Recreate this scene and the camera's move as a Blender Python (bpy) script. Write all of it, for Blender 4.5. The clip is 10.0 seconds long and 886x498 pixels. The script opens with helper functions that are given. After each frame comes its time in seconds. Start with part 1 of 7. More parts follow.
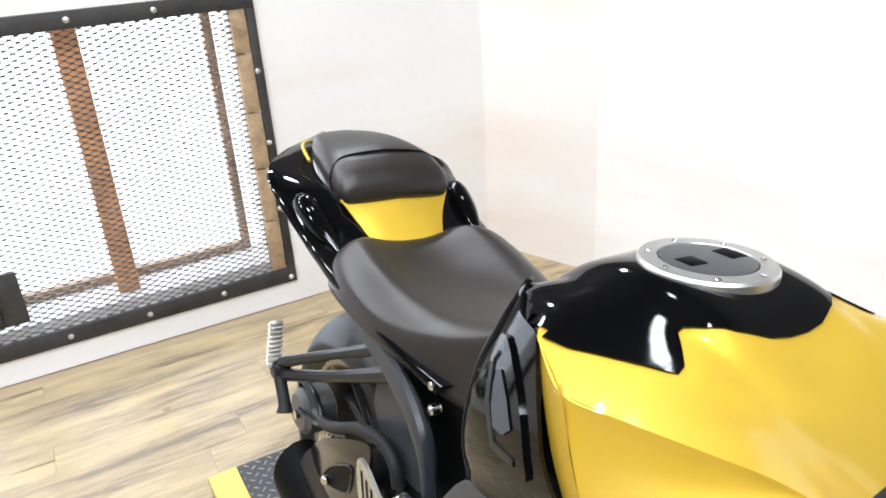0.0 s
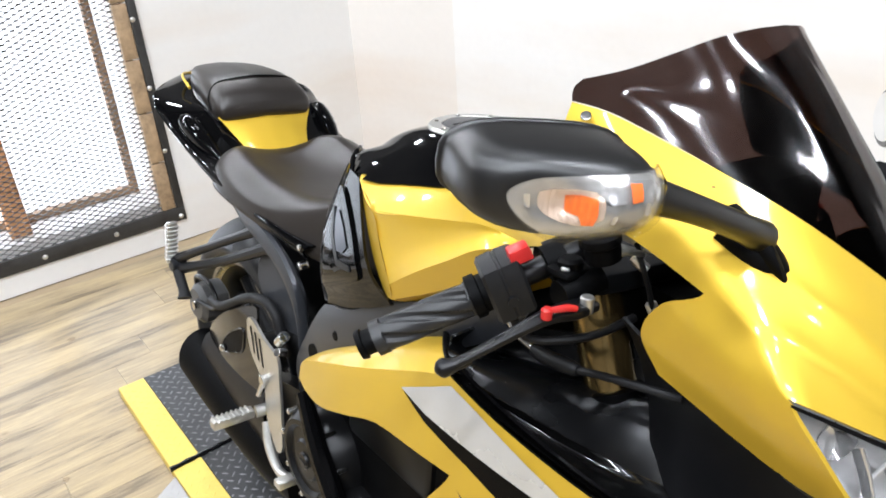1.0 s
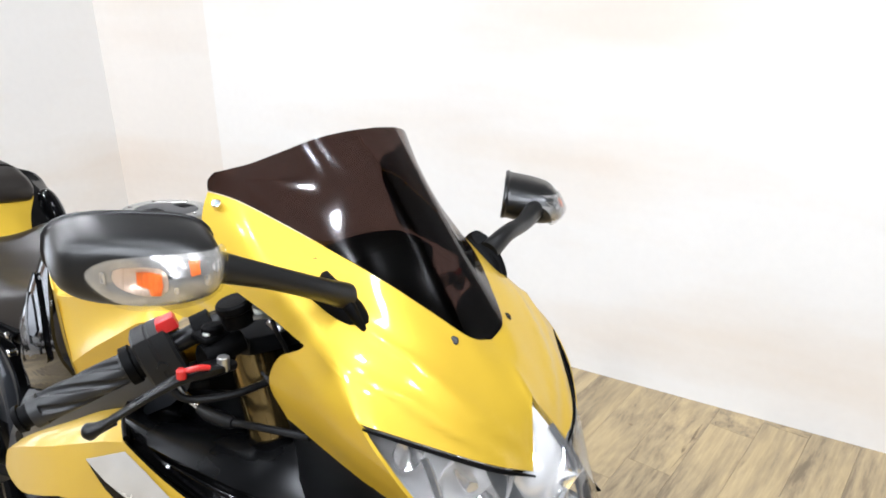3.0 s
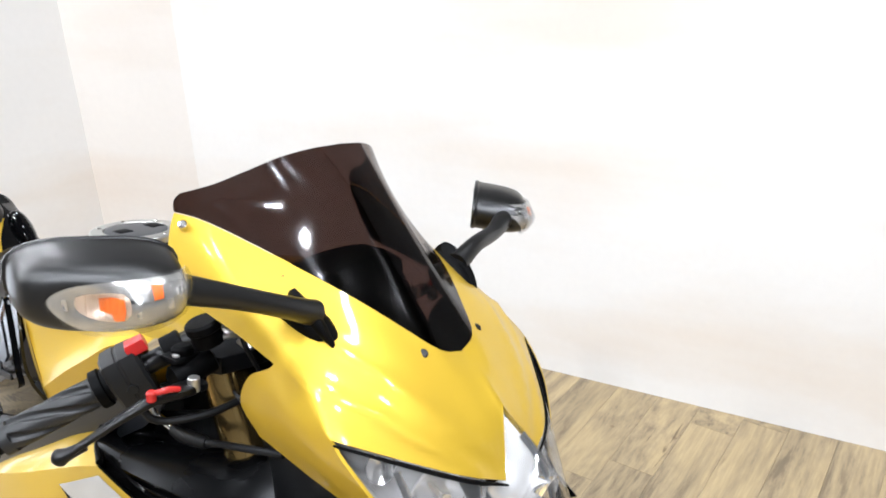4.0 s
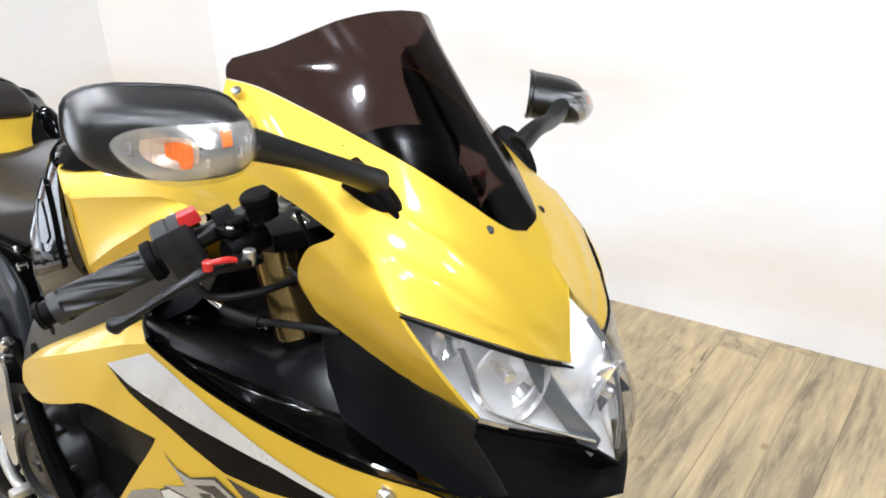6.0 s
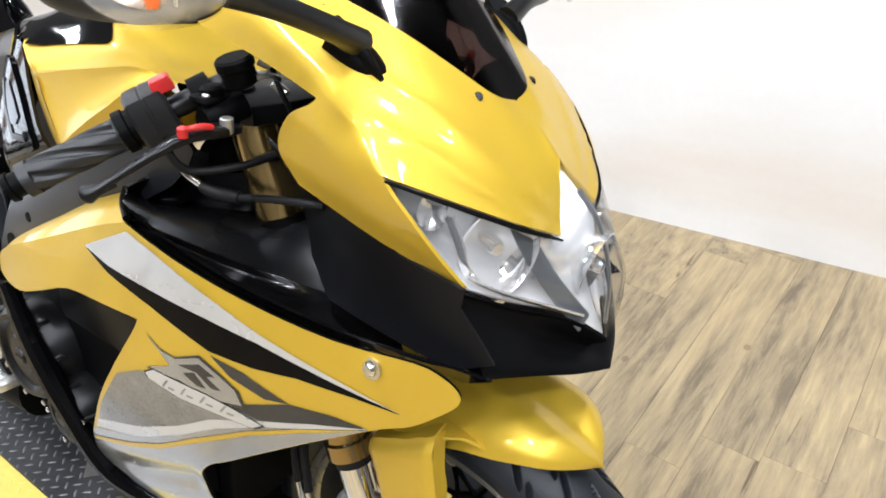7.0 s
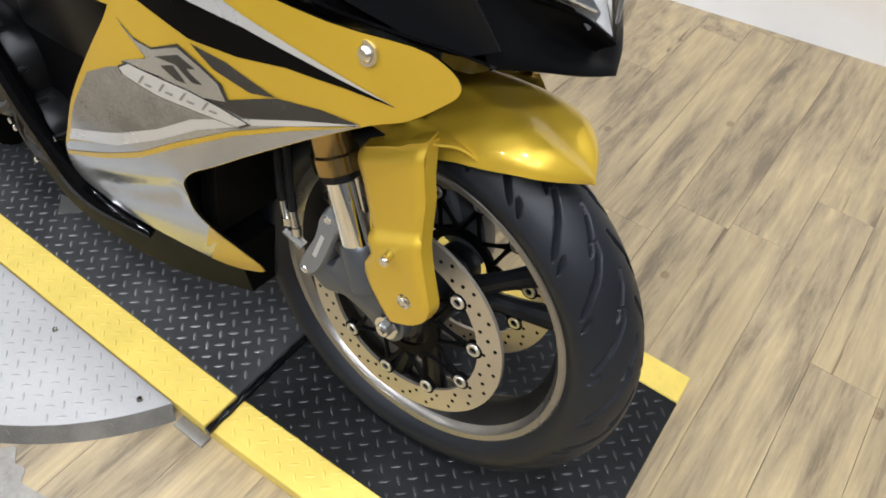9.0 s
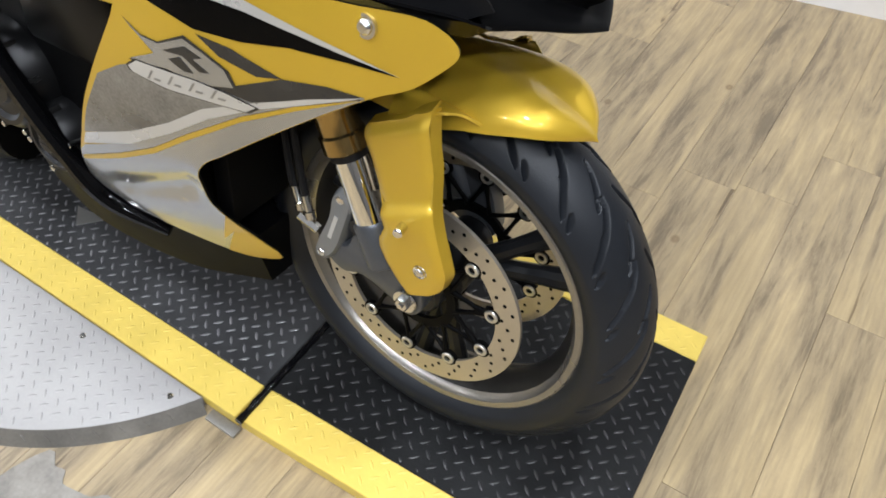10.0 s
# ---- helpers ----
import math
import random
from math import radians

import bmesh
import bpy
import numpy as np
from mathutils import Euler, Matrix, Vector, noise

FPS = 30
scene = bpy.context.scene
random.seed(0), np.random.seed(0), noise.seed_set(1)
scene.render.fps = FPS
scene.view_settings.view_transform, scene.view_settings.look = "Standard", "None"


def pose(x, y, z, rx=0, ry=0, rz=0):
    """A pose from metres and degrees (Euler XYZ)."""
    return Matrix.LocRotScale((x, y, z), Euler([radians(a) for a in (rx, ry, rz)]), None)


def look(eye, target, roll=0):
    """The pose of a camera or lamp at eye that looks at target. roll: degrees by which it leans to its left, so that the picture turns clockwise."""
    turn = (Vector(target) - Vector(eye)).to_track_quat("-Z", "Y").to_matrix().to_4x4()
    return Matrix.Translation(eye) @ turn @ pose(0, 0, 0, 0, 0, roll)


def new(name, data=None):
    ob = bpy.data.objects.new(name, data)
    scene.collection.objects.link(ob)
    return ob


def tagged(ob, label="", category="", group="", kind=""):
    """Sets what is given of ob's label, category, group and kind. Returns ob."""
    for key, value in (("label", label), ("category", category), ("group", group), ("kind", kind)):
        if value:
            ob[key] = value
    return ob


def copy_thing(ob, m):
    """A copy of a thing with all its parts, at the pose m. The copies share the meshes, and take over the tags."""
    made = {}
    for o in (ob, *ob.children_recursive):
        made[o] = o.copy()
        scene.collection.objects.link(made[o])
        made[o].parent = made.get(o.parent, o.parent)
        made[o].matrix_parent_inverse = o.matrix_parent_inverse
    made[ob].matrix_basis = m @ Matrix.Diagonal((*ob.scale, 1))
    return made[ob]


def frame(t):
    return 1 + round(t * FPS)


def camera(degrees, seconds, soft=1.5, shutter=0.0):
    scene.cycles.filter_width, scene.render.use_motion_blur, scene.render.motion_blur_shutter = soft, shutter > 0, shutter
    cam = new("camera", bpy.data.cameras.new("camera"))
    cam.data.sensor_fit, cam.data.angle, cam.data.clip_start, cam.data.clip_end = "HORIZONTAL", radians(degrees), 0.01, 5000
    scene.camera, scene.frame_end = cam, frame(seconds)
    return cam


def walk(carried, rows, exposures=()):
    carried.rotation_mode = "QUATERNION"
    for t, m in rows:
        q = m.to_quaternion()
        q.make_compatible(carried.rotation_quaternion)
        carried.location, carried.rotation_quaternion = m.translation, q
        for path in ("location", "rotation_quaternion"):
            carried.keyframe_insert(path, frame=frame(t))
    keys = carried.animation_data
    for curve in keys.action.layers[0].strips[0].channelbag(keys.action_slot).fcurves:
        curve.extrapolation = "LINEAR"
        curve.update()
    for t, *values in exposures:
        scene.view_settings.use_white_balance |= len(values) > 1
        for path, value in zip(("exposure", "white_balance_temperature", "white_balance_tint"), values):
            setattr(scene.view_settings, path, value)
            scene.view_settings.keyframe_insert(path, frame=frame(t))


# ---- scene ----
cam = camera(61.0, 10.0, 1.8)
PATH = [
    (0, (-0.114, -0.366, 1.269), (-1.725, 0.491, 0.452), -4.0),
    (0.3, (-0.004, -0.356, 1.282), (-1.595, 0.444, 0.371), -3.7),
    (0.5, (0.05, -0.361, 1.28), (-1.527, 0.491, 0.393), -3.5),
    (0.7, (0.1, -0.395, 1.282), (-1.409, 0.552, 0.373), -2.5),
    (1, (0.18, -0.475, 1.29), (-1.24, 0.576, 0.351), -3.8),
    (1.5, (0.289, -0.559, 1.319), (-1.046, 0.654, 0.454), -2.3),
    (2, (0.332, -0.509, 1.322), (-0.961, 0.757, 0.471), -0.6),
    (2.5, (0.355, -0.462, 1.323), (-0.885, 0.867, 0.489), -0.5),
    (3, (0.381, -0.433, 1.334), (-0.747, 1.022, 0.554), -0.4),
    (4.5, (0.396, -0.426, 1.343), (-0.695, 1.063, 0.575), -1.7),
    (5, (0.377, -0.441, 1.33), (-0.715, 1.023, 0.513), -0.8),
    (6.5, (0.346, -0.451, 1.25), (-0.704, 0.929, 0.254), -0.9),
    (7, (0.351, -0.453, 1.226), (-0.64, 0.889, 0.123), -0.2),
    (7.5, (0.358, -0.463, 1.201), (-0.564, 0.829, -0.015), 1.3),
    (8, (0.359, -0.48, 1.178), (-0.507, 0.777, -0.114), 2.8),
    (8.5, (0.354, -0.489, 1.158), (-0.443, 0.715, -0.225), 4.4),
    (9, (0.354, -0.497, 1.13), (-0.362, 0.624, -0.364), 5.0),
    (9.5, (0.359, -0.506, 1.12), (-0.33, 0.592, -0.403), 5.5),
    (10, (0.376, -0.53, 1.124), (-0.363, 0.571, -0.373), -0.4),
]
walk(cam, [(t, look(eye, target, roll)) for t, eye, target, roll in PATH],
     [(0.0, -0.15, 5900, 10), (1.0, -0.28, 5900, 10), (2.0, -0.33, 5900, 10), (3.0, -0.32, 5900, 10), (5.0, -0.25, 5900, 10), (7.5, -0.28, 5900, 10), (8.5, -0.42, 5900, 10), (9.2, -0.58, 5900, 10), (10.0, -0.60, 5900, 10)])

# ---- light ----
world = bpy.data.worlds.new("world")
scene.world = world
world.use_nodes = True
sky = world.node_tree.nodes.new("ShaderNodeTexSky")
sky.sky_type, sky.sun_disc = "NISHITA", False
sky.sun_elevation, sky.sun_rotation = radians(35), radians(200)
world.node_tree.links.new(sky.outputs[0], world.node_tree.nodes["Background"].inputs[0])
world.node_tree.nodes["Background"].inputs[1].default_value = 0.1
scene.view_settings.exposure = 0.0
from mathutils.bvhtree import BVHTree


# ---- materials ----
def material(name, colour, rough=0.5, metal=0.0, coat=0.0, spec=0.5, vary=0.12, scale=6.0, fine=180.0, bump=0.0, bump_scale=300.0, rough_vary=0.08, spread=0.0, coat_rough=0.04):
    m = bpy.data.materials.new(name)
    m.use_nodes = True
    nt = m.node_tree
    b = nt.nodes["Principled BSDF"]
    b.inputs["Metallic"].default_value = metal
    b.inputs["Specular IOR Level"].default_value = spec
    b.inputs["Coat Weight"].default_value = coat
    b.inputs["Coat Roughness"].default_value = coat_rough
    co = nt.nodes.new("ShaderNodeTexCoord")
    big, small = nt.nodes.new("ShaderNodeTexNoise"), nt.nodes.new("ShaderNodeTexNoise")
    for n, s in ((big, scale), (small, fine)):
        n.inputs["Scale"].default_value = s
        n.inputs["Detail"].default_value = 5
        nt.links.new(co.outputs["Object"], n.inputs["Vector"])
    add = nt.nodes.new("ShaderNodeMath")
    add.operation = "MULTIPLY_ADD"
    add.inputs[1].default_value = 0.35
    nt.links.new(small.outputs[0], add.inputs[0])
    nt.links.new(big.outputs[0], add.inputs[2])
    ramp = nt.nodes.new("ShaderNodeMapRange")
    ramp.inputs[1].default_value, ramp.inputs[2].default_value = 0.35, 1.0
    ramp.inputs[3].default_value, ramp.inputs[4].default_value = 1 - vary, 1 + vary
    nt.links.new(add.outputs[0], ramp.inputs[0])
    mul = nt.nodes.new("ShaderNodeVectorMath")
    mul.operation = "SCALE"
    mul.inputs[0].default_value = colour[:3]
    nt.links.new(ramp.outputs[0], mul.inputs["Scale"])
    out = mul.outputs[0]
    if spread:
        info = nt.nodes.new("ShaderNodeObjectInfo")
        r = nt.nodes.new("ShaderNodeMapRange")
        r.inputs[3].default_value, r.inputs[4].default_value = 1 - spread, 1 + spread
        nt.links.new(info.outputs["Random"], r.inputs[0])
        m2 = nt.nodes.new("ShaderNodeVectorMath")
        m2.operation = "SCALE"
        nt.links.new(out, m2.inputs[0])
        nt.links.new(r.outputs[0], m2.inputs["Scale"])
        out = m2.outputs[0]
    nt.links.new(out, b.inputs["Base Color"])
    rr = nt.nodes.new("ShaderNodeMapRange")
    rr.inputs[1].default_value, rr.inputs[2].default_value = 0.3, 0.75
    rr.inputs[3].default_value, rr.inputs[4].default_value = max(rough - rough_vary * rough * 2, 0.01), min(rough + rough_vary * rough * 2, 1)
    nt.links.new(big.outputs[0], rr.inputs[0])
    nt.links.new(rr.outputs[0], b.inputs["Roughness"])
    if bump:
        bn = nt.nodes.new("ShaderNodeTexNoise")
        bn.inputs["Scale"].default_value = bump_scale
        bn.inputs["Detail"].default_value = 3
        nt.links.new(co.outputs["Object"], bn.inputs["Vector"])
        bp = nt.nodes.new("ShaderNodeBump")
        bp.inputs["Strength"].default_value = bump
        bp.inputs["Distance"].default_value = 0.001
        nt.links.new(bn.outputs[0], bp.inputs["Height"])
        nt.links.new(bp.outputs[0], b.inputs["Normal"])
    return m


def glass(name, tint=(1, 1, 1), alpha=0.25, rough=0.02):
    """A thin clear or tinted pane: gloss over a tinted see-through layer."""
    m = bpy.data.materials.new(name)
    m.use_nodes = True
    nt = m.node_tree
    nt.nodes.remove(nt.nodes["Principled BSDF"])
    tr, gl, mix, lw, pw, ma = (nt.nodes.new("ShaderNode" + k) for k in ("BsdfTransparent", "BsdfGlossy", "MixShader", "LayerWeight", "Math", "Math"))
    tr.inputs[0].default_value = (*[c * (1 - alpha) for c in tint], 1)
    gl.inputs["Roughness"].default_value = rough
    lw.inputs["Blend"].default_value = 0.5
    pw.operation, ma.operation = "POWER", "MULTIPLY_ADD"
    pw.inputs[1].default_value, ma.inputs[1].default_value, ma.inputs[2].default_value = 4.0, 0.7, 0.035
    nt.links.new(lw.outputs["Facing"], pw.inputs[0])
    nt.links.new(pw.outputs[0], ma.inputs[0])
    nt.links.new(ma.outputs[0], mix.inputs[0])
    nt.links.new(tr.outputs[0], mix.inputs[1])
    nt.links.new(gl.outputs[0], mix.inputs[2])
    nt.links.new(mix.outputs[0], nt.nodes["Material Output"].inputs[0])
    return m


def glow(name, colour, strength):
    m = bpy.data.materials.new(name)
    m.use_nodes = True
    b = m.node_tree.nodes["Principled BSDF"]
    b.inputs["Base Color"].default_value = (*colour, 1)
    b.inputs["Emission Color"].default_value = (*colour, 1)
    b.inputs["Emission Strength"].default_value = strength
    return m


YELLOW = material("yellow_paint", (0.59, 0.387, 0.026), 0.47, 0.48, 0.5, vary=0.05, fine=900, coat_rough=0.09)
BLACK = material("black_gloss_paint", (0.002, 0.002, 0.0022), 0.06, 0.0, 0.0, spec=0.2, vary=0.3)
SATIN = material("black_satin_plastic", (0.0035, 0.0035, 0.004), 0.34, spec=0.3, vary=0.25, bump=0.15, bump_scale=900)
MATTE = material("black_matte_plastic", (0.0016, 0.0016, 0.0018), 0.55, spec=0.07, vary=0.3, bump=0.2, bump_scale=700)
GRIP = material("grip_rubber", (0.016, 0.016, 0.0165), 0.42, spec=0.4, vary=0.3, bump=0.2, bump_scale=500)
SWITCH = material("switch_plastic", (0.010, 0.010, 0.0105), 0.45, spec=0.3, vary=0.25, bump=0.2, bump_scale=700)
RUBBER = material("rubber", (0.006, 0.006, 0.0065), 0.55, spec=0.25, vary=0.3, bump=0.2, bump_scale=500)
TYRE = material("tyre_rubber", (0.0095, 0.011, 0.014), 0.46, spec=0.30, vary=0.3, fine=60, bump=0.25, bump_scale=400)
VINYL = material("seat_vinyl", (0.020, 0.0165, 0.014), 0.36, spec=0.45, vary=0.2, bump=0.12, bump_scale=900)
CASE = material("mirror_case_plastic", (0.006, 0.0057, 0.0055), 0.36, spec=0.55, vary=0.15, bump=0.04, bump_scale=1500)
FRAME = material("dark_grey_alloy", (0.012, 0.0125, 0.014), 0.34, 0.3, spec=0.35, vary=0.2, bump=0.1)
ALLOY = material("bare_alloy", (0.62, 0.61, 0.58), 0.32, 0.9, vary=0.15, bump=0.15)
STEEL = material("bright_steel", (0.72, 0.71, 0.68), 0.16, 1.0, vary=0.1)
CHROME = material("chrome", (0.9, 0.9, 0.9), 0.05, 1.0, vary=0.03)
GOLD = material("gold_anodised", (0.42, 0.29, 0.11), 0.20, 0.95, vary=0.15)
RIM = material("rim_bronze_grey", (0.27, 0.25, 0.22), 0.3, 0.75, vary=0.2)
DISC = material("brake_disc_steel", (0.52, 0.475, 0.40), 0.38, 0.85, vary=0.15, fine=300)
SILVER = material("silver_decal", (0.60, 0.60, 0.595), 0.3, 0.55, 0.4, vary=0.08, fine=700)
SPECK = material("speckled_grey_decal", (0.24, 0.24, 0.238), 0.30, 0.7, 0.4, vary=0.8, scale=9, fine=260)
JET = material("black_decal", (0.002, 0.002, 0.0022), 0.2, spec=0.08, vary=0.3)
GREY = material("grey_decal", (0.022, 0.022, 0.023), 0.25, 0.2, 0.3, vary=0.7, scale=14, fine=120)
PALE = material("pale_silver_paint", (0.40, 0.405, 0.405), 0.24, 0.75, 0.5, vary=0.1, fine=500)
RED = material("red_plastic", (0.48, 0.02, 0.018), 0.3, vary=0.1)
ORANGE = material("orange_bulb", (0.85, 0.17, 0.025), 0.35, vary=0.2, scale=60)
SMOKE = glass("smoked_screen", (0.24, 0.18, 0.165), 0.0, 0.10)
CLEAR = glass("clear_lens", (1, 1, 1), 0.06, 0.02)
MIRROR = material("mirror_glass", (0.9, 0.9, 0.9), 0.01, 1.0, vary=0.0)
WALL = material("wall_paint", (0.77, 0.752, 0.728), 0.75, vary=0.045, scale=1.3, fine=40, bump=0.1, bump_scale=120)


def shade_banded(m, scale, low, high, tint, stretch=(1, 1, 1)):
    """Adds broad, faint bands to a painted surface: soft shadow put into its colour."""
    nt = m.node_tree
    b = nt.nodes["Principled BSDF"]
    src = b.inputs["Base Color"].links[0].from_socket
    co, mp, n, cr, mul = (nt.nodes.new("ShaderNode" + k) for k in ("TexCoord", "Mapping", "TexNoise", "ValToRGB", "VectorMath"))
    n.inputs["Scale"].default_value, n.inputs["Detail"].default_value = scale, 5
    mp.inputs["Scale"].default_value = stretch
    nt.links.new(co.outputs["Object"], mp.inputs[0])
    nt.links.new(mp.outputs[0], n.inputs["Vector"])
    e = cr.color_ramp.elements
    e[0].position, e[0].color, e[1].position, e[1].color = low, (1, 1, 1, 1), high, (*tint, 1)
    nt.links.new(n.outputs[0], cr.inputs[0])
    mul.operation = "MULTIPLY"
    nt.links.new(src, mul.inputs[0])
    nt.links.new(cr.outputs[0], mul.inputs[1])
    nt.links.new(mul.outputs[0], b.inputs["Base Color"])


# Warm horizontal bands: soft shadows across the wall, painted into its colour.
shade_banded(WALL, 1.5, 0.46, 0.70, (0.93, 0.865, 0.795), (0.45, 0.45, 2.0))
# Dark greys for unseen surfaces: dimness put into paint, so gloss black reflects little.
CEIL = material("unseen_dark_ceiling", (0.10, 0.10, 0.10), 0.85, vary=0.1)
DIM = material("unseen_dark_wall", (0.11, 0.105, 0.10), 0.8, vary=0.15)
NEWPLATE = material("black_tread_plate_fresh", (0.010, 0.0100, 0.0103), 0.40, 0.0, spec=0.25, vary=0.4, scale=9, fine=80, bump=0.2, bump_scale=200)
NEWLUG = material("fresh_tread_lug", (0.030, 0.030, 0.0305), 0.33, 0.3, vary=0.5, scale=12, fine=90)
DPLATE = material("worn_black_tread_plate", (0.034, 0.034, 0.035), 0.40, 0.0, spec=0.4, vary=0.4, scale=9, fine=80, bump=0.2, bump_scale=200)
LUG = material("worn_tread_lug", (0.17, 0.17, 0.172), 0.34, 0.5, vary=0.4, scale=12, fine=90)
YPLATE = material("yellow_tread_paint", (0.70, 0.52, 0.10), 0.5, 0.0, 0.05, vary=0.12, scale=14, fine=90, bump=0.15, bump_scale=200)
SPLATE = material("silver_tread_plate", (0.375, 0.362, 0.348), 0.55, 0.3, vary=0.12, scale=8)
IRON = material("black_iron", (0.035, 0.033, 0.031), 0.6, 0.2, vary=0.5, scale=12, fine=70, bump=0.4, bump_scale=150)
MESH = material("expanded_metal", (0.20, 0.195, 0.19), 0.5, 0.6, vary=0.3)
TIMBER = material("stained_timber", (0.60, 0.30, 0.13), 0.6, vary=0.35, scale=9, fine=60, bump=0.3, bump_scale=60)
JAMB = material("worn_jamb_wood", (0.34, 0.235, 0.135), 0.7, vary=0.6, scale=16, fine=80, bump=0.4, bump_scale=60)
REVEAL = material("pale_window_paint", (0.62, 0.60, 0.58), 0.7, vary=0.2, scale=14, fine=80, bump=0.3, bump_scale=80)
OLDWOOD = material("old_wood", (0.24, 0.15, 0.085), 0.7, vary=0.5, scale=14, fine=70, bump=0.4, bump_scale=60)
DAY = glow("daylight", (0.97, 0.985, 1.0), 1.55)
LAMP = glow("lamp_diffuser", (1.0, 0.96, 0.90), 16.0)


def wood_floor():
    """Weathered oak: cream boards with grey-brown clouds, cracks along the grain and knots."""
    m = material("floor_plank", (0.355, 0.285, 0.180), 0.34, vary=0.12, scale=3, spread=0.04)
    nt = m.node_tree
    b = nt.nodes["Principled BSDF"]
    src = b.inputs["Base Color"].links[0].from_socket
    co, info = nt.nodes.new("ShaderNodeTexCoord"), nt.nodes.new("ShaderNodeObjectInfo")
    far = nt.nodes.new("ShaderNodeVectorMath")
    far.operation = "SCALE"
    far.inputs[0].default_value = (37, 53, 11)
    nt.links.new(info.outputs["Random"], far.inputs["Scale"])
    shift = nt.nodes.new("ShaderNodeVectorMath")
    nt.links.new(co.outputs["Object"], shift.inputs[0])
    nt.links.new(far.outputs[0], shift.inputs[1])

    def noise(scale, detail, distort=0.0, rough=0.5):
        mp = nt.nodes.new("ShaderNodeMapping")
        mp.inputs["Scale"].default_value = scale
        nt.links.new(shift.outputs[0], mp.inputs[0])
        n = nt.nodes.new("ShaderNodeTexNoise")
        n.inputs["Scale"].default_value, n.inputs["Detail"].default_value = 1.0, detail
        n.inputs["Distortion"].default_value, n.inputs["Roughness"].default_value = distort, rough
        nt.links.new(mp.outputs[0], n.inputs["Vector"])
        return n.outputs[0]

    def ramp(value, stops):
        cr = nt.nodes.new("ShaderNodeValToRGB")
        e = cr.color_ramp.elements
        for k, (p, c) in enumerate(stops):
            q = e[k] if k < 2 else e.new(p)
            q.position, q.color = p, (*c, 1)
        nt.links.new(value, cr.inputs[0])
        return cr.outputs[0]

    def times(a, c):
        v = nt.nodes.new("ShaderNodeVectorMath")
        v.operation = "MULTIPLY"
        nt.links.new(a, v.inputs[0])
        nt.links.new(c, v.inputs[1])
        return v.outputs[0]

    cloud = ramp(noise((19, 2.2, 1), 8, 0.25, 0.70), [(0.36, (0.48, 0.46, 0.45)), (0.60, (1.20, 1.15, 1.01)), (0.47, (0.90, 0.87, 0.82))])
    fine = ramp(noise((150, 7, 1), 4, 0.3), [(0.3, (0.86, 0.85, 0.84)), (0.7, (1.08, 1.08, 1.07))])
    crack = ramp(noise((46, 1.9, 1), 3, 0.5), [(0.27, (0.42, 0.39, 0.37)), (0.31, (1, 1, 1))])
    vo = nt.nodes.new("ShaderNodeTexVoronoi")
    vo.inputs["Scale"].default_value = 5.5
    mp = nt.nodes.new("ShaderNodeMapping")
    mp.inputs["Scale"].default_value = (1.25, 0.9, 1)
    nt.links.new(shift.outputs[0], mp.inputs[0])
    nt.links.new(mp.outputs[0], vo.inputs["Vector"])
    knot = ramp(vo.outputs["Distance"], [(0.0, (0.48, 0.43, 0.38)), (0.085, (1, 1, 1)), (0.035, (0.78, 0.74, 0.70)), (0.055, (0.62, 0.57, 0.52))])
    col = times(times(times(times(src, cloud), fine), crack), knot)
    nt.links.new(col, b.inputs["Base Color"])
    bp = nt.nodes.new("ShaderNodeBump")
    bp.inputs["Strength"].default_value, bp.inputs["Distance"].default_value = 0.3, 0.001
    nt.links.new(fine, bp.inputs["Height"])
    nt.links.new(bp.outputs[0], b.inputs["Normal"])
    return m


PLANK = wood_floor()


# ---- shape helpers ----
def crom(pts, n):
    """Points along a smooth curve through pts, n to a span."""
    p = [Vector(q) for q in pts]
    ext = [2 * p[0] - p[1]] + p + [2 * p[-1] - p[-2]]
    out = []
    for i in range(len(p) - 1):
        a, b, c, d = ext[i:i + 4]
        for k in range(n):
            t = k / n
            out.append(0.5 * (2 * b + (c - a) * t + (2 * a - 5 * b + 4 * c - d) * t * t + (3 * b - a - 3 * c + d) * t ** 3))
    return out + [p[-1]]


def sheet(rows, n=6, m=5, out=(0, -1, 0), mirror=True, sampled=False):
    """A smooth sheet through rows of control points; mirrored over y = 0."""
    rs = rows if sampled else [crom(r, n) for r in rows]
    cols = [crom(c, m) for c in zip(*rs)]
    bm = bmesh.new()
    vs = [[bm.verts.new(v) for v in c] for c in cols]
    for i in range(len(vs) - 1):
        for j in range(len(vs[0]) - 1):
            q = [vs[i][j], vs[i + 1][j], vs[i + 1][j + 1], vs[i][j + 1]]
            bm.faces.new(q)
    bmesh.ops.remove_doubles(bm, verts=bm.verts, dist=1e-5)
    face_out(bm, out)
    return mirrored(bm) if mirror else bm


def face_out(bm, out):
    bm.normal_update()
    o = Vector(out)
    if sum(f.normal.dot(o) * f.calc_area() for f in bm.faces) < 0:
        bmesh.ops.reverse_faces(bm, faces=bm.faces)
    return bm


def mirrored(bm):
    g = bmesh.ops.duplicate(bm, geom=bm.verts[:] + bm.edges[:] + bm.faces[:])["geom"]
    bmesh.ops.scale(bm, vec=(1, -1, 1), verts=[v for v in g if isinstance(v, bmesh.types.BMVert)])
    bmesh.ops.reverse_faces(bm, faces=[f for f in g if isinstance(f, bmesh.types.BMFace)])
    bmesh.ops.remove_doubles(bm, verts=bm.verts, dist=1e-4)
    return bm


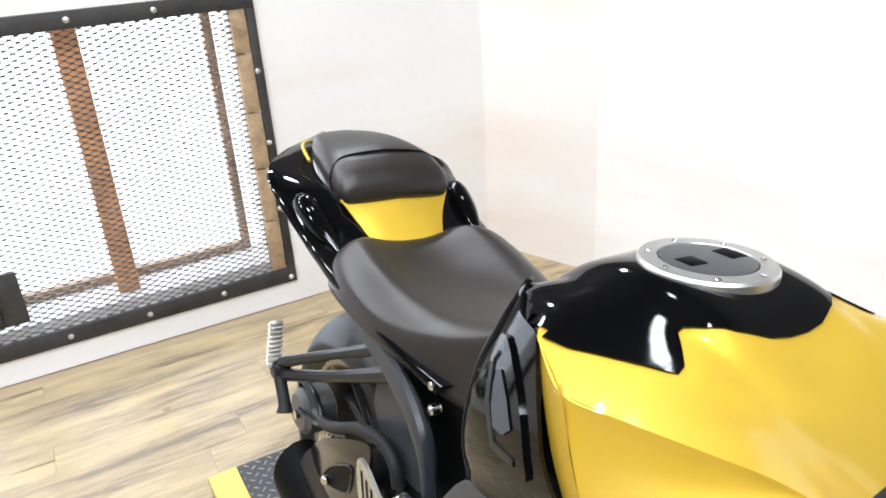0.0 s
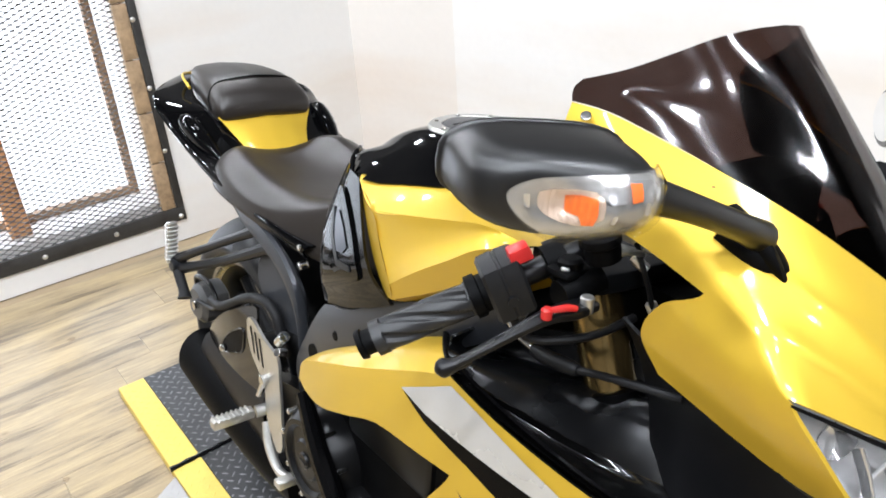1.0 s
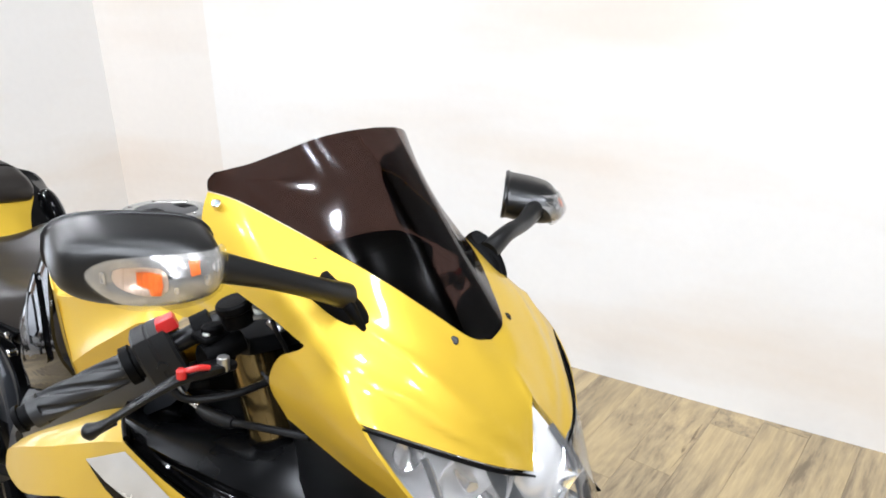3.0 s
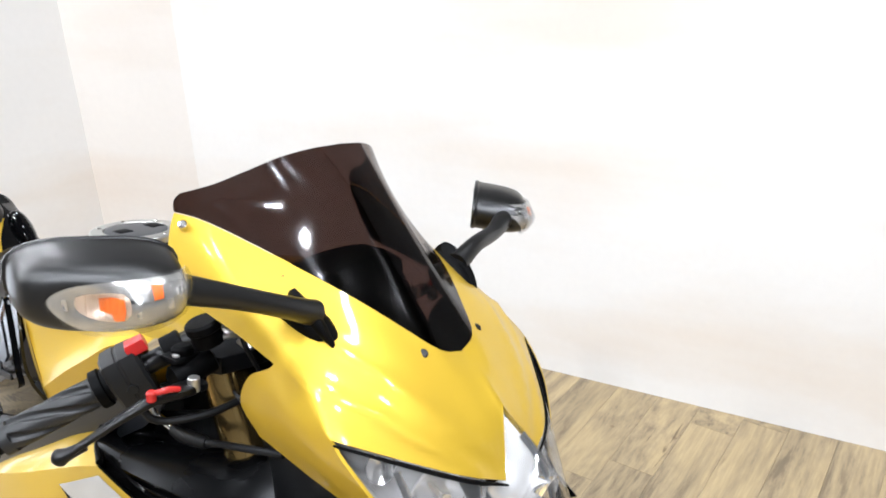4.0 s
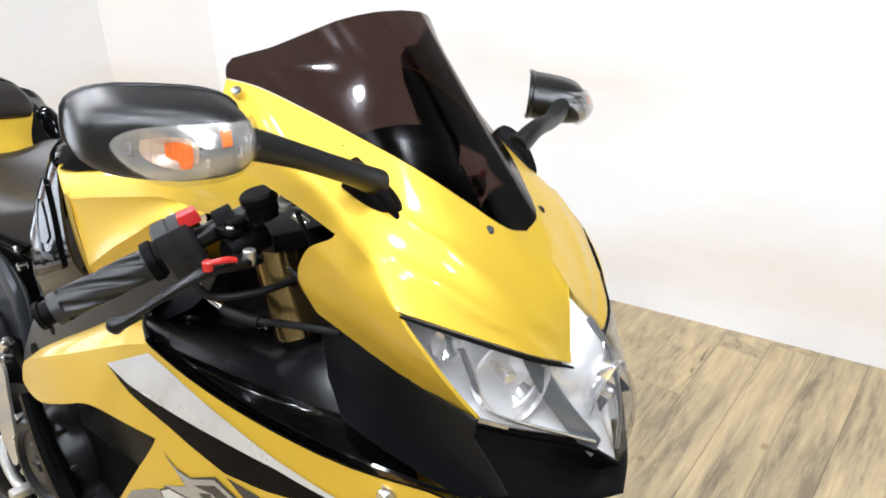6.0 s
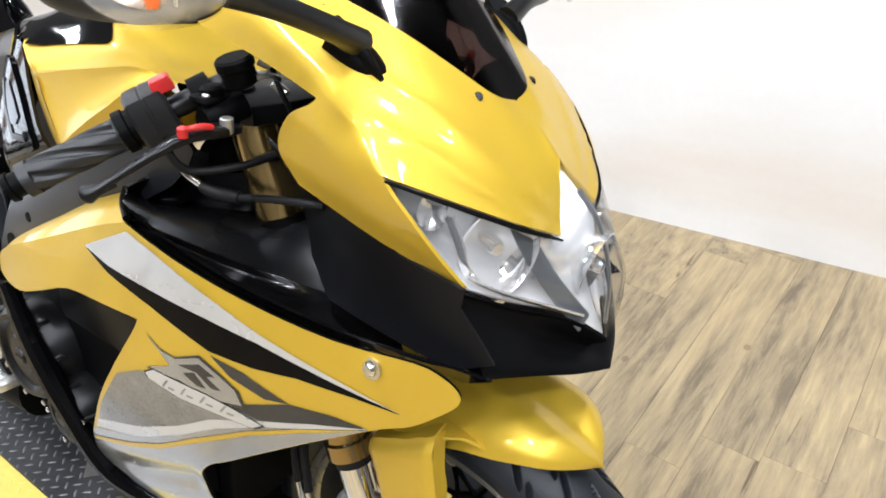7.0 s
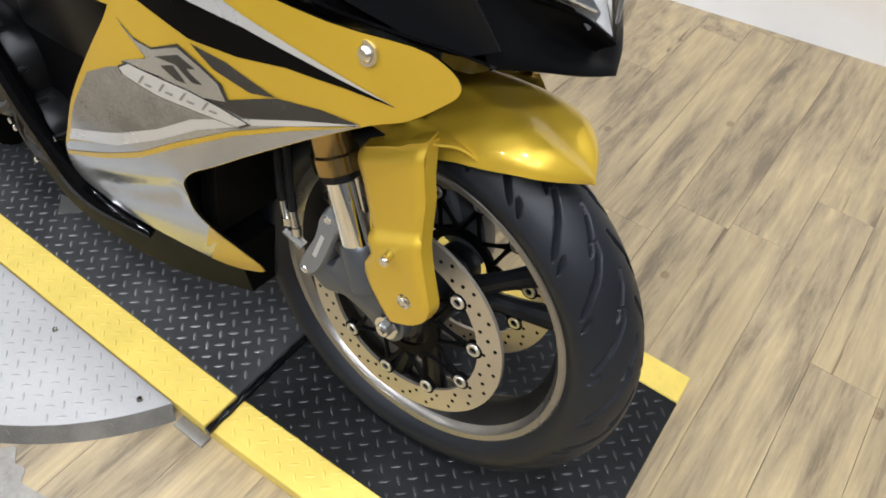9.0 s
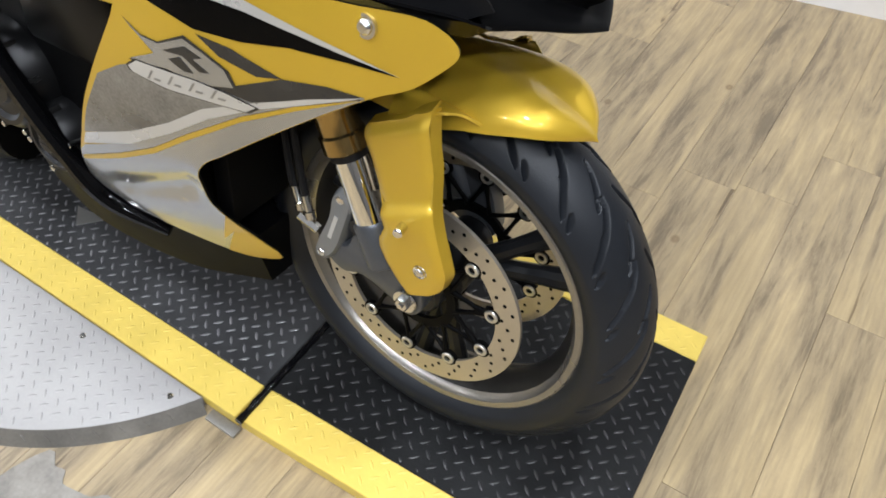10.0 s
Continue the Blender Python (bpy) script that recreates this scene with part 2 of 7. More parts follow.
def loft(rings, n=1, m=6, caps=True):
    """A closed solid through rings of points, smoothed along its length (m) and round it (n)."""
    rs = []
    for r in rings:
        if n > 1:
            k = len(r)
            r = crom([*r[-2:], *r, *r[:2]], n)[2 * n:(2 + k) * n]
        rs.append([Vector(v) for v in r])
    if m > 1:
        rs = [list(c) for c in zip(*[crom(c, m) for c in zip(*rs)])]
    bm = bmesh.new()
    vs = [[bm.verts.new(v) for v in r] for r in rs]
    k = len(vs[0])
    for a, b in zip(vs, vs[1:]):
        for i in range(k):
            bm.faces.new([a[i], a[(i + 1) % k], b[(i + 1) % k], b[i]])
    if caps:
        bm.faces.new(vs[0][::-1])
        bm.faces.new(vs[-1])
    bmesh.ops.remove_doubles(bm, verts=bm.verts, dist=1e-6)
    bmesh.ops.recalc_face_normals(bm, faces=bm.faces)
    return bm


def tube(path, r, n=10, m=5, caps=True):
    """A round tube along a path; r is one radius or one for each point."""
    pts = crom(path, m) if m > 1 else [Vector(p) for p in path]
    rr = r if isinstance(r, (list, tuple)) else [r] * len(path)
    rad = [v[0] for v in crom([(a, 0, 0) for a in rr], m)] if m > 1 else rr
    rings, side = [], None
    for i, p in enumerate(pts):
        d = (pts[min(i + 1, len(pts) - 1)] - pts[max(i - 1, 0)]).normalized()
        if side is None:
            side = d.orthogonal().normalized()
        side = (side - d * side.dot(d)).normalized()
        up = d.cross(side)
        rings.append([p + rad[i] * (math.cos(a) * side + math.sin(a) * up) for a in (2 * math.pi * k / n for k in range(n))])
    return loft(rings, 1, 1, caps)


def rod(a, b, r, n=16, r2=None, bevel=0.0):
    a, b = Vector(a), Vector(b)
    d = (b - a).normalized()
    r2 = r if r2 is None else r2
    if bevel:
        return tube([a, a + d * bevel * 0.02, a + d * bevel, b - d * bevel, b - d * bevel * 0.02, b], [r - bevel, r - bevel * 0.9, r, r2, r2 - bevel * 0.9, r2 - bevel], n, 1)
    return tube([a, b], [r, r2], n, 1)


def box(lo, hi, bevel=0.004, seg=2):
    bm = bmesh.new()
    bmesh.ops.create_cube(bm, size=1)
    lo, hi = Vector(lo), Vector(hi)
    for v in bm.verts:
        v.co = Vector([lo[i] + (v.co[i] + 0.5) * (hi[i] - lo[i]) for i in range(3)])
    if bevel:
        bmesh.ops.bevel(bm, geom=bm.edges[:], offset=bevel, segments=seg, profile=0.5, affect="EDGES")
    return bm


def plate(outline, axis, at, thick, smooth=0, bevel=0.0):
    """A flat plate: an outline in the two other axes, from at to at + thick along axis."""
    o = [(*p, 0) for p in outline]
    if smooth:
        k = len(o)
        o = crom([*o[-2:], *o, *o[:2]], smooth)[2 * smooth:(2 + k) * smooth]
    bm = bmesh.new()
    def put(p, h):
        c = [p[0], p[1]]
        c.insert(axis, h)
        return bm.verts.new(c)
    a, b = [put(p, at) for p in o], [put(p, at + thick) for p in o]
    k = len(a)
    bm.faces.new(a[::-1])
    bm.faces.new(b)
    for i in range(k):
        bm.faces.new([a[i], a[(i + 1) % k], b[(i + 1) % k], b[i]])
    bmesh.ops.recalc_face_normals(bm, faces=bm.faces)
    if bevel:
        es = [e for e in bm.edges if any(len(f.verts) > 4 or k == 4 for f in e.link_faces) and abs(e.verts[0].co[axis] - e.verts[1].co[axis]) < 1e-6]
        bmesh.ops.bevel(bm, geom=es, offset=bevel, segments=2, profile=0.5, affect="EDGES")
    return bm


def turned(profile, at=(0, 0, 0), axis="y", n=48, closed=False):
    """A body of revolution: profile of (radius, height) turned about an axis."""
    bm = bmesh.new()
    rings = []
    for k in range(n):
        a = 2 * math.pi * k / n
        c, s = math.cos(a), math.sin(a)
        ring = []
        for r, h in profile:
            v = {"y": (r * c, h, r * s), "z": (r * c, r * s, h), "x": (h, r * c, r * s)}[axis]
            ring.append(bm.verts.new(Vector(v) + Vector(at)))
        rings.append(ring)
    m = len(profile)
    for k in range(n):
        a, b = rings[k], rings[(k + 1) % n]
        for i in range(m if closed else m - 1):
            bm.faces.new([a[i], a[(i + 1) % m], b[(i + 1) % m], b[i]])
    bmesh.ops.remove_doubles(bm, verts=bm.verts, dist=1e-6)
    bmesh.ops.recalc_face_normals(bm, faces=bm.faces)
    return bm


def merge(*bms):
    out = bmesh.new()
    for b in bms:
        me = bpy.data.meshes.new("tmp")
        b.to_mesh(me)
        b.free()
        out.from_mesh(me)
        bpy.data.meshes.remove(me)
    return out


def moved(bm, m):
    bmesh.ops.transform(bm, matrix=m, verts=bm.verts)
    return bm


def flip(bm):
    """The same shape on the other side of y = 0."""
    bmesh.ops.scale(bm, vec=(1, -1, 1), verts=bm.verts)
    bmesh.ops.reverse_faces(bm, faces=bm.faces)
    return bm


BIKE_Y, LEAN = 0.003, 7.0        # where the machine stands across the deck, and its lean
SETTLE = pose(0, BIKE_Y, 0.03, -LEAN).inverted() @ pose(0, -0.018, 0.03, -9)


def settle(bm):
    """Seats a shape drawn in the machine's first upright frame into its leaning one, the same on both sides."""
    for v in bm.verts:
        s = -1 if v.co.y > 0 else 1
        q = Vector((v.co.x, -abs(v.co.y), v.co.z))
        d = (SETTLE @ q - q) * min(1.0, abs(v.co.y) / 0.06)
        q += d
        sag = 0.05 * max(0.0, q.y * s) * min(1.0, max(0.0, (q.z - 0.6) / 0.2))
        v.co = (q.x, q.y * s, q.z - sag)


def rooted(ob):
    while ob and ob.parent:
        ob = ob.parent
    return ob


def rim_edges(me):
    """Open edges are sharp, so that a shell's rim shades apart from its face."""
    le = np.zeros(len(me.loops), dtype=np.int32)
    me.loops.foreach_get("edge_index", le)
    sharp = me.attributes.get("sharp_edge") or me.attributes.new("sharp_edge", "BOOLEAN", "EDGE")
    val = np.zeros(len(me.edges), dtype=bool)
    sharp.data.foreach_get("value", val)
    val |= np.bincount(le, minlength=len(me.edges)) == 1
    sharp.data.foreach_set("value", val)


def part(name, bm, mat, parent=None, label="", thick=0.0, smooth=35, seat=True):
    """Links a bmesh as one mesh object under a thing or a part."""
    if parent and rooted(parent).name == "motorcycle" and seat:
        settle(bm)
    me = bpy.data.meshes.new(name)
    bm.to_mesh(me)
    bm.free()
    me.materials.append(mat)
    if smooth:
        me.shade_smooth()
        me.set_sharp_from_angle(angle=radians(smooth))
        if thick:
            rim_edges(me)
    ob = new(name, me)
    if parent:
        ob.parent = parent
    if thick:
        mod = ob.modifiers.new("shell", "SOLIDIFY")
        mod.thickness, mod.offset = thick, -1
        if mat == YELLOW:
            me.materials.append(MATTE)
            mod.material_offset = 1
    return tagged(ob, label) if label else ob


def thing(name, label, category, group="", kind="", at=None):
    ob = new(name)
    ob.empty_display_size = 0.05
    if at is not None:
        ob.matrix_basis = at
    return tagged(ob, label, category, group, kind)


def cut(outline, step=0.012, smooth=0):
    """A flat polygon (u, v) filled with a fine grid."""
    o = [(*p, 0) for p in outline]
    if smooth:
        k = len(o)
        o = crom([*o[-2:], *o, *o[:2]], smooth)[2 * smooth:(2 + k) * smooth]
    bm = bmesh.new()
    bm.faces.new([bm.verts.new(p) for p in o])
    for ax in (0, 1):
        lo, hi = min(p[ax] for p in o), max(p[ax] for p in o)
        no = (1, 0, 0) if ax == 0 else (0, 1, 0)
        for i in range(1, int((hi - lo) / step) + 1):
            co = [0, 0, 0]
            co[ax] = lo + i * step - 1e-4
            bmesh.ops.bisect_plane(bm, geom=bm.verts[:] + bm.edges[:] + bm.faces[:], plane_co=co, plane_no=no, dist=1e-6)
    return bm


def side_panel(outline, width, step=0.012, smooth=0, out=(0, -1, 0), mirror=False):
    """A panel drawn from the side in (x, z), bent to stand width(x, z) out from the middle, on the right."""
    bm = cut(outline, step, smooth)
    for v in bm.verts:
        x, z = v.co.x, v.co.y
        v.co = (x, -width(x, z), z)
    face_out(bm, out)
    return mirrored(bm) if mirror else bm


def laid(outline, trees, axis, lift=0.0012, step=0.01, smooth=0, start=1.0):
    """A decal: an outline seen along an axis, laid on the shapes of the given trees."""
    bm = cut(outline, step, smooth)
    dead = []
    for v in bm.verts:
        u, w = v.co.x, v.co.y
        o, d = ((u, -start, w), (0, 1, 0)) if axis == "y" else ((u, w, start + 0.5), (0, 0, -1))
        best = None
        for t in trees:
            h = t.ray_cast(Vector(o), Vector(d))
            if h[0] is not None and (best is None or h[3] < best[3]):
                best = h
        if best is None:
            dead.append(v)
        else:
            nrm = best[1] if best[1].dot(Vector(d)) < 0 else -best[1]
            v.co = best[0] + nrm * lift
    bmesh.ops.delete(bm, geom=dead, context="VERTS")
    face_out(bm, (0, -1, 0) if axis == "y" else (0, 0, 1))
    return bm


def poly(points):
    """A smooth width over (x, z): a least-squares surface through a few (x, z, width)."""
    p = np.array(points)
    f = lambda x, z: np.stack([1 + 0 * x, x, z, x * x, x * z, z * z], -1)
    c = np.linalg.lstsq(f(p[:, 0], p[:, 1]), p[:, 2], rcond=None)[0]
    return lambda x, z: float(f(np.float64(x), np.float64(z)) @ c)


# ---- the room ----
WX = -2.55                       # face of the window wall
LA, LB = Vector((-2.08, 1.315)), Vector((2.6, 1.956))   # face line of the long white wall
LC = Vector((-2.55, 1.15))       # inner corner


def wall(name, a, b, z0, z1, thick, side, mat=None):
    """A wall from plan point a to b, its thickness on one side."""
    a, b = Vector(a), Vector(b)
    d = (b - a).normalized()
    n = Vector((-d.y, d.x)) * side * thick
    bm = bmesh.new()
    lo = [bm.verts.new((*p, z0)) for p in (a, b, b + n, a + n)]
    hi = [bm.verts.new((*p, z1)) for p in (a, b, b + n, a + n)]
    bm.faces.new(lo)
    bm.faces.new(hi)
    for i in range(4):
        bm.faces.new([lo[i], lo[(i + 1) % 4], hi[(i + 1) % 4], hi[i]])
    bmesh.ops.recalc_face_normals(bm, faces=bm.faces)
    return tagged(part(name, bm, mat or WALL, smooth=0), kind="structure")


H, HW = 3.2, 1.32                # ceiling, and where the added dark upper walls begin
WY0, WY1, WZ0, WZ1 = -0.93, 0.27, 0.13, 1.04     # the window's opening
tagged(part("wall_west", merge(
    box((WX - 0.25, -3.2, 0), (WX, WY0, HW), 0), box((WX - 0.25, WY1, 0), (WX, 1.15, HW), 0),
    box((WX - 0.25, WY0, 0), (WX, WY1, WZ0), 0), box((WX - 0.25, WY0, WZ1), (WX, WY1, HW), 0)), WALL, smooth=0), "white painted wall with a caged window low down", kind="structure")
# Corner face: WALL made darker and warmer; its duller light is in the paint.
SHADED_WALL = material("shaded_wall_paint", (0.73, 0.69, 0.645), 0.75, vary=0.05, scale=1.3, fine=40, bump=0.1, bump_scale=120)
shade_banded(SHADED_WALL, 1.5, 0.44, 0.68, (0.93, 0.87, 0.81), (0.45, 0.45, 2.0))
tagged(wall("wall_corner", LC, LA, 0, HW, 0.2, 1, SHADED_WALL), "narrow white wall face at the room's corner, its shade painted in")
tagged(wall("wall_north", LA, LB, 0, HW, 0.2, 1), "long white painted wall meeting the plank floor")
# Added dark walls out of view, so that gloss parts don't mirror white.
tagged(part("wall_west_upper", box((WX - 0.25, -3.2, HW), (WX, 1.15, H), 0), DIM, smooth=0), "unseen upper wall, added dark to keep reflections dark", kind="structure")
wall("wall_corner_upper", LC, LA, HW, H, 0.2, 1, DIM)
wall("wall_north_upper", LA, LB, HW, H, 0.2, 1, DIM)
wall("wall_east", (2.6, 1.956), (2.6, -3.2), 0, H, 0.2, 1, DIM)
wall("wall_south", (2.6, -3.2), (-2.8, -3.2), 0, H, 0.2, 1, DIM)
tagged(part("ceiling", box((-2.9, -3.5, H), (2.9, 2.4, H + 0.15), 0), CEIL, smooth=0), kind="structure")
floor = tagged(part("floor", box((-2.8, -3.4, -0.1), (2.8, 2.2, -0.004), 0), material("floor_joint", (0.34, 0.26, 0.16), 0.7), smooth=0), "light oak plank floor with grey-brown streaks", kind="structure")

# round ceiling lights in three rows
lamp = None
for x in (-1.8, -0.6, 0.6, 1.8):
    for y in (-2.2, -0.9, 0.4):
        at = pose(x, y, H - 0.05)
        if lamp is None:
            lamp = thing("ceiling_light", "round white ceiling light with a glowing diffuser", "light", "ceiling lights", at=at)
            part("housing", turned([(0.0, 0.05), (0.11, 0.05), (0.12, 0.04), (0.12, 0.0), (0.105, -0.004), (0.10, 0.0)], (0, 0, 0), "z", 32), material("lamp_housing", (0.7, 0.7, 0.7), 0.4), lamp)
            part("diffuser", turned([(0.0, -0.006), (0.09, -0.004), (0.10, 0.0), (0.10, 0.01)], (0, 0, 0), "z", 32), LAMP, lamp, "glowing diffuser")
        else:
            copy_thing(lamp, at)
        ld = bpy.data.lights.new("ceiling_lamp", "AREA")
        ld.shape, ld.size, ld.energy, ld.color = "DISK", 0.2, {-1.8: 24, -0.6: 38, 0.6: 56, 1.8: 88}[x] if y < -1 else ({-1.8: 16, -0.6: 24, 0.6: 40, 1.8: 40}[x] if y < 0 else {-1.8: 5, -0.6: 10, 0.6: 42, 1.8: 22}[x]), (0.99, 0.99, 0.985)
        new("ceiling_lamp", ld).matrix_basis = pose(x, y, H - 0.065)

# small round spots high on the window wall
spot = None
for y in (-1.7, -1.2, -0.7, -0.2, 0.3, 0.8):
    at = look((WX + 0.11, y, 2.15), (-0.6, 0.0, 0.8))
    if spot is None:
        spot = thing("wall_spot", "small black wall spot with a bright round face", "light", "wall spots", at=at)
        part("spot_body", tube([(0, 0, 0.12), (0, 0, 0.10), (0, 0, 0.02), (0, 0, 0.0)], [0.02, 0.045, 0.06, 0.06], 24, 1), MATTE, spot)
        part("spot_face", turned([(0.0, -0.003), (0.054, -0.003), (0.056, 0.0)], (0, 0, 0), "z", 24), LAMP, spot, "bright lamp face")
    else:
        copy_thing(spot, at)
    ld = bpy.data.lights.new("wall_spot_lamp", "AREA")
    ld.shape, ld.size, ld.energy, ld.color = "DISK", 0.11, 7, (1.0, 0.98, 0.95)
    new("wall_spot_lamp", ld).matrix_basis = at @ pose(0, 0, -0.012)

# window: iron frame, timber, mesh, post, daylight beyond
win = thing("window_1", "low window caged with expanded metal mesh in a black iron frame", "window", kind="structure")
FY0, FY1, FZ0, FZ1 = -0.98, 0.318, 0.085, 1.085
part("window_frame", merge(box((WX - 0.004, FY0, FZ0), (WX + 0.012, FY1, FZ0 + 0.055), 0.002), box((WX - 0.004, FY0, FZ1 - 0.05), (WX + 0.012, FY1, FZ1), 0.002),
     box((WX - 0.004, FY1 - 0.028, FZ0 + 0.055), (WX + 0.012, FY1, FZ1 - 0.05), 0.002), box((WX - 0.004, FY0, FZ0 + 0.055), (WX + 0.012, FY0 + 0.05, FZ1 - 0.05), 0.002)), IRON, win, "black iron frame, worn")
part("timber_jamb", merge(*[box((WX - 0.03, WY1 - 0.032 + 0.002 * (k % 2), WZ0 + 0.01 + 0.19 * k), (WX + 0.006 + 0.001 * (k % 3), WY1 + 0.019, min(WZ1, WZ0 + 0.196 + 0.19 * k)), 0.004) for k in range(5)]), JAMB, win, "rough old wooden jamb")
part("window_sill", box((WX - 0.24, WY0, WZ0), (WX - 0.032, WY1 - 0.001, WZ0 + 0.035), 0.004), REVEAL, win, "dusty pale window sill")
part("post", box((WX - 0.16, -0.262, WZ0 + 0.035), (WX - 0.09, -0.192, WZ1), 0.004), TIMBER, win, "red-brown timber post behind the mesh")
part("sash", merge(box((WX - 0.235, WY1 - 0.075, WZ0 + 0.035), (WX - 0.2, WY1 - 0.045, WZ1), 0.003), box((WX - 0.235, WY0, WZ0 + 0.035), (WX - 0.2, WY1 - 0.075, WZ0 + 0.065), 0.003)), OLDWOOD, win, "weathered grey-brown sash")
part("rivet", merge(*[turned([(0, 0.008), (0.005, 0.007), (0.009, 0.003), (0.009, 0)], (WX + 0.012, y, z), "x", 10) for y, z in
     [(0.296, 0.605), (0.296, 0.841), (0.296, 0.37), (0.298, 0.105), (0.054, 0.112), (-0.193, 0.112), (-0.437, 0.112), (-0.218, 1.06), (0.02, 1.06), (-0.68, 0.112)]]), ALLOY, win, "small round rivet heads")
part("latch", merge(box((WX + 0.002, -0.68, 0.20), (WX + 0.02, -0.53, 0.37), 0.004), box((WX + 0.02, -0.62, 0.22), (WX + 0.045, -0.60, 0.32), 0.004)), IRON, win, "black iron latch box")


def mesh_screen(y0, y1, z0, z1, dy=0.040, dz=0.0185, r=0.0013):
    """Expanded metal: thin zigzag strands that meet in broader knots."""
    vs, fs = [], []
    def bar(a, b, h):
        i = len(vs)
        for p in (a, b):
            for q in ((0.0, -h), (0.0, h), (0.003, h), (0.003, -h)):
                vs.append((WX - 0.003 + q[0], p[0], p[1] + q[1]))
        for k in range(4):
            fs.append((i + k, i + (k + 1) % 4, i + 4 + (k + 1) % 4, i + 4 + k))
        fs.extend(((i, i + 1, i + 2, i + 3), (i + 7, i + 6, i + 5, i + 4)))
    ny, nz = int((y1 - y0) / dy), int((z1 - z0) / dz)
    for j in range(nz):
        for i in range(ny):
            y, z = y0 + i * dy, z0 + (j + 0.5) * dz
            bar((y, z), (y + dy / 2, z + dz / 2), r)
            bar((y + dy / 2, z + dz / 2), (y + dy, z), r)
            bar((y, z), (y + dy / 2, z - dz / 2), r)
            bar((y + dy / 2, z - dz / 2), (y + dy, z), r)
            bar((y - 0.006, z), (y + 0.006, z), 0.0027)
            bar((y + dy / 2 - 0.006, z + dz / 2), (y + dy / 2 + 0.006, z + dz / 2), 0.0027)
    me = bpy.data.meshes.new("mesh_screen")
    me.from_pydata(vs, [], fs)
    me.materials.append(MESH)
    ob = new("mesh_screen", me)
    ob.parent = win
    return tagged(ob, "grey expanded metal mesh", kind="stuff")


mesh_screen(FY0 + 0.03, FY1 - 0.03, FZ0 + 0.05, FZ1 - 0.04)
tagged(part("backdrop", box((WX - 0.75, -1.9, -0.3), (WX - 0.74, 1.2, 2.0), 0), DAY, smooth=0), "bright white daylight outside the window", kind="structure")
sky_light = bpy.data.lights.new("window_daylight", "AREA")
sky_light.shape, sky_light.size, sky_light.size_y, sky_light.energy, sky_light.color = "RECTANGLE", 1.2, 0.9, 14, (0.92, 0.96, 1.0)
wl = new("window_daylight", sky_light)
wl.matrix_basis = look((WX - 0.245, -0.33, 0.6), (0, -0.33, 0.6))

# ---- the lift: tread-plate deck on a turntable ----
PX0, PX1, PY0, PY1, PZ = -1.72, 0.342, -0.215, 0.36, 0.03
deck = thing("lift_deck", "black diamond tread plate deck with yellow painted edges", "platform")
YN, YF = 0.071, 0.064           # widths of the near and the far yellow edge
SEAMS = (PX0, -1.315, -0.242, PX1)


def treads(x0, x1, y0, y1, z, pitch=0.031, length=0.0100, width=0.0023, high=0.0014, inside=None):
    """Raised lens-shaped lugs: one slant on a square grid, the other in the middle of its cells."""
    vs, fs = [], []
    gx, gy = math.floor(x0 / pitch * 2), math.floor(y0 / pitch * 2)
    for i in range(gx, math.ceil(x1 / pitch * 2) + 1):
        for j in range(gy, math.ceil(y1 / pitch * 2) + 1):
            if (i + j) % 2:
                continue
            x, y = i * pitch / 2, j * pitch / 2
            if not (x0 + 0.004 < x < x1 - 0.004 and y0 + 0.004 < y < y1 - 0.004) or inside and not inside(x, y):
                continue
            a = math.pi / 4 + (math.pi / 2 if i % 2 else 0)
            c, s = math.cos(a), math.sin(a)
            l0 = min(length, (min(x - x0, x1 - x, y - y0, y1 - y) - 0.001) * 1.4)
            k = len(vs)
            for u, v, h in ((-l0, 0, 0), (-l0 * 0.4, -width, 0), (l0 * 0.4, -width, 0), (l0, 0, 0), (l0 * 0.4, width, 0), (-l0 * 0.4, width, 0), (-l0 * 0.5, 0, high), (l0 * 0.5, 0, high)):
                vs.append((x + u * c - v * s, y + u * s + v * c, z + h))
            fs += [(k, k + 1, k + 6), (k + 1, k + 2, k + 7, k + 6), (k + 2, k + 3, k + 7), (k + 3, k + 4, k + 7), (k + 4, k + 5, k + 6, k + 7), (k + 5, k, k + 6)]
    me = bpy.data.meshes.new("tread")
    me.from_pydata(vs, [], fs)
    me.shade_smooth()
    return me


def lugs(parent, mat, *args, **kw):
    me = treads(*args, **kw)
    me.materials.append(mat)
    ob = new("tread_lug", me)
    ob.parent = parent
    return tagged(ob, kind="stuff")


SKIRT = material("dull_tread_plate", (0.24, 0.225, 0.20), 0.42, 0.55, vary=0.3, scale=14)


def skew(me):
    """The front plate sits slightly turned against the two behind it."""
    for v in me.vertices:
        u, q = max(0.0, (v.co.x - SEAMS[2]) / (PX1 - SEAMS[2])), 1 - (v.co.y - PY0) / (PY1 - PY0)
        v.co.x, v.co.y = v.co.x + 0.018 * u * q, v.co.y + (0.006 * min(1.0, u * 20) + 0.018 * u) * max(0.0, q)


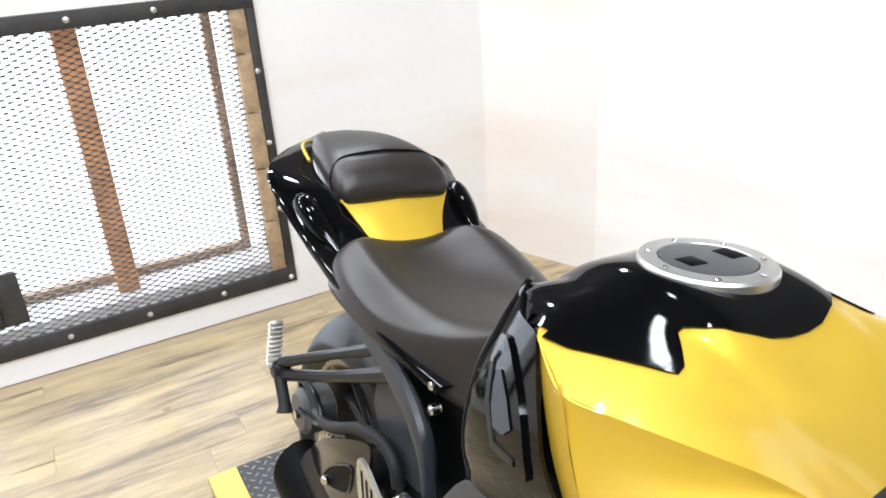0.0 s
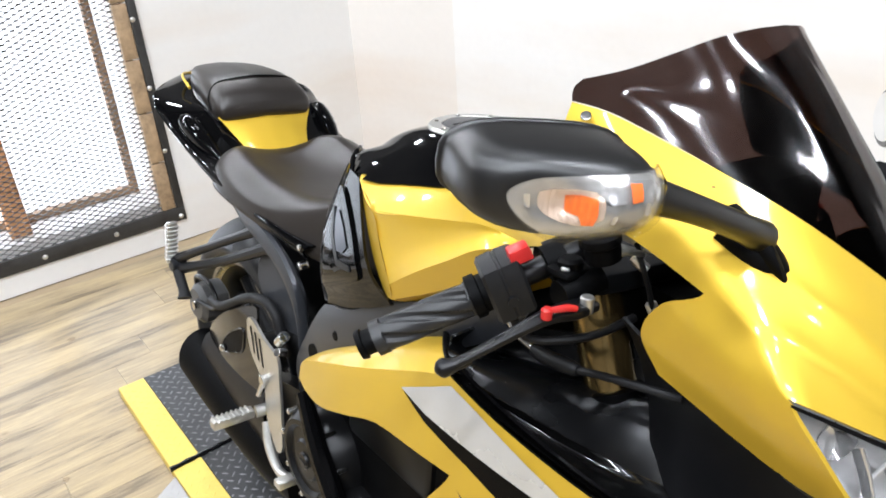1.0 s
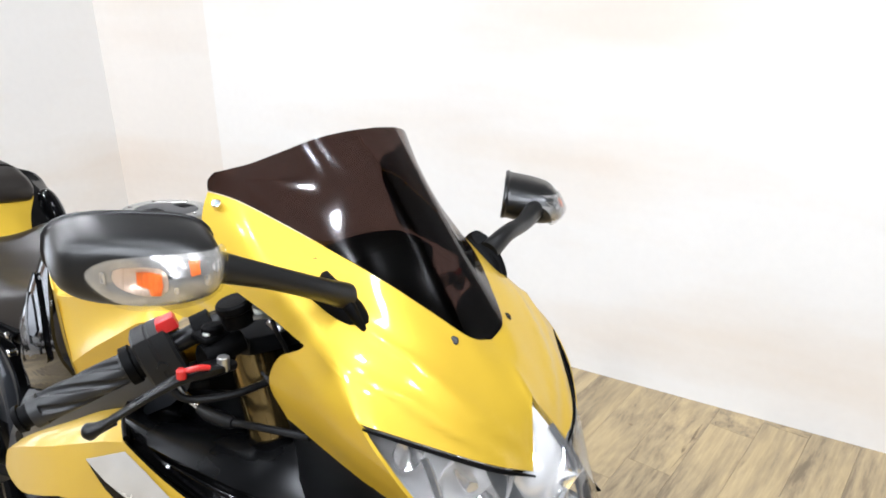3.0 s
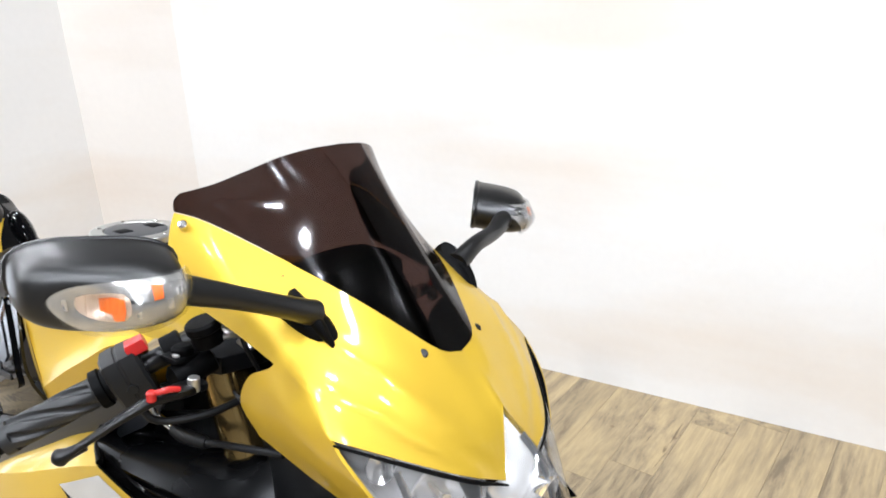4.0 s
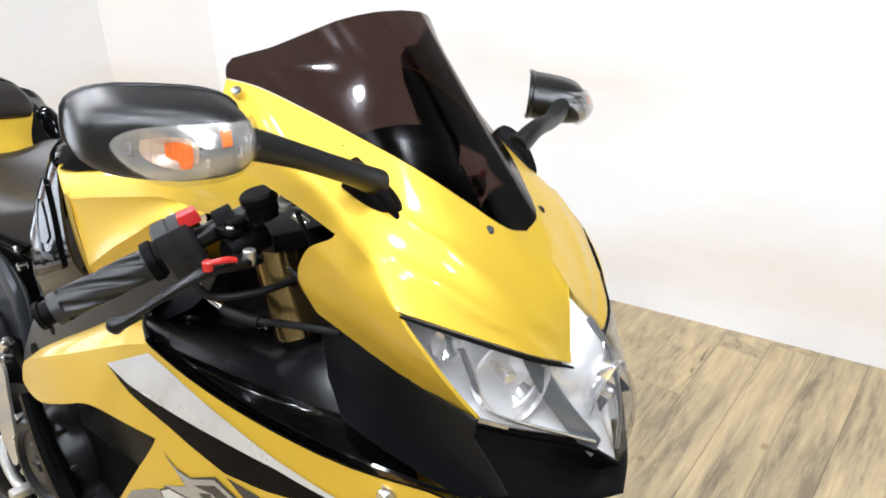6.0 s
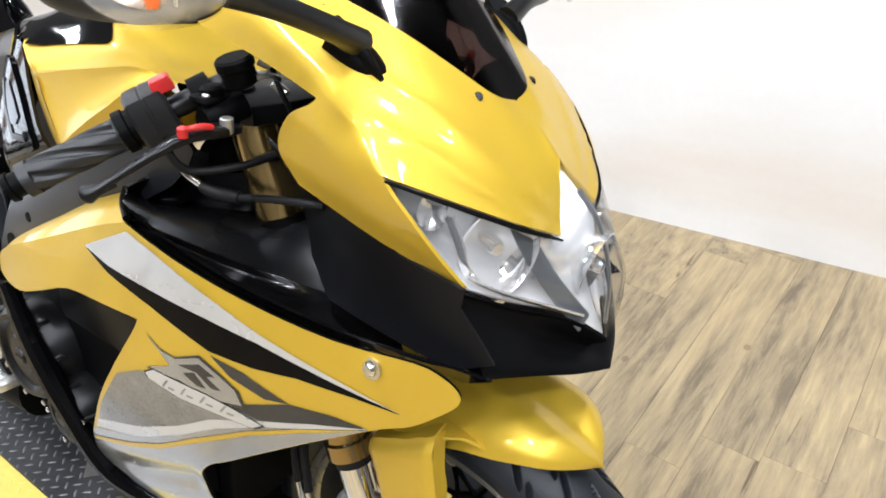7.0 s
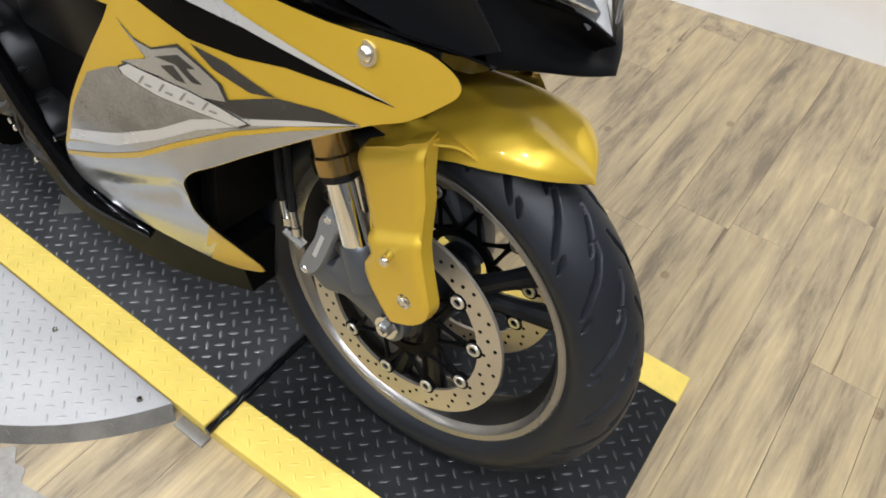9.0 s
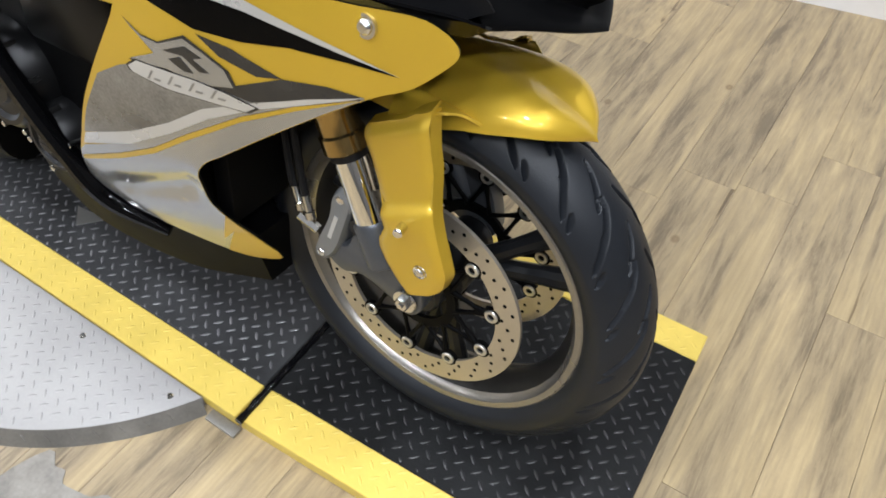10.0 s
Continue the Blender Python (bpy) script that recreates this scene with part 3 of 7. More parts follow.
for a, b in zip(SEAMS, SEAMS[1:]):
    front = a == SEAMS[2]
    a, b = a + 0.003, b - 0.003
    made = [part("deck_plate", box((a, PY0 + YN, 0.0), (b, PY1 - YF, PZ), 0.0015, 1), NEWPLATE if front else DPLATE, deck, "fresh black tread plate" if front else "worn black tread plate")]
    made.append(lugs(made[0], NEWLUG if front else LUG, a, b, PY0 + YN, PY1 - YF, PZ))
    for y0, y1 in ((PY0, PY0 + YN - 0.001), (PY1 - YF + 0.001, PY1)):
        p = part("edge_strip", box((a, y0, 0.0), (b, y1, PZ + 0.0004), 0.0015, 1), YPLATE, deck, "yellow painted tread plate edge")
        made += [p, lugs(p, YPLATE, a, b, y0, y1, PZ + 0.0004)]
    for ob in made if front else ():
        skew(ob.data)
ROD = material("black_wrapped_rod", (0.004, 0.004, 0.0045), 0.18, spec=0.5, vary=0.3, bump=0.5, bump_scale=120)
for x in SEAMS[1:3]:
    part("cross_rod", tube([(x + 0.009 - 0.009 * k / 60, PY0 - 0.004 + (PY1 - PY0 + 0.009) * k / 60, PZ + 0.001 + (0.001 if k % 4 < 2 else 0)) for k in range(61)], [0.0072 if k % 4 < 2 else 0.0064 for k in range(61)], 12, 1), ROD, deck, "glossy black cross rod in the seam")
part("bracket", box((-0.30, PY0 - 0.022, 0.0), (-0.235, PY0 - 0.002, 0.006), 0.001), SKIRT, deck, "small dull metal tab")

TC, TR = (-0.80, 0.058), 0.555
table = thing("turntable", "round silver tread plate turntable under the deck", "turntable")
def table_half(sign):
    edge = PY0 - 0.002 if sign < 0 else PY1 + 0.002
    a0 = math.asin((edge - TC[1]) / TR)
    return [(TC[0] + TR * math.cos(a), TC[1] + TR * math.sin(a)) for a in np.linspace(a0, math.pi - a0 if sign > 0 else -math.pi - a0, 80)]
for sign in (-1, 1):
    o = table_half(sign)
    edge = PY0 - 0.002 if sign < 0 else PY1 + 0.002
    p = part("turntable_plate", plate(o, 2, 0.0, PZ - 0.003, bevel=0.0015), SPLATE, table, "silver tread plate")
    ys = (TC[1] - TR, edge) if sign < 0 else (edge, TC[1] + TR)
    lugs(p, SPLATE, TC[0] - TR, TC[0] + TR, *ys, PZ - 0.003, inside=lambda x, y: math.hypot(x - TC[0], y - TC[1]) < TR - 0.012)
    arc = [a for a in np.linspace(0, 2 * math.pi, 181) if (TC[1] + (TR + 0.02) * math.sin(a) < edge if sign < 0 else TC[1] + (TR + 0.02) * math.sin(a) > edge)]
    arc = arc if sign < 0 else sorted((a + math.pi / 2) % (2 * math.pi) for a in arc)
    turn_ = 0.0 if sign < 0 else -math.pi / 2
    skirt = sheet([[(TC[0] + (TR + d) * math.cos(a + turn_), TC[1] + (TR + d) * math.sin(a + turn_), z) for a in arc] for d, z in ((0.0005, PZ - 0.004), (0.010, 0.012), (0.018, 0.0))], 1, 2, (0, 0, 1), mirror=False)
    sk = part("turntable_skirt", skirt, SKIRT, table, "dull grey tread plate skirt", 0.002)
    tagged(part("skirt_lug", merge(*[tube([(TC[0] + (TR + 0.0035) * math.cos(a + turn_), TC[1] + (TR + 0.0035) * math.sin(a + turn_), 0.0205), (TC[0] + (TR + 0.0085) * math.cos(a + turn_ + 0.009), TC[1] + (TR + 0.0085) * math.sin(a + turn_ + 0.009), 0.0145), (TC[0] + (TR + 0.0125) * math.cos(a + turn_ + 0.018), TC[1] + (TR + 0.0125) * math.sin(a + turn_ + 0.018), 0.0085)], [0.0004, 0.002, 0.0004], 6, 2) for a in arc[1:-2:2]]), SKIRT, sk), kind="stuff")
    for x in (-0.585, -0.364, -0.9):
        y = edge - 0.028 if sign < 0 else edge + 0.028
        part("screw", turned([(0, 0.004), (0.004, 0.0035), (0.006, 0.001), (0.006, 0)], (x, y, PZ - 0.003), "z", 12), STEEL, p)

# a worn bare patch in the floor, and a scrap of sheet metal on the deck
STONE = material("bare_screed", (0.25, 0.23, 0.20), 0.7, vary=0.45, scale=22, fine=140, bump=0.5, bump_scale=90)
patch = part("floor_patch", plate([(-0.47, -0.415), (-0.44, -0.428), (-0.42, -0.424), (-0.405, -0.440), (-0.375, -0.436), (-0.35, -0.430), (-0.33, -0.414), (-0.305, -0.418), (-0.285, -0.428), (-0.278, -0.46), (-0.292, -0.50), (-0.30, -0.56), (-0.34, -0.60), (-0.40, -0.61), (-0.48, -0.60), (-0.50, -0.50)], 2, 0.0002, 0.0012, 3), STONE, smooth=0)
tagged(patch, "worn grey bare patch in the plank floor", kind="structure")
scrap = part("metal_scrap", plate([(-0.853, -0.040), (-0.811, -0.078), (-0.770, -0.032)], 2, PZ + 0.0016, 0.0015), ALLOY, smooth=0)
tagged(scrap, "small bare sheet metal scrap lying on the deck", "metal scrap")

# floor planks, laid along y
random.seed(4)
PWID, PLEN = 0.125, 0.914
bm = box((0.0003, 0.0003, -0.0035), (PWID - 0.0003, PLEN - 0.0003, 0.0), 0.0004, 1)
me = bpy.data.meshes.new("plank")
bm.to_mesh(me)
bm.free()
me.materials.append(PLANK)
for i in range(-22, 22):
    off = random.random() * PLEN
    for j in range(-5, 4):
        x, y = i * PWID + 0.001, j * PLEN + off
        lo, hi = max(y, -3.2), min(y + PLEN, 1.60 + 0.137 * x + 0.04)
        if x < WX - 0.06 or x > 2.52 or hi - lo < 0.02:
            continue
        ob = new("plank", me)
        ob.location, ob.scale = (x, lo, 0), (1, (hi - lo) / PLEN, 1)
        ob.parent = floor


# ---- the motorcycle ----
# its own frame: x ahead from the front axle, y to its left, z up from the deck; it leans on its side stand
bike = thing("motorcycle", "yellow and black sport motorcycle leaning on its side stand", "motorcycle", at=pose(0, BIKE_Y, PZ, -LEAN))


# wheels
def tyre_mesh(radius, half, crown, grooves, rim_r):
    """A tyre with its tread cut into the crown."""
    nt_, ns = (1320, 150) if grooves else (200, 40)
    s = np.linspace(-1, 1, ns)
    a = s * 1.15
    prof_y = half * np.sin(a) / math.sin(1.15)
    prof_r = radius - crown * (1 - np.cos(a)) / (1 - math.cos(1.15))
    side = np.abs(s) > 0.8
    th = np.linspace(0, 2 * math.pi, nt_, endpoint=False)
    T, S = np.meshgrid(th, s, indexing="ij")
    depth = np.zeros_like(T)
    if grooves:
        k = grooves
        ph = T * k / (2 * math.pi)
        pitch, arc = 2 * math.pi * radius / k, 1.15 * half / math.sin(1.15)
        # (phase, inner and outer end across the tread, run along it, sweep)
        for off, s0, s1, slope, bend in ((0.0, 0.04, 0.44, 2.3, -1.6), (0.5, 0.20, 0.66, 2.0, -1.2), (0.05, 0.50, 0.90, 1.5, -0.6), (0.55, 0.70, 0.93, 1.0, -0.3)):
            for sg in (1, -1):
                u = S * sg - s0
                q = (ph - off + slope * u + bend * u * u + (0.5 if sg < 0 else 0)) % 1.0
                lean = np.maximum(slope + 2 * bend * u, 0.3) * pitch / arc
                d = np.minimum(q, 1 - q) * pitch / np.sqrt(1 + lean ** 2)
                ends = np.clip(u / 0.05, 0, 1) * np.clip((s1 - S * sg) / 0.08, 0, 1)
                m = np.clip((0.0036 * ends - d) / 0.0010, 0, 1)
                depth = np.maximum(depth, m * 0.0105)
    R = prof_r[None, :] - depth
    inner_r, inner_y = rim_r - 0.002, half * 0.74
    X, Z = R * np.cos(T), R * np.sin(T)
    Y = np.broadcast_to(prof_y[None, :], X.shape)
    rings = [np.stack([X, Y, Z], -1)]
    for r, y in (((radius - crown) * 0.6 + rim_r * 0.4, half * 0.99), ((radius - crown) * 0.25 + rim_r * 0.75, half * 0.90), (inner_r, inner_y)):
        rings.append(np.stack([r * np.cos(th), 0 * th + y, r * np.sin(th)], -1)[:, None, :])
        rings.insert(0, np.stack([r * np.cos(th), 0 * th - y, r * np.sin(th)], -1)[:, None, :])
    V = np.concatenate(rings, 1)
    n0, n1 = V.shape[:2]
    idx = np.arange(n0 * n1).reshape(n0, n1)
    nx = np.roll(idx, -1, 0)
    F = np.stack([idx[:, :-1], nx[:, :-1], nx[:, 1:], idx[:, 1:]], -1).reshape(-1, 4)
    me = bpy.data.meshes.new("tyre")
    me.from_pydata(V.reshape(-1, 3).tolist(), [], F.tolist())
    me.materials.append(TYRE)
    me.shade_smooth()
    return me


PAN = material("black_pan_plastic", (0.003, 0.003, 0.0032), 0.45, spec=0.05, vary=0.3)
BARREL = material("rim_dark", (0.03, 0.028, 0.025), 0.35, 0.5, vary=0.3)


def wheel(name, at, radius, half, crown, rim_r, grooves, label):
    hw = half * 0.72
    y = [hw, hw + 0.002, hw - 0.006, hw - 0.012, hw - 0.028, 0.012]
    lip = lambda s: turned([(rim_r, s * (hw - 0.006)), (rim_r + 0.001, s * hw), (rim_r - 0.004, s * (hw + 0.003)), (rim_r - 0.012, s * (hw + 0.0015)), (rim_r - 0.015, s * (hw - 0.005)), (rim_r - 0.020, s * (hw - 0.010)), (rim_r - 0.014, s * (hw - 0.012))], at, "y", 120, closed=True)
    prof = [(rim_r - 0.019, hw - 0.010), (rim_r - 0.026, hw - 0.020), (rim_r - 0.034, hw - 0.036), (rim_r - 0.036, 0.0)]
    prof = prof + [(r, -h) for r, h in prof[-2::-1]] + [(rim_r - 0.012, -hw + 0.012), (rim_r - 0.012, hw - 0.012)]
    w = part(name, turned(prof, at, "y", 120, closed=True), BARREL, bike, label, seat=False)
    for s in (-1, 1):
        part("rim_lip", lip(s), RIM, w, "bright bronze-grey rim lip", seat=False)
    t = new("tyre", tyre_mesh(radius, half, crown, grooves, rim_r))
    t.location = at
    t.parent = w
    tagged(t, "black road tyre with angled tread grooves")
    hub = turned([(0.0, 0.075), (0.030, 0.075), (0.034, 0.070), (0.034, 0.045), (0.045, 0.03), (0.045, -0.03), (0.034, -0.045), (0.034, -0.070), (0.030, -0.075), (0.0, -0.075)], at, "y", 32)
    part("hub", hub, FRAME, w, seat=False)
    for k in range(3):
        a = 2 * math.pi * k / 3 + 0.55
        for fork_ in (-0.17, 0.17):
            d0, d1 = Vector((math.cos(a), 0, math.sin(a))), Vector((math.cos(a + fork_), 0, math.sin(a + fork_)))
            p0, p1 = Vector(at) + d0 * 0.042, Vector(at) + d1 * (rim_r - 0.030)
            part("spoke", tube([p0, (p0 + p1) / 2, p1], [0.019, 0.013, 0.016], 10, 4), FRAME, w, seat=False)
    return w


FAX, RAX = (0, 0, 0.299), (-1.15, 0, 0.306)
front_wheel = wheel("front_wheel", FAX, 0.299, 0.060, 0.044, 0.229, 22, "cast wheel with bronze-grey rim")
rear_wheel = wheel("rear_wheel", RAX, 0.306, 0.086, 0.052, 0.225, 0, "wide cast rear wheel")


def bare(*a, **k):
    """A part drawn in the machine's own frame as it stands."""
    return part(*a, seat=False, **k)


def disc(parent, at, y, r, name="brake_disc"):
    """A drilled floating disc on a dark carrier with ring buttons."""
    x0, _, z0 = at
    ri = r * 0.77
    d = bare(name, turned([(r, y - 0.0025), (r, y + 0.0025), (ri, y + 0.0025), (ri, y - 0.0025)], (x0, 0, z0), "y", 120, closed=True), DISC, parent, "drilled steel brake disc")
    holes = []
    for k in range(66):
        a = 2 * math.pi * k / 66
        rr = r * (0.94, 0.885, 0.83)[k % 3]
        holes.append(turned([(0, y - 0.0029), (0.0028, y - 0.0029), (0.0028, y + 0.0029), (0, y + 0.0029)], (x0 + rr * math.cos(a), 0, z0 + rr * math.sin(a)), "y", 8))
    tagged(bare("drill_hole", merge(*holes), MATTE, d), kind="stuff")
    bare("carrier_ring", turned([(0.060, y - 0.003), (0.060, y + 0.003), (0.046, y + 0.003), (0.046, y - 0.003)], (x0, 0, z0), "y", 48, closed=True), MATTE, d)
    for k in range(10):
        a = 2 * math.pi * k / 10 + 0.2
        c, s = math.cos(a), math.sin(a)
        at_ = (x0 + r * 0.735 * c, 0, z0 + r * 0.735 * s)
        bt = bare("button", turned([(0.0052, y - 0.005), (0.0088, y - 0.005), (0.0096, y - 0.004), (0.0096, y + 0.004), (0.0088, y + 0.005), (0.0052, y + 0.005)], at_, "y", 24, closed=True), ALLOY, d, label="bare metal ring button")
        bare("button_hole", turned([(0, y - 0.002), (0.0056, y - 0.002), (0.0056, y + 0.002), (0, y + 0.002)], at_, "y", 16), MATTE, bt)
        bare("button_lug", turned([(0, y - 0.0026), (0.013, y - 0.0026), (0.013, y + 0.0026), (0, y + 0.0026)], at_, "y", 20), MATTE, d)
        for da in (-0.30, 0.30):
            p0 = Vector((x0 + 0.057 * math.cos(a + da), y, z0 + 0.057 * math.sin(a + da)))
            p1 = Vector((x0 + r * 0.66 * c, y, z0 + r * 0.66 * s))
            bare("carrier_arm", tube([p0, (p0 + p1) / 2, p1], [0.0042, 0.0030, 0.0050], 8, 3), MATTE, d)
    return d


for sg in (-1, 1):
    disc(front_wheel, FAX, sg * 0.068, 0.155)
disc(rear_wheel, RAX, -0.095, 0.11)

# front fork
FD = Vector((-0.36, 0, 0.914))


def fork_leg(sg):
    base = Vector((-0.016, sg * 0.094, 0.30))
    at = lambda h: base + FD * (h / 0.914)
    leg = bare("fork_outer_tube", tube([at(0.20), at(0.203), at(0.222), at(0.225), at(0.245), at(0.25), at(0.44), at(0.45), at(0.575)], [0.025, 0.0285, 0.0285, 0.026, 0.026, 0.0275, 0.0275, 0.026, 0.026], 28, 1), GOLD, bike, "gold anodised fork tube")
    bare("fork_slider", tube([at(0.10), at(0.205)], 0.0215, 28, 1), CHROME, leg, "bright chrome fork slider")
    bare("dust_seal", rod(at(0.192), at(0.2), 0.0235), RUBBER, leg)
    foot = plate([(-0.075, 0.385), (-0.02, 0.415), (0.014, 0.38), (0.030, 0.325), (0.024, 0.300), (0.005, 0.290), (-0.025, 0.306), (-0.065, 0.318), (-0.10, 0.308), (-0.128, 0.326), (-0.140, 0.346), (-0.118, 0.352), (-0.09, 0.356)], 1, -0.013, 0.026, 4, 0.003)
    foot = moved(foot, pose(0, sg * 0.094, 0))
    foot = merge(foot, tube([at(0.05), at(0.052), at(0.108), at(0.112)], [0.022, 0.025, 0.025, 0.0225], 24, 1))
    bare("fork_foot", foot, material("fork_foot_grey", (0.10, 0.105, 0.115), 0.38, 0.6), leg, "grey alloy fork foot")
    bare("axle_nut", merge(turned([(0, -0.030), (0.004, -0.030), (0.0045, -0.027), (0.009, -0.027), (0.011, -0.025), (0.011, -0.014)] if sg < 0 else [(0.011, 0.014), (0.011, 0.026), (0.009, 0.028), (0, 0.03)], (0.007, sg * 0.094, 0.318), "y", 6),
         turned([(0.0175, -0.017), (0.0165, -0.020), (0.0, -0.020)] if sg < 0 else [(0.0175, 0.017), (0.0165, 0.02), (0, 0.02)], (0.007, sg * 0.094, 0.318), "y", 24)), STEEL, leg, "bright axle nut")
    return leg


for sg in (-1, 1):
    fork_leg(sg)
for sg in (-1, 1):
    fa = Vector((-0.016, sg * 0.094, 0.30)) + FD * (0.455 / 0.914)
    bare("lower_yoke", merge(tube([fa - FD * 0.022, fa - FD * 0.021, fa + FD * 0.021, fa + FD * 0.022], [0.030, 0.034, 0.034, 0.030], 28, 1), box(fa + Vector((-0.02, min(0, -sg * 0.09), -0.016)), fa + Vector((0.024, max(0, -sg * 0.09), 0.012)), 0.005)), MATTE, bike, label="black lower yoke clamp")
bare("front_axle", rod((0, -0.1, 0.30), (0, 0.1, 0.30), 0.012), STEEL, bike)


def caliper(sg):
    w = 0.108
    o = [(-0.108, 0.418), (-0.104, 0.440), (-0.094, 0.452), (-0.084, 0.450), (-0.076, 0.434), (-0.080, 0.415), (-0.086, 0.395), (-0.100, 0.352), (-0.110, 0.332), (-0.124, 0.316), (-0.142, 0.315), (-0.138, 0.338), (-0.126, 0.368), (-0.114, 0.395)]
    ring = lambda y, k: [(-0.110 + (x + 0.110) * k, sg * y, 0.385 + (z - 0.385) * k) for x, z in o]
    c = bare("brake_caliper", loft([ring(0.048, 0.92), ring(0.053, 1.0), ring(0.066, 0.98), ring(0.07, 0.7), ring(0.078, 0.7), ring(0.084, 1.0), ring(w, 1.0), ring(w + 0.006, 0.86)], 3, 1), material("caliper_grey", (0.22, 0.225, 0.23), 0.42, 0.5), bike, "grey four-pot brake caliper")
    for z, x in ((0.330, -0.128), (0.436, -0.092)):
        bare("caliper_bolt", rod((x, sg * (w - 0.004), z), (x, sg * (w + 0.008), z), 0.0062, 6, bevel=0.001), STEEL, c)
    bare("piston_boss", turned([(0.0, sg * 0.112), (0.012, sg * 0.111), (0.015, sg * 0.104), (0.015, sg * 0.08)], (-0.07, 0, 0.40), "y", 20), FRAME, c)
    bare("banjo_bolt", rod((-0.136, sg * 0.108, 0.362), (-0.164, sg * 0.112, 0.376), 0.007, 6), STEEL, c)
    bare("maker_mark", moved(box((-0.003, -0.0004, -0.022), (0.003, 0.0004, 0.022), 0), pose(-0.106, sg * (w + 0.0065), 0.385, 0, 18, 0)), SILVER, c, "pale bar-shaped lettering")
    for k in (0, 1):
        bare("brake_hose", tube([(-0.150 - 0.016 * k, sg * 0.108, 0.385 + 0.008 * k), (-0.166 - 0.018 * k, sg * 0.102, 0.44), (-0.190 - 0.012 * k, sg * 0.088, 0.55), (-0.215, sg * 0.07, 0.72)], 0.0055, 8, 6), RUBBER, c)
        bare("hose_ferrule", tube([(-0.147 - 0.016 * k, sg * 0.109, 0.376 + 0.008 * k), (-0.1495 - 0.016 * k, sg * 0.108, 0.386 + 0.008 * k), (-0.150 - 0.016 * k, sg * 0.108, 0.387 + 0.008 * k), (-0.157 - 0.017 * k, sg * 0.106, 0.408 + 0.008 * k)], [0.0072, 0.0072, 0.006, 0.006], 12, 1), STEEL, c)
    return c


for sg in (-1, 1):
    caliper(sg)

# front mudguard
R_ = lambda x, w, z: (x, -w, z)
def arc(r, w, a0, a1, n=9):
    return [(FAX[0] + r * math.cos(a), -w, FAX[2] + r * math.sin(a)) for a in np.linspace(radians(a0), radians(a1), n)]


E0 = [R_(0.168, 0.0, 0.573), R_(0.155, 0.030, 0.584), R_(0.134, 0.056, 0.590), R_(0.107, 0.070, 0.590), R_(0.078, 0.076, 0.584), R_(0.044, 0.078, 0.576), R_(0.010, 0.079, 0.566), R_(-0.04, 0.079, 0.566), R_(-0.095, 0.078, 0.570)]
SWELL = (0.0, 0.5, 1, 1.2, 1.3, 1.3, 1.3, 1.3, 1.3)
E1 = [R_(0.172, 0.0, 0.574)] + arc(0.332, 0.0, 62, 107, 8)
E2 = [tuple(Vector(p) * 0.55 + Vector(q) * 0.45 + Vector((0.004, -0.006, 0.013)) * k) for p, q, k in zip(E1, E0, SWELL)]
E3 = [tuple(Vector(p) * 0.2 + Vector(q) * 0.8 + Vector((0.002, -0.006, 0.009)) * k) for p, q, k in zip(E1, E0, SWELL)]
fender = bare("front_mudguard", sheet([E1, E2, E3, E0], 4, 4, (0, 0, 1)), YELLOW, bike, label="yellow front mudguard over the tyre", thick=0.003)


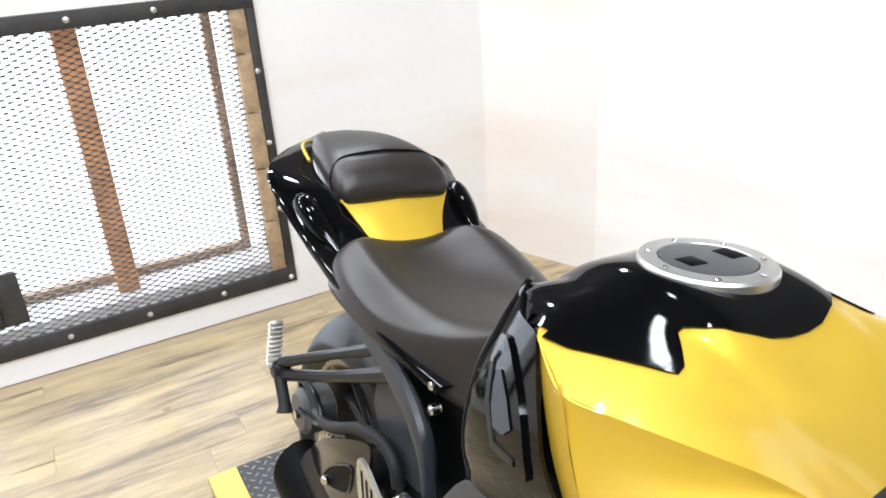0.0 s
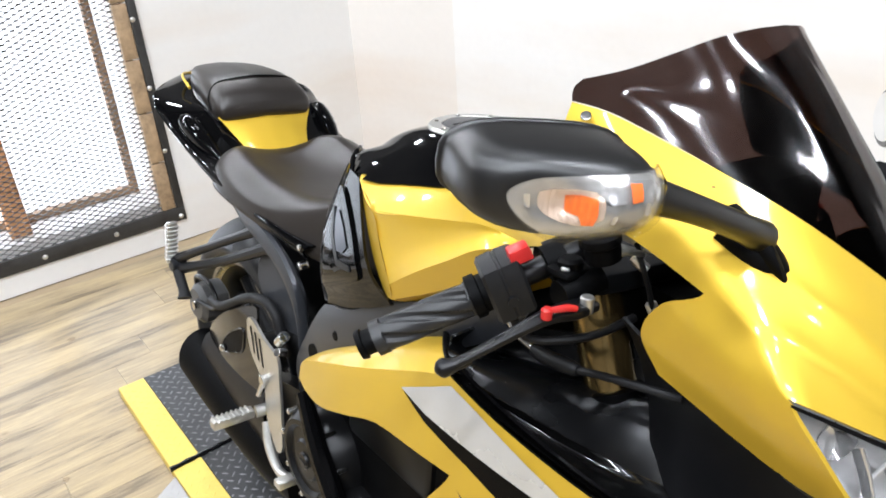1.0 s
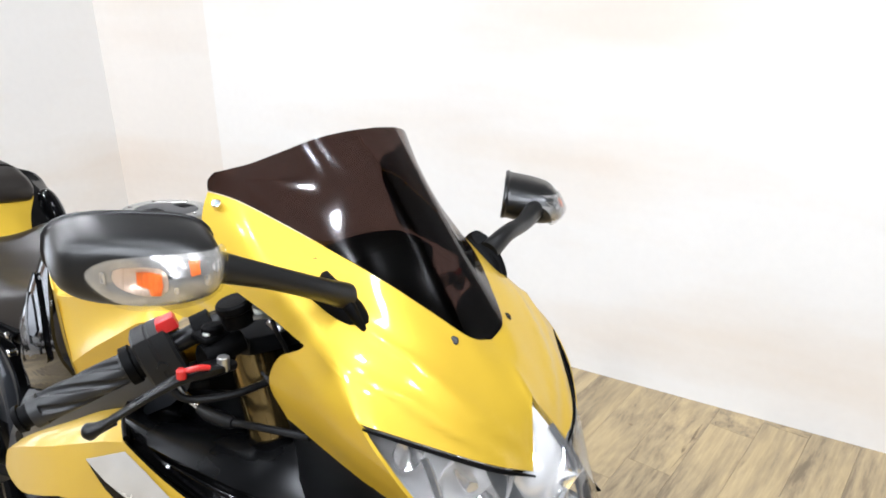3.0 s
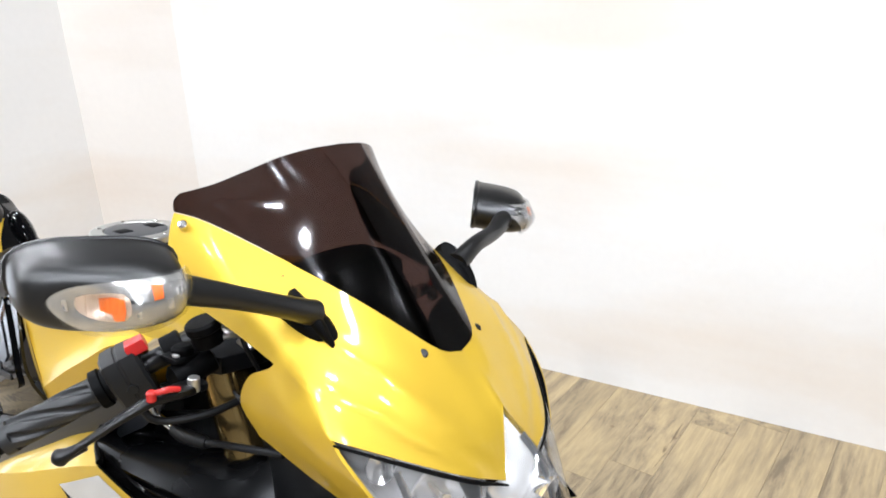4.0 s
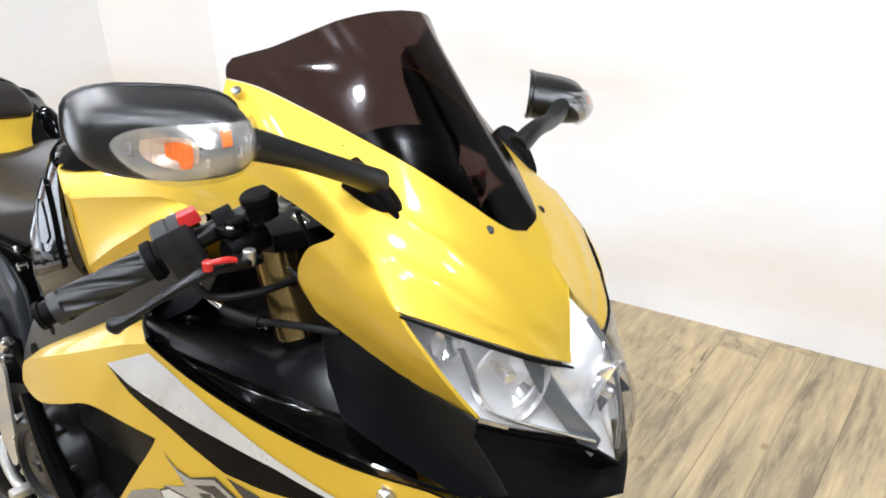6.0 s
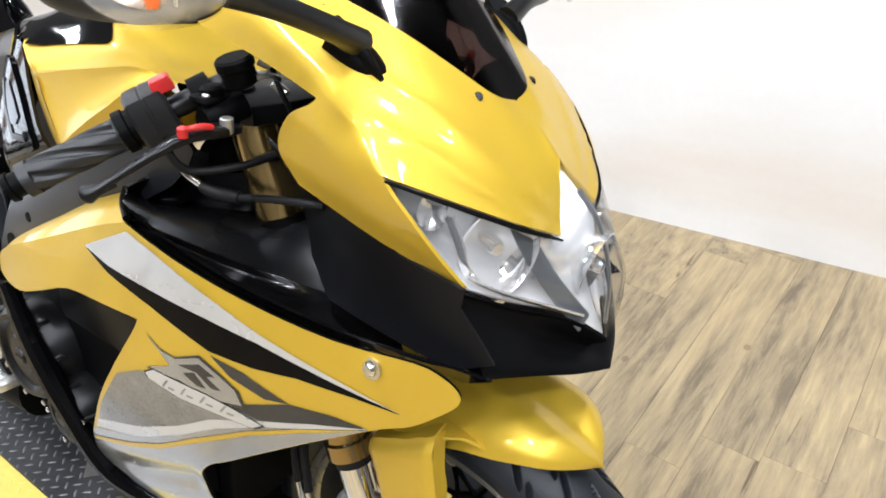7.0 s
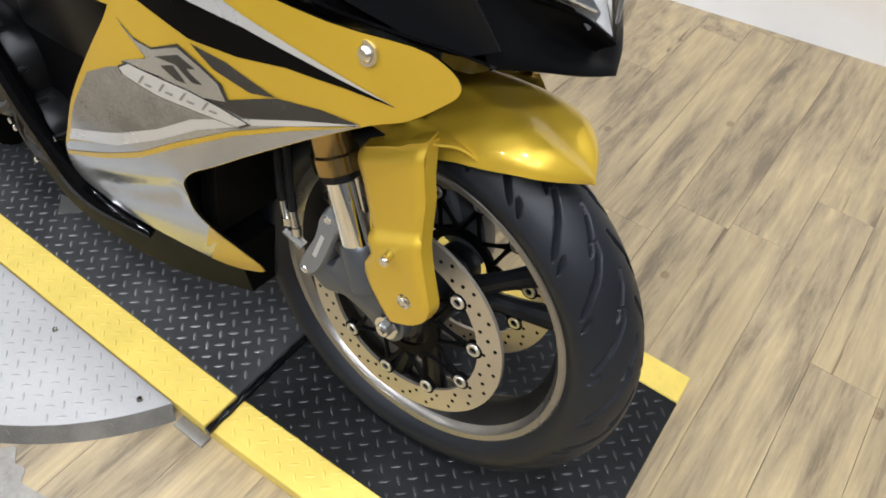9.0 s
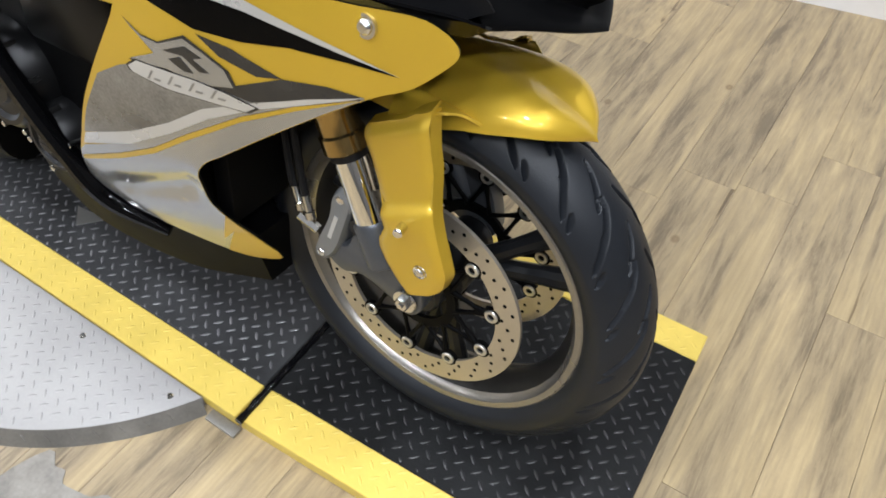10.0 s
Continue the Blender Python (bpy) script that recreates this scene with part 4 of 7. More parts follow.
def fork_guard():
    """A stepped cover over the fork foot, with a rounded shoulder on top and returned edges."""
    o = [(-0.056, 0.556), (-0.047, 0.566), (-0.024, 0.578), (-0.001, 0.590), (0.011, 0.600), (0.027, 0.607), (0.031, 0.590), (0.035, 0.566), (0.040, 0.540), (0.046, 0.508), (0.050, 0.486), (0.058, 0.455), (0.065, 0.428), (0.070, 0.402), (0.068, 0.388), (0.062, 0.376), (0.047, 0.365), (0.031, 0.356), (0.015, 0.348),
         (0.012, 0.350), (0.000, 0.363), (-0.016, 0.386), (-0.024, 0.405), (-0.025, 0.418), (-0.017, 0.440), (-0.023, 0.462), (-0.031, 0.488), (-0.042, 0.523)]
    back = lambda z: float(np.interp(z, [0.348, 0.363, 0.386, 0.405, 0.418, 0.440, 0.488, 0.523, 0.556], [0.014, 0.000, -0.016, -0.024, -0.025, -0.017, -0.031, -0.042, -0.056]))
    fore = lambda z: float(np.interp(z, [0.378, 0.402, 0.428, 0.486, 0.540, 0.607], [0.062, 0.070, 0.065, 0.050, 0.040, 0.027]))
    def w(x, z):
        line = 0.468 + (x + 0.010) * 0.50
        t = min(1, max(0, (line + 0.011 - z) / 0.015))
        v = 0.121 + 0.011 * t * t * (3 - 2 * t) - 0.06 * max(0, 0.46 - z)
        top = 0.560 + (x + 0.05) * 0.52 - z                    # below the upper edge
        d = max(0, min(x - back(z), (fore(z) - x) * 1.1))
        u, q = 1 - min(1, d / 0.013), 1 - min(1, max(0.0, top) / 0.014)
        return v - 0.005 * u * u - 0.008 * q * q
    face = side_panel(o, w, 0.005)
    rims = []
    for out, rim, to in (((1, 0, 0), [(0.027, 0.607), (0.035, 0.566), (0.040, 0.540), (0.050, 0.486), (0.065, 0.428), (0.070, 0.402), (0.062, 0.376)], (0.003, 0.016, 0)), ((-1, 0, 0), [(-0.056, 0.556), (-0.042, 0.523), (-0.031, 0.488), (-0.017, 0.440), (-0.025, 0.418), (-0.016, 0.386)], (0.001, 0.010, 0)),
                    ((0, 0, 1), [(-0.056, 0.556), (-0.024, 0.578), (-0.001, 0.590), (0.027, 0.607)], (0.0, 0.018, 0.006))):
        edge = [R_(x, w(x, z), z) for x, z in rim]
        rims.append(sheet([edge, [(x + to[0], y + to[1], z + to[2]) for x, y, z in edge]], 4, 3, out, mirror=False))
    return merge(face, *rims)


for sg in (1, -1):
    fg = fork_guard()
    if sg < 0:
        flip(fg)
    g = bare("fork_guard", fg, YELLOW, fender, label="yellow fork guard", thick=0.003)
    stud = tube([(0.014, -sg * 0.118, 0.464), (0.0145, -sg * 0.130, 0.464), (0.0145, -sg * 0.131, 0.464), (0.019, -sg * 0.150, 0.467), (0.0192, -sg * 0.151, 0.467)], [0.009, 0.009, 0.0058, 0.0058, 0.004], 16, 1)
    bare("guard_stud", stud, STEEL, g, label="bright projecting stud")
    bare("guard_bolt", merge(rod((0.038, -sg * 0.116, 0.402), (0.038, -sg * 0.1325, 0.402), 0.0058, 12, bevel=0.0015), turned([(0.0062, -sg * 0.1285), (0.009, -sg * 0.1305), (0.0105, -sg * 0.1275)], (0.038, 0, 0.402), "y", 20)), STEEL, g, label="bright recessed bolt")
# brackets that carry the mudguard on the fork guards
for sg in (1, -1):
    arm_ = sheet([[R_(0.036, 0.100, 0.606), R_(0.010, 0.104, 0.597), R_(-0.03, 0.104, 0.580)], [R_(0.052, 0.086, 0.603), R_(0.020, 0.088, 0.604), R_(-0.03, 0.090, 0.598)], [R_(0.072, 0.072, 0.590), R_(0.030, 0.073, 0.600), R_(-0.03, 0.074, 0.606)]], 5, 4, (0, -0.3, 1), mirror=False)
    bare("mudguard_arm", arm_ if sg > 0 else flip(arm_), YELLOW, fender, thick=0.003)

# upper cowl, drawn from the middle outwards (right side, then mirrored)
R = lambda x, w, z: (x, -w, z)
U = [R(0.016, 0, 0.933), R(0.005, 0.042, 0.947), R(-0.06, 0.088, 0.990), R(-0.12, 0.112, 1.015), R(-0.19, 0.134, 1.038), R(-0.225, 0.144, 1.047), R(-0.257, 0.150, 1.049)]
M1 = [R(0.040, 0, 0.916), R(0.033, 0.042, 0.920), R(-0.010, 0.100, 0.946), R(-0.070, 0.128, 0.973), R(-0.145, 0.148, 1.000), R(-0.195, 0.155, 1.020), R(-0.257, 0.156, 1.030)]
M2 = [R(0.057, 0, 0.902), R(0.068, 0.040, 0.878), R(0.036, 0.105, 0.898), R(-0.032, 0.156, 0.932), R(-0.108, 0.162, 0.968), R(-0.168, 0.164, 0.988), R(-0.250, 0.163, 1.004)]
L = [R(0.068, 0.0, 0.891), R(0.094, 0.034, 0.832), R(0.073, 0.092, 0.856), R(-0.005, 0.178, 0.897), R(-0.088, 0.168, 0.940), R(-0.146, 0.168, 0.956), R(-0.238, 0.168, 0.975)]
NS = 6
lrow = crom(L[0:2], NS)[:NS] + crom(L[1:4], NS)[:2 * NS] + crom(L[3:5], NS)[:NS] + crom(L[4:], NS)
rows = [crom(r, NS) for r in (U, M1, M2)] + [lrow]
cheek = [crom(r, NS // 2) for r in ([R(0.026, 0.172, 0.862), R(-0.048, 0.178, 0.895), R(-0.122, 0.168, 0.916)], [R(0.046, 0.158, 0.832), R(-0.032, 0.169, 0.858), R(-0.137, 0.165, 0.882)], [R(0.062, 0.140, 0.804), R(-0.019, 0.154, 0.824), R(-0.118, 0.158, 0.850)])]
# two soft creases that run back from the beak: (height, stations, lines, fade)
RIDGES = ((0.0042, (9, 12, 15, 18, 23), (2.95, 2.5, 2.1, 2.05, 2.8), (8, 11, 19, 23)), (0.0038, (6, 8, 10, 13, 17), (2.5, 2.2, 1.8, 1.35, 1.25), (5, 8, 16, 20)))
bm = bmesh.new()
grid = []
for j in range(len(lrow)):
    c = [r[j] for r in rows]
    if 3 * NS <= j <= 4 * NS:
        c += [r[j - 3 * NS] for r in cheek]
    col = crom(c, 10)
    for i, v in enumerate(col):
        k = i / 10
        lift = sum(h * math.exp(-abs(k - np.interp(j, js, rs)) / 0.16) * np.interp(j, fade, (0, 1, 1, 0)) for h, js, rs, fade in RIDGES)
        along, across = rows[min(3, int(k))][min(j + 1, len(lrow) - 1)] - rows[min(3, int(k))][max(j - 1, 0)], col[min(i + 1, len(col) - 1)] - col[max(i - 1, 0)]
        n = across.cross(along).normalized()
        col[i] = v + (n if n.y < 0 or n.z > 0.3 else -n) * lift
    grid.append([bm.verts.new(v) for v in col])
for a, b in zip(grid, grid[1:]):
    for i in range(min(len(a), len(b)) - 1):
        bm.faces.new([a[i], b[i], b[i + 1], a[i + 1]])
cowl = part("upper_cowl", mirrored(face_out(bm, (0.3, -0.7, 0.5))), YELLOW, bike, "yellow upper cowl", 0.0035, smooth=60)
for p in ((-0.235, 0.155, 1.040), (-0.125, 0.122, 1.002), (0.002, 0.058, 0.942)):
    for sg in (-1, 1):
        n = Vector((0.45, sg * 0.6, 0.65)).normalized()
        c = Vector((p[0], sg * p[1], p[2])) + n * 0.003
        part("screen_bolt", merge(rod(c - n * 0.008, c + n * 0.002, 0.0048, 14, bevel=0.001), rod(c + n * 0.002, c + n * 0.003, 0.0024, 6)), FRAME if p[0] > -0.2 else STEEL, cowl)

# smoked screen
S0 = [(x, y, z + 0.001) for x, y, z in U]
S1 = [R(-0.045, 0, 1.005), R(-0.056, 0.042, 1.014), R(-0.10, 0.082, 1.030), R(-0.145, 0.108, 1.043), R(-0.20, 0.131, 1.058), R(-0.226, 0.143, 1.054), R(-0.258, 0.150, 1.056)]
S2 = [R(-0.105, 0, 1.075), R(-0.112, 0.046, 1.076), R(-0.14, 0.084, 1.072), R(-0.172, 0.108, 1.070), R(-0.21, 0.130, 1.070), R(-0.228, 0.143, 1.063), R(-0.256, 0.150, 1.063)]
S3 = [R(-0.152, 0, 1.122), R(-0.155, 0.050, 1.122), R(-0.168, 0.086, 1.114), R(-0.188, 0.110, 1.100), R(-0.215, 0.130, 1.084), R(-0.230, 0.143, 1.077), R(-0.249, 0.149, 1.070)]
part("windscreen", sheet([S0, S1, S2, S3], 5, 5, (0.7, -0.2, 0.6)), SMOKE, bike, "dark smoked windscreen", 0.003)

# headlight
LT = [(x + 0.002, y, z - 0.003) for x, y, z in L[:4]]
LB = [R(0.147, 0, 0.728), R(0.120, 0.038, 0.757), R(0.086, 0.086, 0.775), R(0.059, 0.135, 0.799)]
def between(a, b, k, bulge):
    return [tuple(Vector(p) * (1 - k) + Vector(q) * k + Vector(bulge) * s * 4 * k * (1 - k)) for p, q, s in zip(a, b, (1, 0.7, 0.5, 0.2))]
lens_rows = [LT, between(LT, LB, 0.33, (0.020, -0.006, 0.008)), between(LT, LB, 0.66, (0.022, -0.008, 0.006)), LB]
lens_rows[1][:2] = [R(0.126, 0.0, 0.846), R(0.127, 0.036, 0.812)]
lens_rows[2][:2] = [R(0.152, 0.0, 0.788), R(0.138, 0.038, 0.784)]
ls = [crom(lens_rows[0][0:2], 6)[:6] + crom(lens_rows[0][1:], 6)] + [crom(r, 6) for r in lens_rows[1:]]
lens = part("headlight", sheet(ls, 6, 5, (0.8, -0.3, 0.3), sampled=True), CLEAR, bike, "clear headlight lens", 0.0025)
lens.visible_shadow = False
SHELL = material("reflector_silver", (0.85, 0.84, 0.835), 0.18, 0.52, 0.3, vary=0.10, scale=40)
BOWL = material("reflector_chrome", (0.90, 0.89, 0.885), 0.09, 0.82, 0.2, vary=0.05, scale=60)
RIB = material("divider_grey", (0.11, 0.114, 0.118), 0.35, 0.3, vary=0.15)
shell_rows = [[(x - 0.010, y * 0.985, z) for x, y, z in LT], [(x - 0.052 + 0.036 * k, y * 0.93, z) for k, (x, y, z) in zip((1, 0.55, 0, 0), lens_rows[1])], [(x - 0.050 + 0.010 * k, y * 0.93, z) for k, (x, y, z) in zip((1, 0, 0, 0), lens_rows[2])], [(x - 0.006, y * 0.985, z + 0.002) for x, y, z in LB]]
part("reflector_shell", sheet(shell_rows, 6, 5, (1, 0, 0)), SHELL, lens, "silvered headlight shell", 0.002)


def ribbon(path, half, thick, across):
    """A curved band of flat-oval section along a path."""
    ac = Vector(across).normalized()
    pts = crom(path, 5)
    rings = []
    for i, p in enumerate(pts):
        d = (pts[min(i + 1, len(pts) - 1)] - pts[max(i - 1, 0)]).normalized()
        s = (ac - d * ac.dot(d)).normalized()
        n = d.cross(s)
        rings.append([p + s * half * math.copysign(abs(math.cos(a)) ** 0.7, math.cos(a)) + n * thick * math.sin(a) for a in np.linspace(0, 2 * math.pi, 14, endpoint=False)])
    return loft(rings, 1, 1)


def reflector(place, ry, rz, deep):
    """A deep oval bowl, its mouth to +x, cut with a few upright facets."""
    bm = bmesh.new()
    rings = []
    for k in range(13):
        u = k / 12
        rings.append([bm.verts.new(place @ Vector((-deep * (1 - u * u), ry * u * math.cos(a) * (1 + 0.02 * math.cos(8 * a)), rz * u * math.sin(a)))) for a in np.linspace(0, 2 * math.pi, 48, endpoint=False)])
    for p, q in zip(rings, rings[1:]):
        for i in range(48):
            bm.faces.new([p[i], p[(i + 1) % 48], q[(i + 1) % 48], q[i]])
    bmesh.ops.remove_doubles(bm, verts=bm.verts, dist=1e-6)
    bmesh.ops.recalc_face_normals(bm, faces=bm.faces)
    return bm


for sg in (-1, 1):
    fl = lambda b: b if sg < 0 else flip(b)
    place = pose(0.058, -0.090, 0.826, 0, 6, -28)
    part("reflector_bowl", fl(reflector(place, 0.036, 0.040, 0.034)), BOWL, lens, "bright oval reflector bowl", 0.001)
    part("bowl_rim", fl(tube([place @ Vector((0.001, 0.036 * math.cos(a), 0.040 * math.sin(a))) for a in np.linspace(0, 2 * math.pi, 41)], 0.0016, 8, 1, False)), SHELL, lens, "silver rim of the bowl")
    part("bulb_shield", fl(moved(turned([(0, 0.006), (0.006, 0.005), (0.008, 0.001), (0.008, -0.024)], (0, 0, 0), "x", 18), place)), BOWL, lens, "bright bulb shield")
    # swept bright fins beside the bowl
    part("reflector_fin", fl(ribbon([R(0.074, 0.056, 0.846), R(0.080, 0.060, 0.822), R(0.076, 0.074, 0.794), R(0.066, 0.094, 0.780)], 0.006, 0.0012, (1, 0.1, 0.2))), BOWL, lens, "swept bright fin")
    part("reflector_fin", fl(ribbon([R(0.030, 0.128, 0.858), R(0.040, 0.124, 0.836), R(0.048, 0.120, 0.812), R(0.058, 0.110, 0.794)], 0.005, 0.0012, (1, 0.2, 0.2))), BOWL, lens, "swept bright fin")
    part("side_pocket", fl(reflector(pose(0.020, -0.138, 0.862, 0, 10, -46), 0.014, 0.020, 0.012)), BOWL, lens, "small side reflector", 0.0008)
    band = [R(0.060, 0.072, 0.858), R(0.078, 0.062, 0.822), R(0.100, 0.043, 0.784), R(0.126, 0.018, 0.745)] if sg < 0 else [R(0.090, 0.004, 0.866), R(0.116, 0.006, 0.838), R(0.134, 0.006, 0.790), R(0.140, 0.003, 0.745)]
    part("divider", fl(ribbon(band, 0.011, 0.002, (0.3, 1, 0.1))), RIB, lens, "grey divider band")
    part("reflector_ledge", fl(ribbon([R(0.050, 0.122, 0.802), R(0.076, 0.096, 0.788), R(0.108, 0.052, 0.768), R(0.124, 0.026, 0.756)], 0.006, 0.002, (1, 0, 0.3))), BOWL, lens, "bright reflector ledge")
place = pose(0.122, 0.0, 0.800, 0, 14, 0)
part("reflector_bowl", reflector(place, 0.028, 0.036, 0.030), BOWL, lens, "bright middle reflector bowl", 0.001)
part("bulb_shield", moved(turned([(0, 0.008), (0.006, 0.007), (0.008, 0.003), (0.008, -0.02)], (0, 0, 0), "x", 18), place), BOWL, lens, "bright bulb shield")
rim_line = crom(LT[1:], 6)
for sg in (1, -1):
    s = merge(tube([v + Vector((0.001, 0, -0.001)) for v in rim_line], [(0.0012 + 0.0012 * math.sin(math.pi * i / (len(rim_line) - 1))) * (1 if sg > 0 else 0.7) for i in range(len(rim_line))], 6, 1))
    part("lens_seal", s if sg > 0 else flip(s), MATTE, lens, "black lens seal")

# black chin and the inner panels beside it
C0 = [(x, y, z - 0.003) for x, y, z in LB]
C1 = [R(0.142, 0, 0.720), R(0.116, 0.038, 0.748), R(0.082, 0.086, 0.765), R(0.053, 0.135, 0.789)]
C2 = [R(0.130, 0, 0.710), R(0.106, 0.042, 0.728), R(0.085, 0.092, 0.748), R(0.062, 0.138, 0.768)]
C3 = [R(0.151, 0, 0.700), R(0.134, 0.048, 0.712), R(0.112, 0.094, 0.722), R(0.088, 0.136, 0.729)]
C4 = [R(0.142, 0, 0.694), R(0.126, 0.048, 0.704), R(0.102, 0.090, 0.713), R(0.076, 0.130, 0.719)]
C5 = [R(0.02, 0, 0.705), R(0.02, 0.05, 0.71), R(0.0, 0.09, 0.715), R(-0.02, 0.125, 0.725)]
part("chin_intake", sheet([C0, C1, C2, C3, C4, C5], 6, 4, (0.6, -0.3, -0.2)), PAN, bike, "black air intake under the headlight", 0.002)
COWLSIDE = material("cowl_side_plastic", (0.0035, 0.0035, 0.004), 0.42, spec=0.22, vary=0.25, bump=0.15, bump_scale=700)
wp = poly([(-0.142, 0.858, 0.146), (0.03, 0.81, 0.150), (-0.06, 0.80, 0.140), (0.098, 0.740, 0.137), (-0.09, 0.735, 0.135), (0.0, 0.74, 0.142), (0.06, 0.80, 0.146), (-0.02, 0.77, 0.140)])
for sg in (1, -1):
    b = side_panel([(-0.166, 0.880), (-0.13, 0.868), (-0.075, 0.853), (-0.03, 0.836), (0.0, 0.818), (0.042, 0.812), (0.066, 0.808), (0.060, 0.785), (0.098, 0.742), (0.06, 0.722), (-0.02, 0.726), (-0.126, 0.728), (-0.146, 0.80)], wp, 0.012)
    if sg < 0:
        bmesh.ops.translate(b, vec=(-0.012, 0.016, 0), verts=b.verts)
    part("cowl_side_panel", b if sg > 0 else flip(b), COWLSIDE, bike, "matte black cowl side panel", 0.003)
PANEL = material("inner_panel_black", (0.0035, 0.0036, 0.004), 0.30, spec=0.24, vary=0.2, bump=0.04, bump_scale=300)
TRIM = material("black_gloss_flange", (0.0022, 0.0022, 0.0022), 0.14, spec=0.3, vary=0.2)
DUCT = [[(-0.328, -0.200, 0.767), (-0.280, -0.193, 0.763), (-0.195, -0.176, 0.756), (-0.145, -0.156, 0.746), (-0.108, -0.130, 0.734), (-0.074, -0.110, 0.720)],
        [(-0.337, -0.194, 0.783), (-0.301, -0.174, 0.775), (-0.247, -0.148, 0.776), (-0.200, -0.120, 0.778), (-0.155, -0.100, 0.781), (-0.119, -0.080, 0.781)],
        [(-0.343, -0.184, 0.784), (-0.358, -0.135, 0.756), (-0.296, -0.110, 0.758), (-0.225, -0.090, 0.768), (-0.175, -0.080, 0.775), (-0.128, -0.070, 0.783)],
        [(-0.339, -0.188, 0.793), (-0.330, -0.150, 0.799), (-0.305, -0.105, 0.795), (-0.233, -0.080, 0.810), (-0.194, -0.060, 0.816), (-0.147, -0.050, 0.827)]]
FLANGE = [[(-0.320, -0.205, 0.762), (-0.257, -0.203, 0.755), (-0.164, -0.196, 0.746), (-0.090, -0.184, 0.736), (-0.036, -0.168, 0.727), (0.013, -0.145, 0.710)],
          [(-0.331, -0.199, 0.762), (-0.276, -0.193, 0.757), (-0.190, -0.178, 0.747), (-0.130, -0.160, 0.737), (-0.074, -0.135, 0.721), (-0.020, -0.112, 0.705)],
          [(-0.328, -0.200, 0.767), (-0.279, -0.194, 0.764), (-0.194, -0.176, 0.757), (-0.145, -0.156, 0.748), (-0.098, -0.126, 0.730), (-0.049, -0.105, 0.715)]]
for sg in (1, -1):
    b = sheet([[Vector(v) for v in r] for r in DUCT], 5, 6, (0, -1, 0.3), mirror=False)
    bare("inner_panel", b if sg > 0 else flip(b), PANEL, bike, "gloss black inner fairing panel with a scooped top", thick=0.003)
    b = sheet([[Vector(v) for v in r] for r in FLANGE], 5, 5, (0, -1, 0.3), mirror=False)
    bare("inner_flange", b if sg > 0 else flip(b), TRIM, bike, "gloss black flange inside the fairing edge", thick=0.002)
wk = poly([(-0.31, 0.76, 0.20), (-0.1, 0.725, 0.185), (0.06, 0.72, 0.148), (-0.1, 0.70, 0.17), (-0.3, 0.73, 0.185), (0.05, 0.69, 0.13)])
for sg in (1, -1):
    b = side_panel([(-0.318, 0.772), (-0.24, 0.762), (-0.14, 0.748), (-0.02, 0.738), (0.07, 0.735), (0.10, 0.728), (0.075, 0.712), (-0.05, 0.715), (-0.2, 0.728), (-0.312, 0.744)], wk, 0.012)
    part("edge_trim", b if sg > 0 else flip(b), BLACK, bike, "gloss black trim along the fairing edge", 0.003)

# side fairing
wf = poly([(0.075, 0.700, 0.138), (0.0, 0.72, 0.190), (-0.004, 0.71, 0.186), (-0.13, 0.735, 0.205), (-0.31, 0.76, 0.212), (-0.337, 0.745, 0.222), (-0.6, 0.64, 0.205), (-0.67, 0.565, 0.195), (-0.13, 0.60, 0.208),
           (0.03, 0.66, 0.165), (-0.3, 0.55, 0.220), (-0.43, 0.44, 0.212), (-0.47, 0.33, 0.185), (-0.32, 0.28, 0.145), (-0.2, 0.30, 0.13), (-0.2, 0.48, 0.195)])
wf_flat = wf


def wf(x, z):
    """The fairing's width, with the crease over its lower blade."""
    d = ((x + 0.43) * 0.438 - (z - 0.355) * 0.899)        # below the line from (-0.43, 0.355) forwards and up
    k = min(1.0, max(0.0, (x + 0.46) / 0.05)) * min(1.0, max(0.0, (-0.235 - x) / 0.03))
    return wf_flat(x, z) - k * 0.012 * math.exp(-((d - 0.012) / 0.020) ** 2)


FOLD = [(-0.668, 0.590), (-0.62, 0.620), (-0.56, 0.650), (-0.48, 0.688), (-0.40, 0.727), (-0.355, 0.748), (-0.312, 0.765)]
FO = [(-0.675, 0.560)] + FOLD + [ (-0.237, 0.752), (-0.143, 0.739), (-0.041, 0.729), (0.035, 0.730), (0.062, 0.722), (0.076, 0.710), (0.077, 0.698), (0.066, 0.684),
      (0.036, 0.657), (0.002, 0.640), (-0.05, 0.606), (-0.094, 0.575), (-0.14, 0.541), (-0.184, 0.507), (-0.215, 0.484), (-0.235, 0.459), (-0.243, 0.43), (-0.239, 0.40), (-0.222, 0.372), (-0.201, 0.349), (-0.180, 0.318), (-0.187, 0.296), (-0.248, 0.274), (-0.33, 0.285), (-0.431, 0.303), (-0.477, 0.335), (-0.468, 0.385), (-0.43, 0.445),
      (-0.39, 0.51), (-0.345, 0.575), (-0.30, 0.64), (-0.288, 0.662), (-0.34, 0.657), (-0.425, 0.645), (-0.50, 0.61), (-0.58, 0.573), (-0.64, 0.560)]
def rounded(o, corners, n=3):
    """An outline made smooth but for its named corners."""
    k = sorted(corners)
    out = []
    for a, b in zip(k, k[1:] + [k[0] + len(o)]):
        out += [tuple(v[:2]) for v in crom([(*o[i % len(o)], 0) for i in range(a, b + 1)], n)[:-1]]
    return out


FO = rounded(FO, [FO.index(p) for p in ((-0.675, 0.560), (-0.312, 0.765), (-0.180, 0.318), (-0.288, 0.662))])


def fairing_bm():
    return side_panel(FO, wf, 0.010)
fb = fairing_bm()


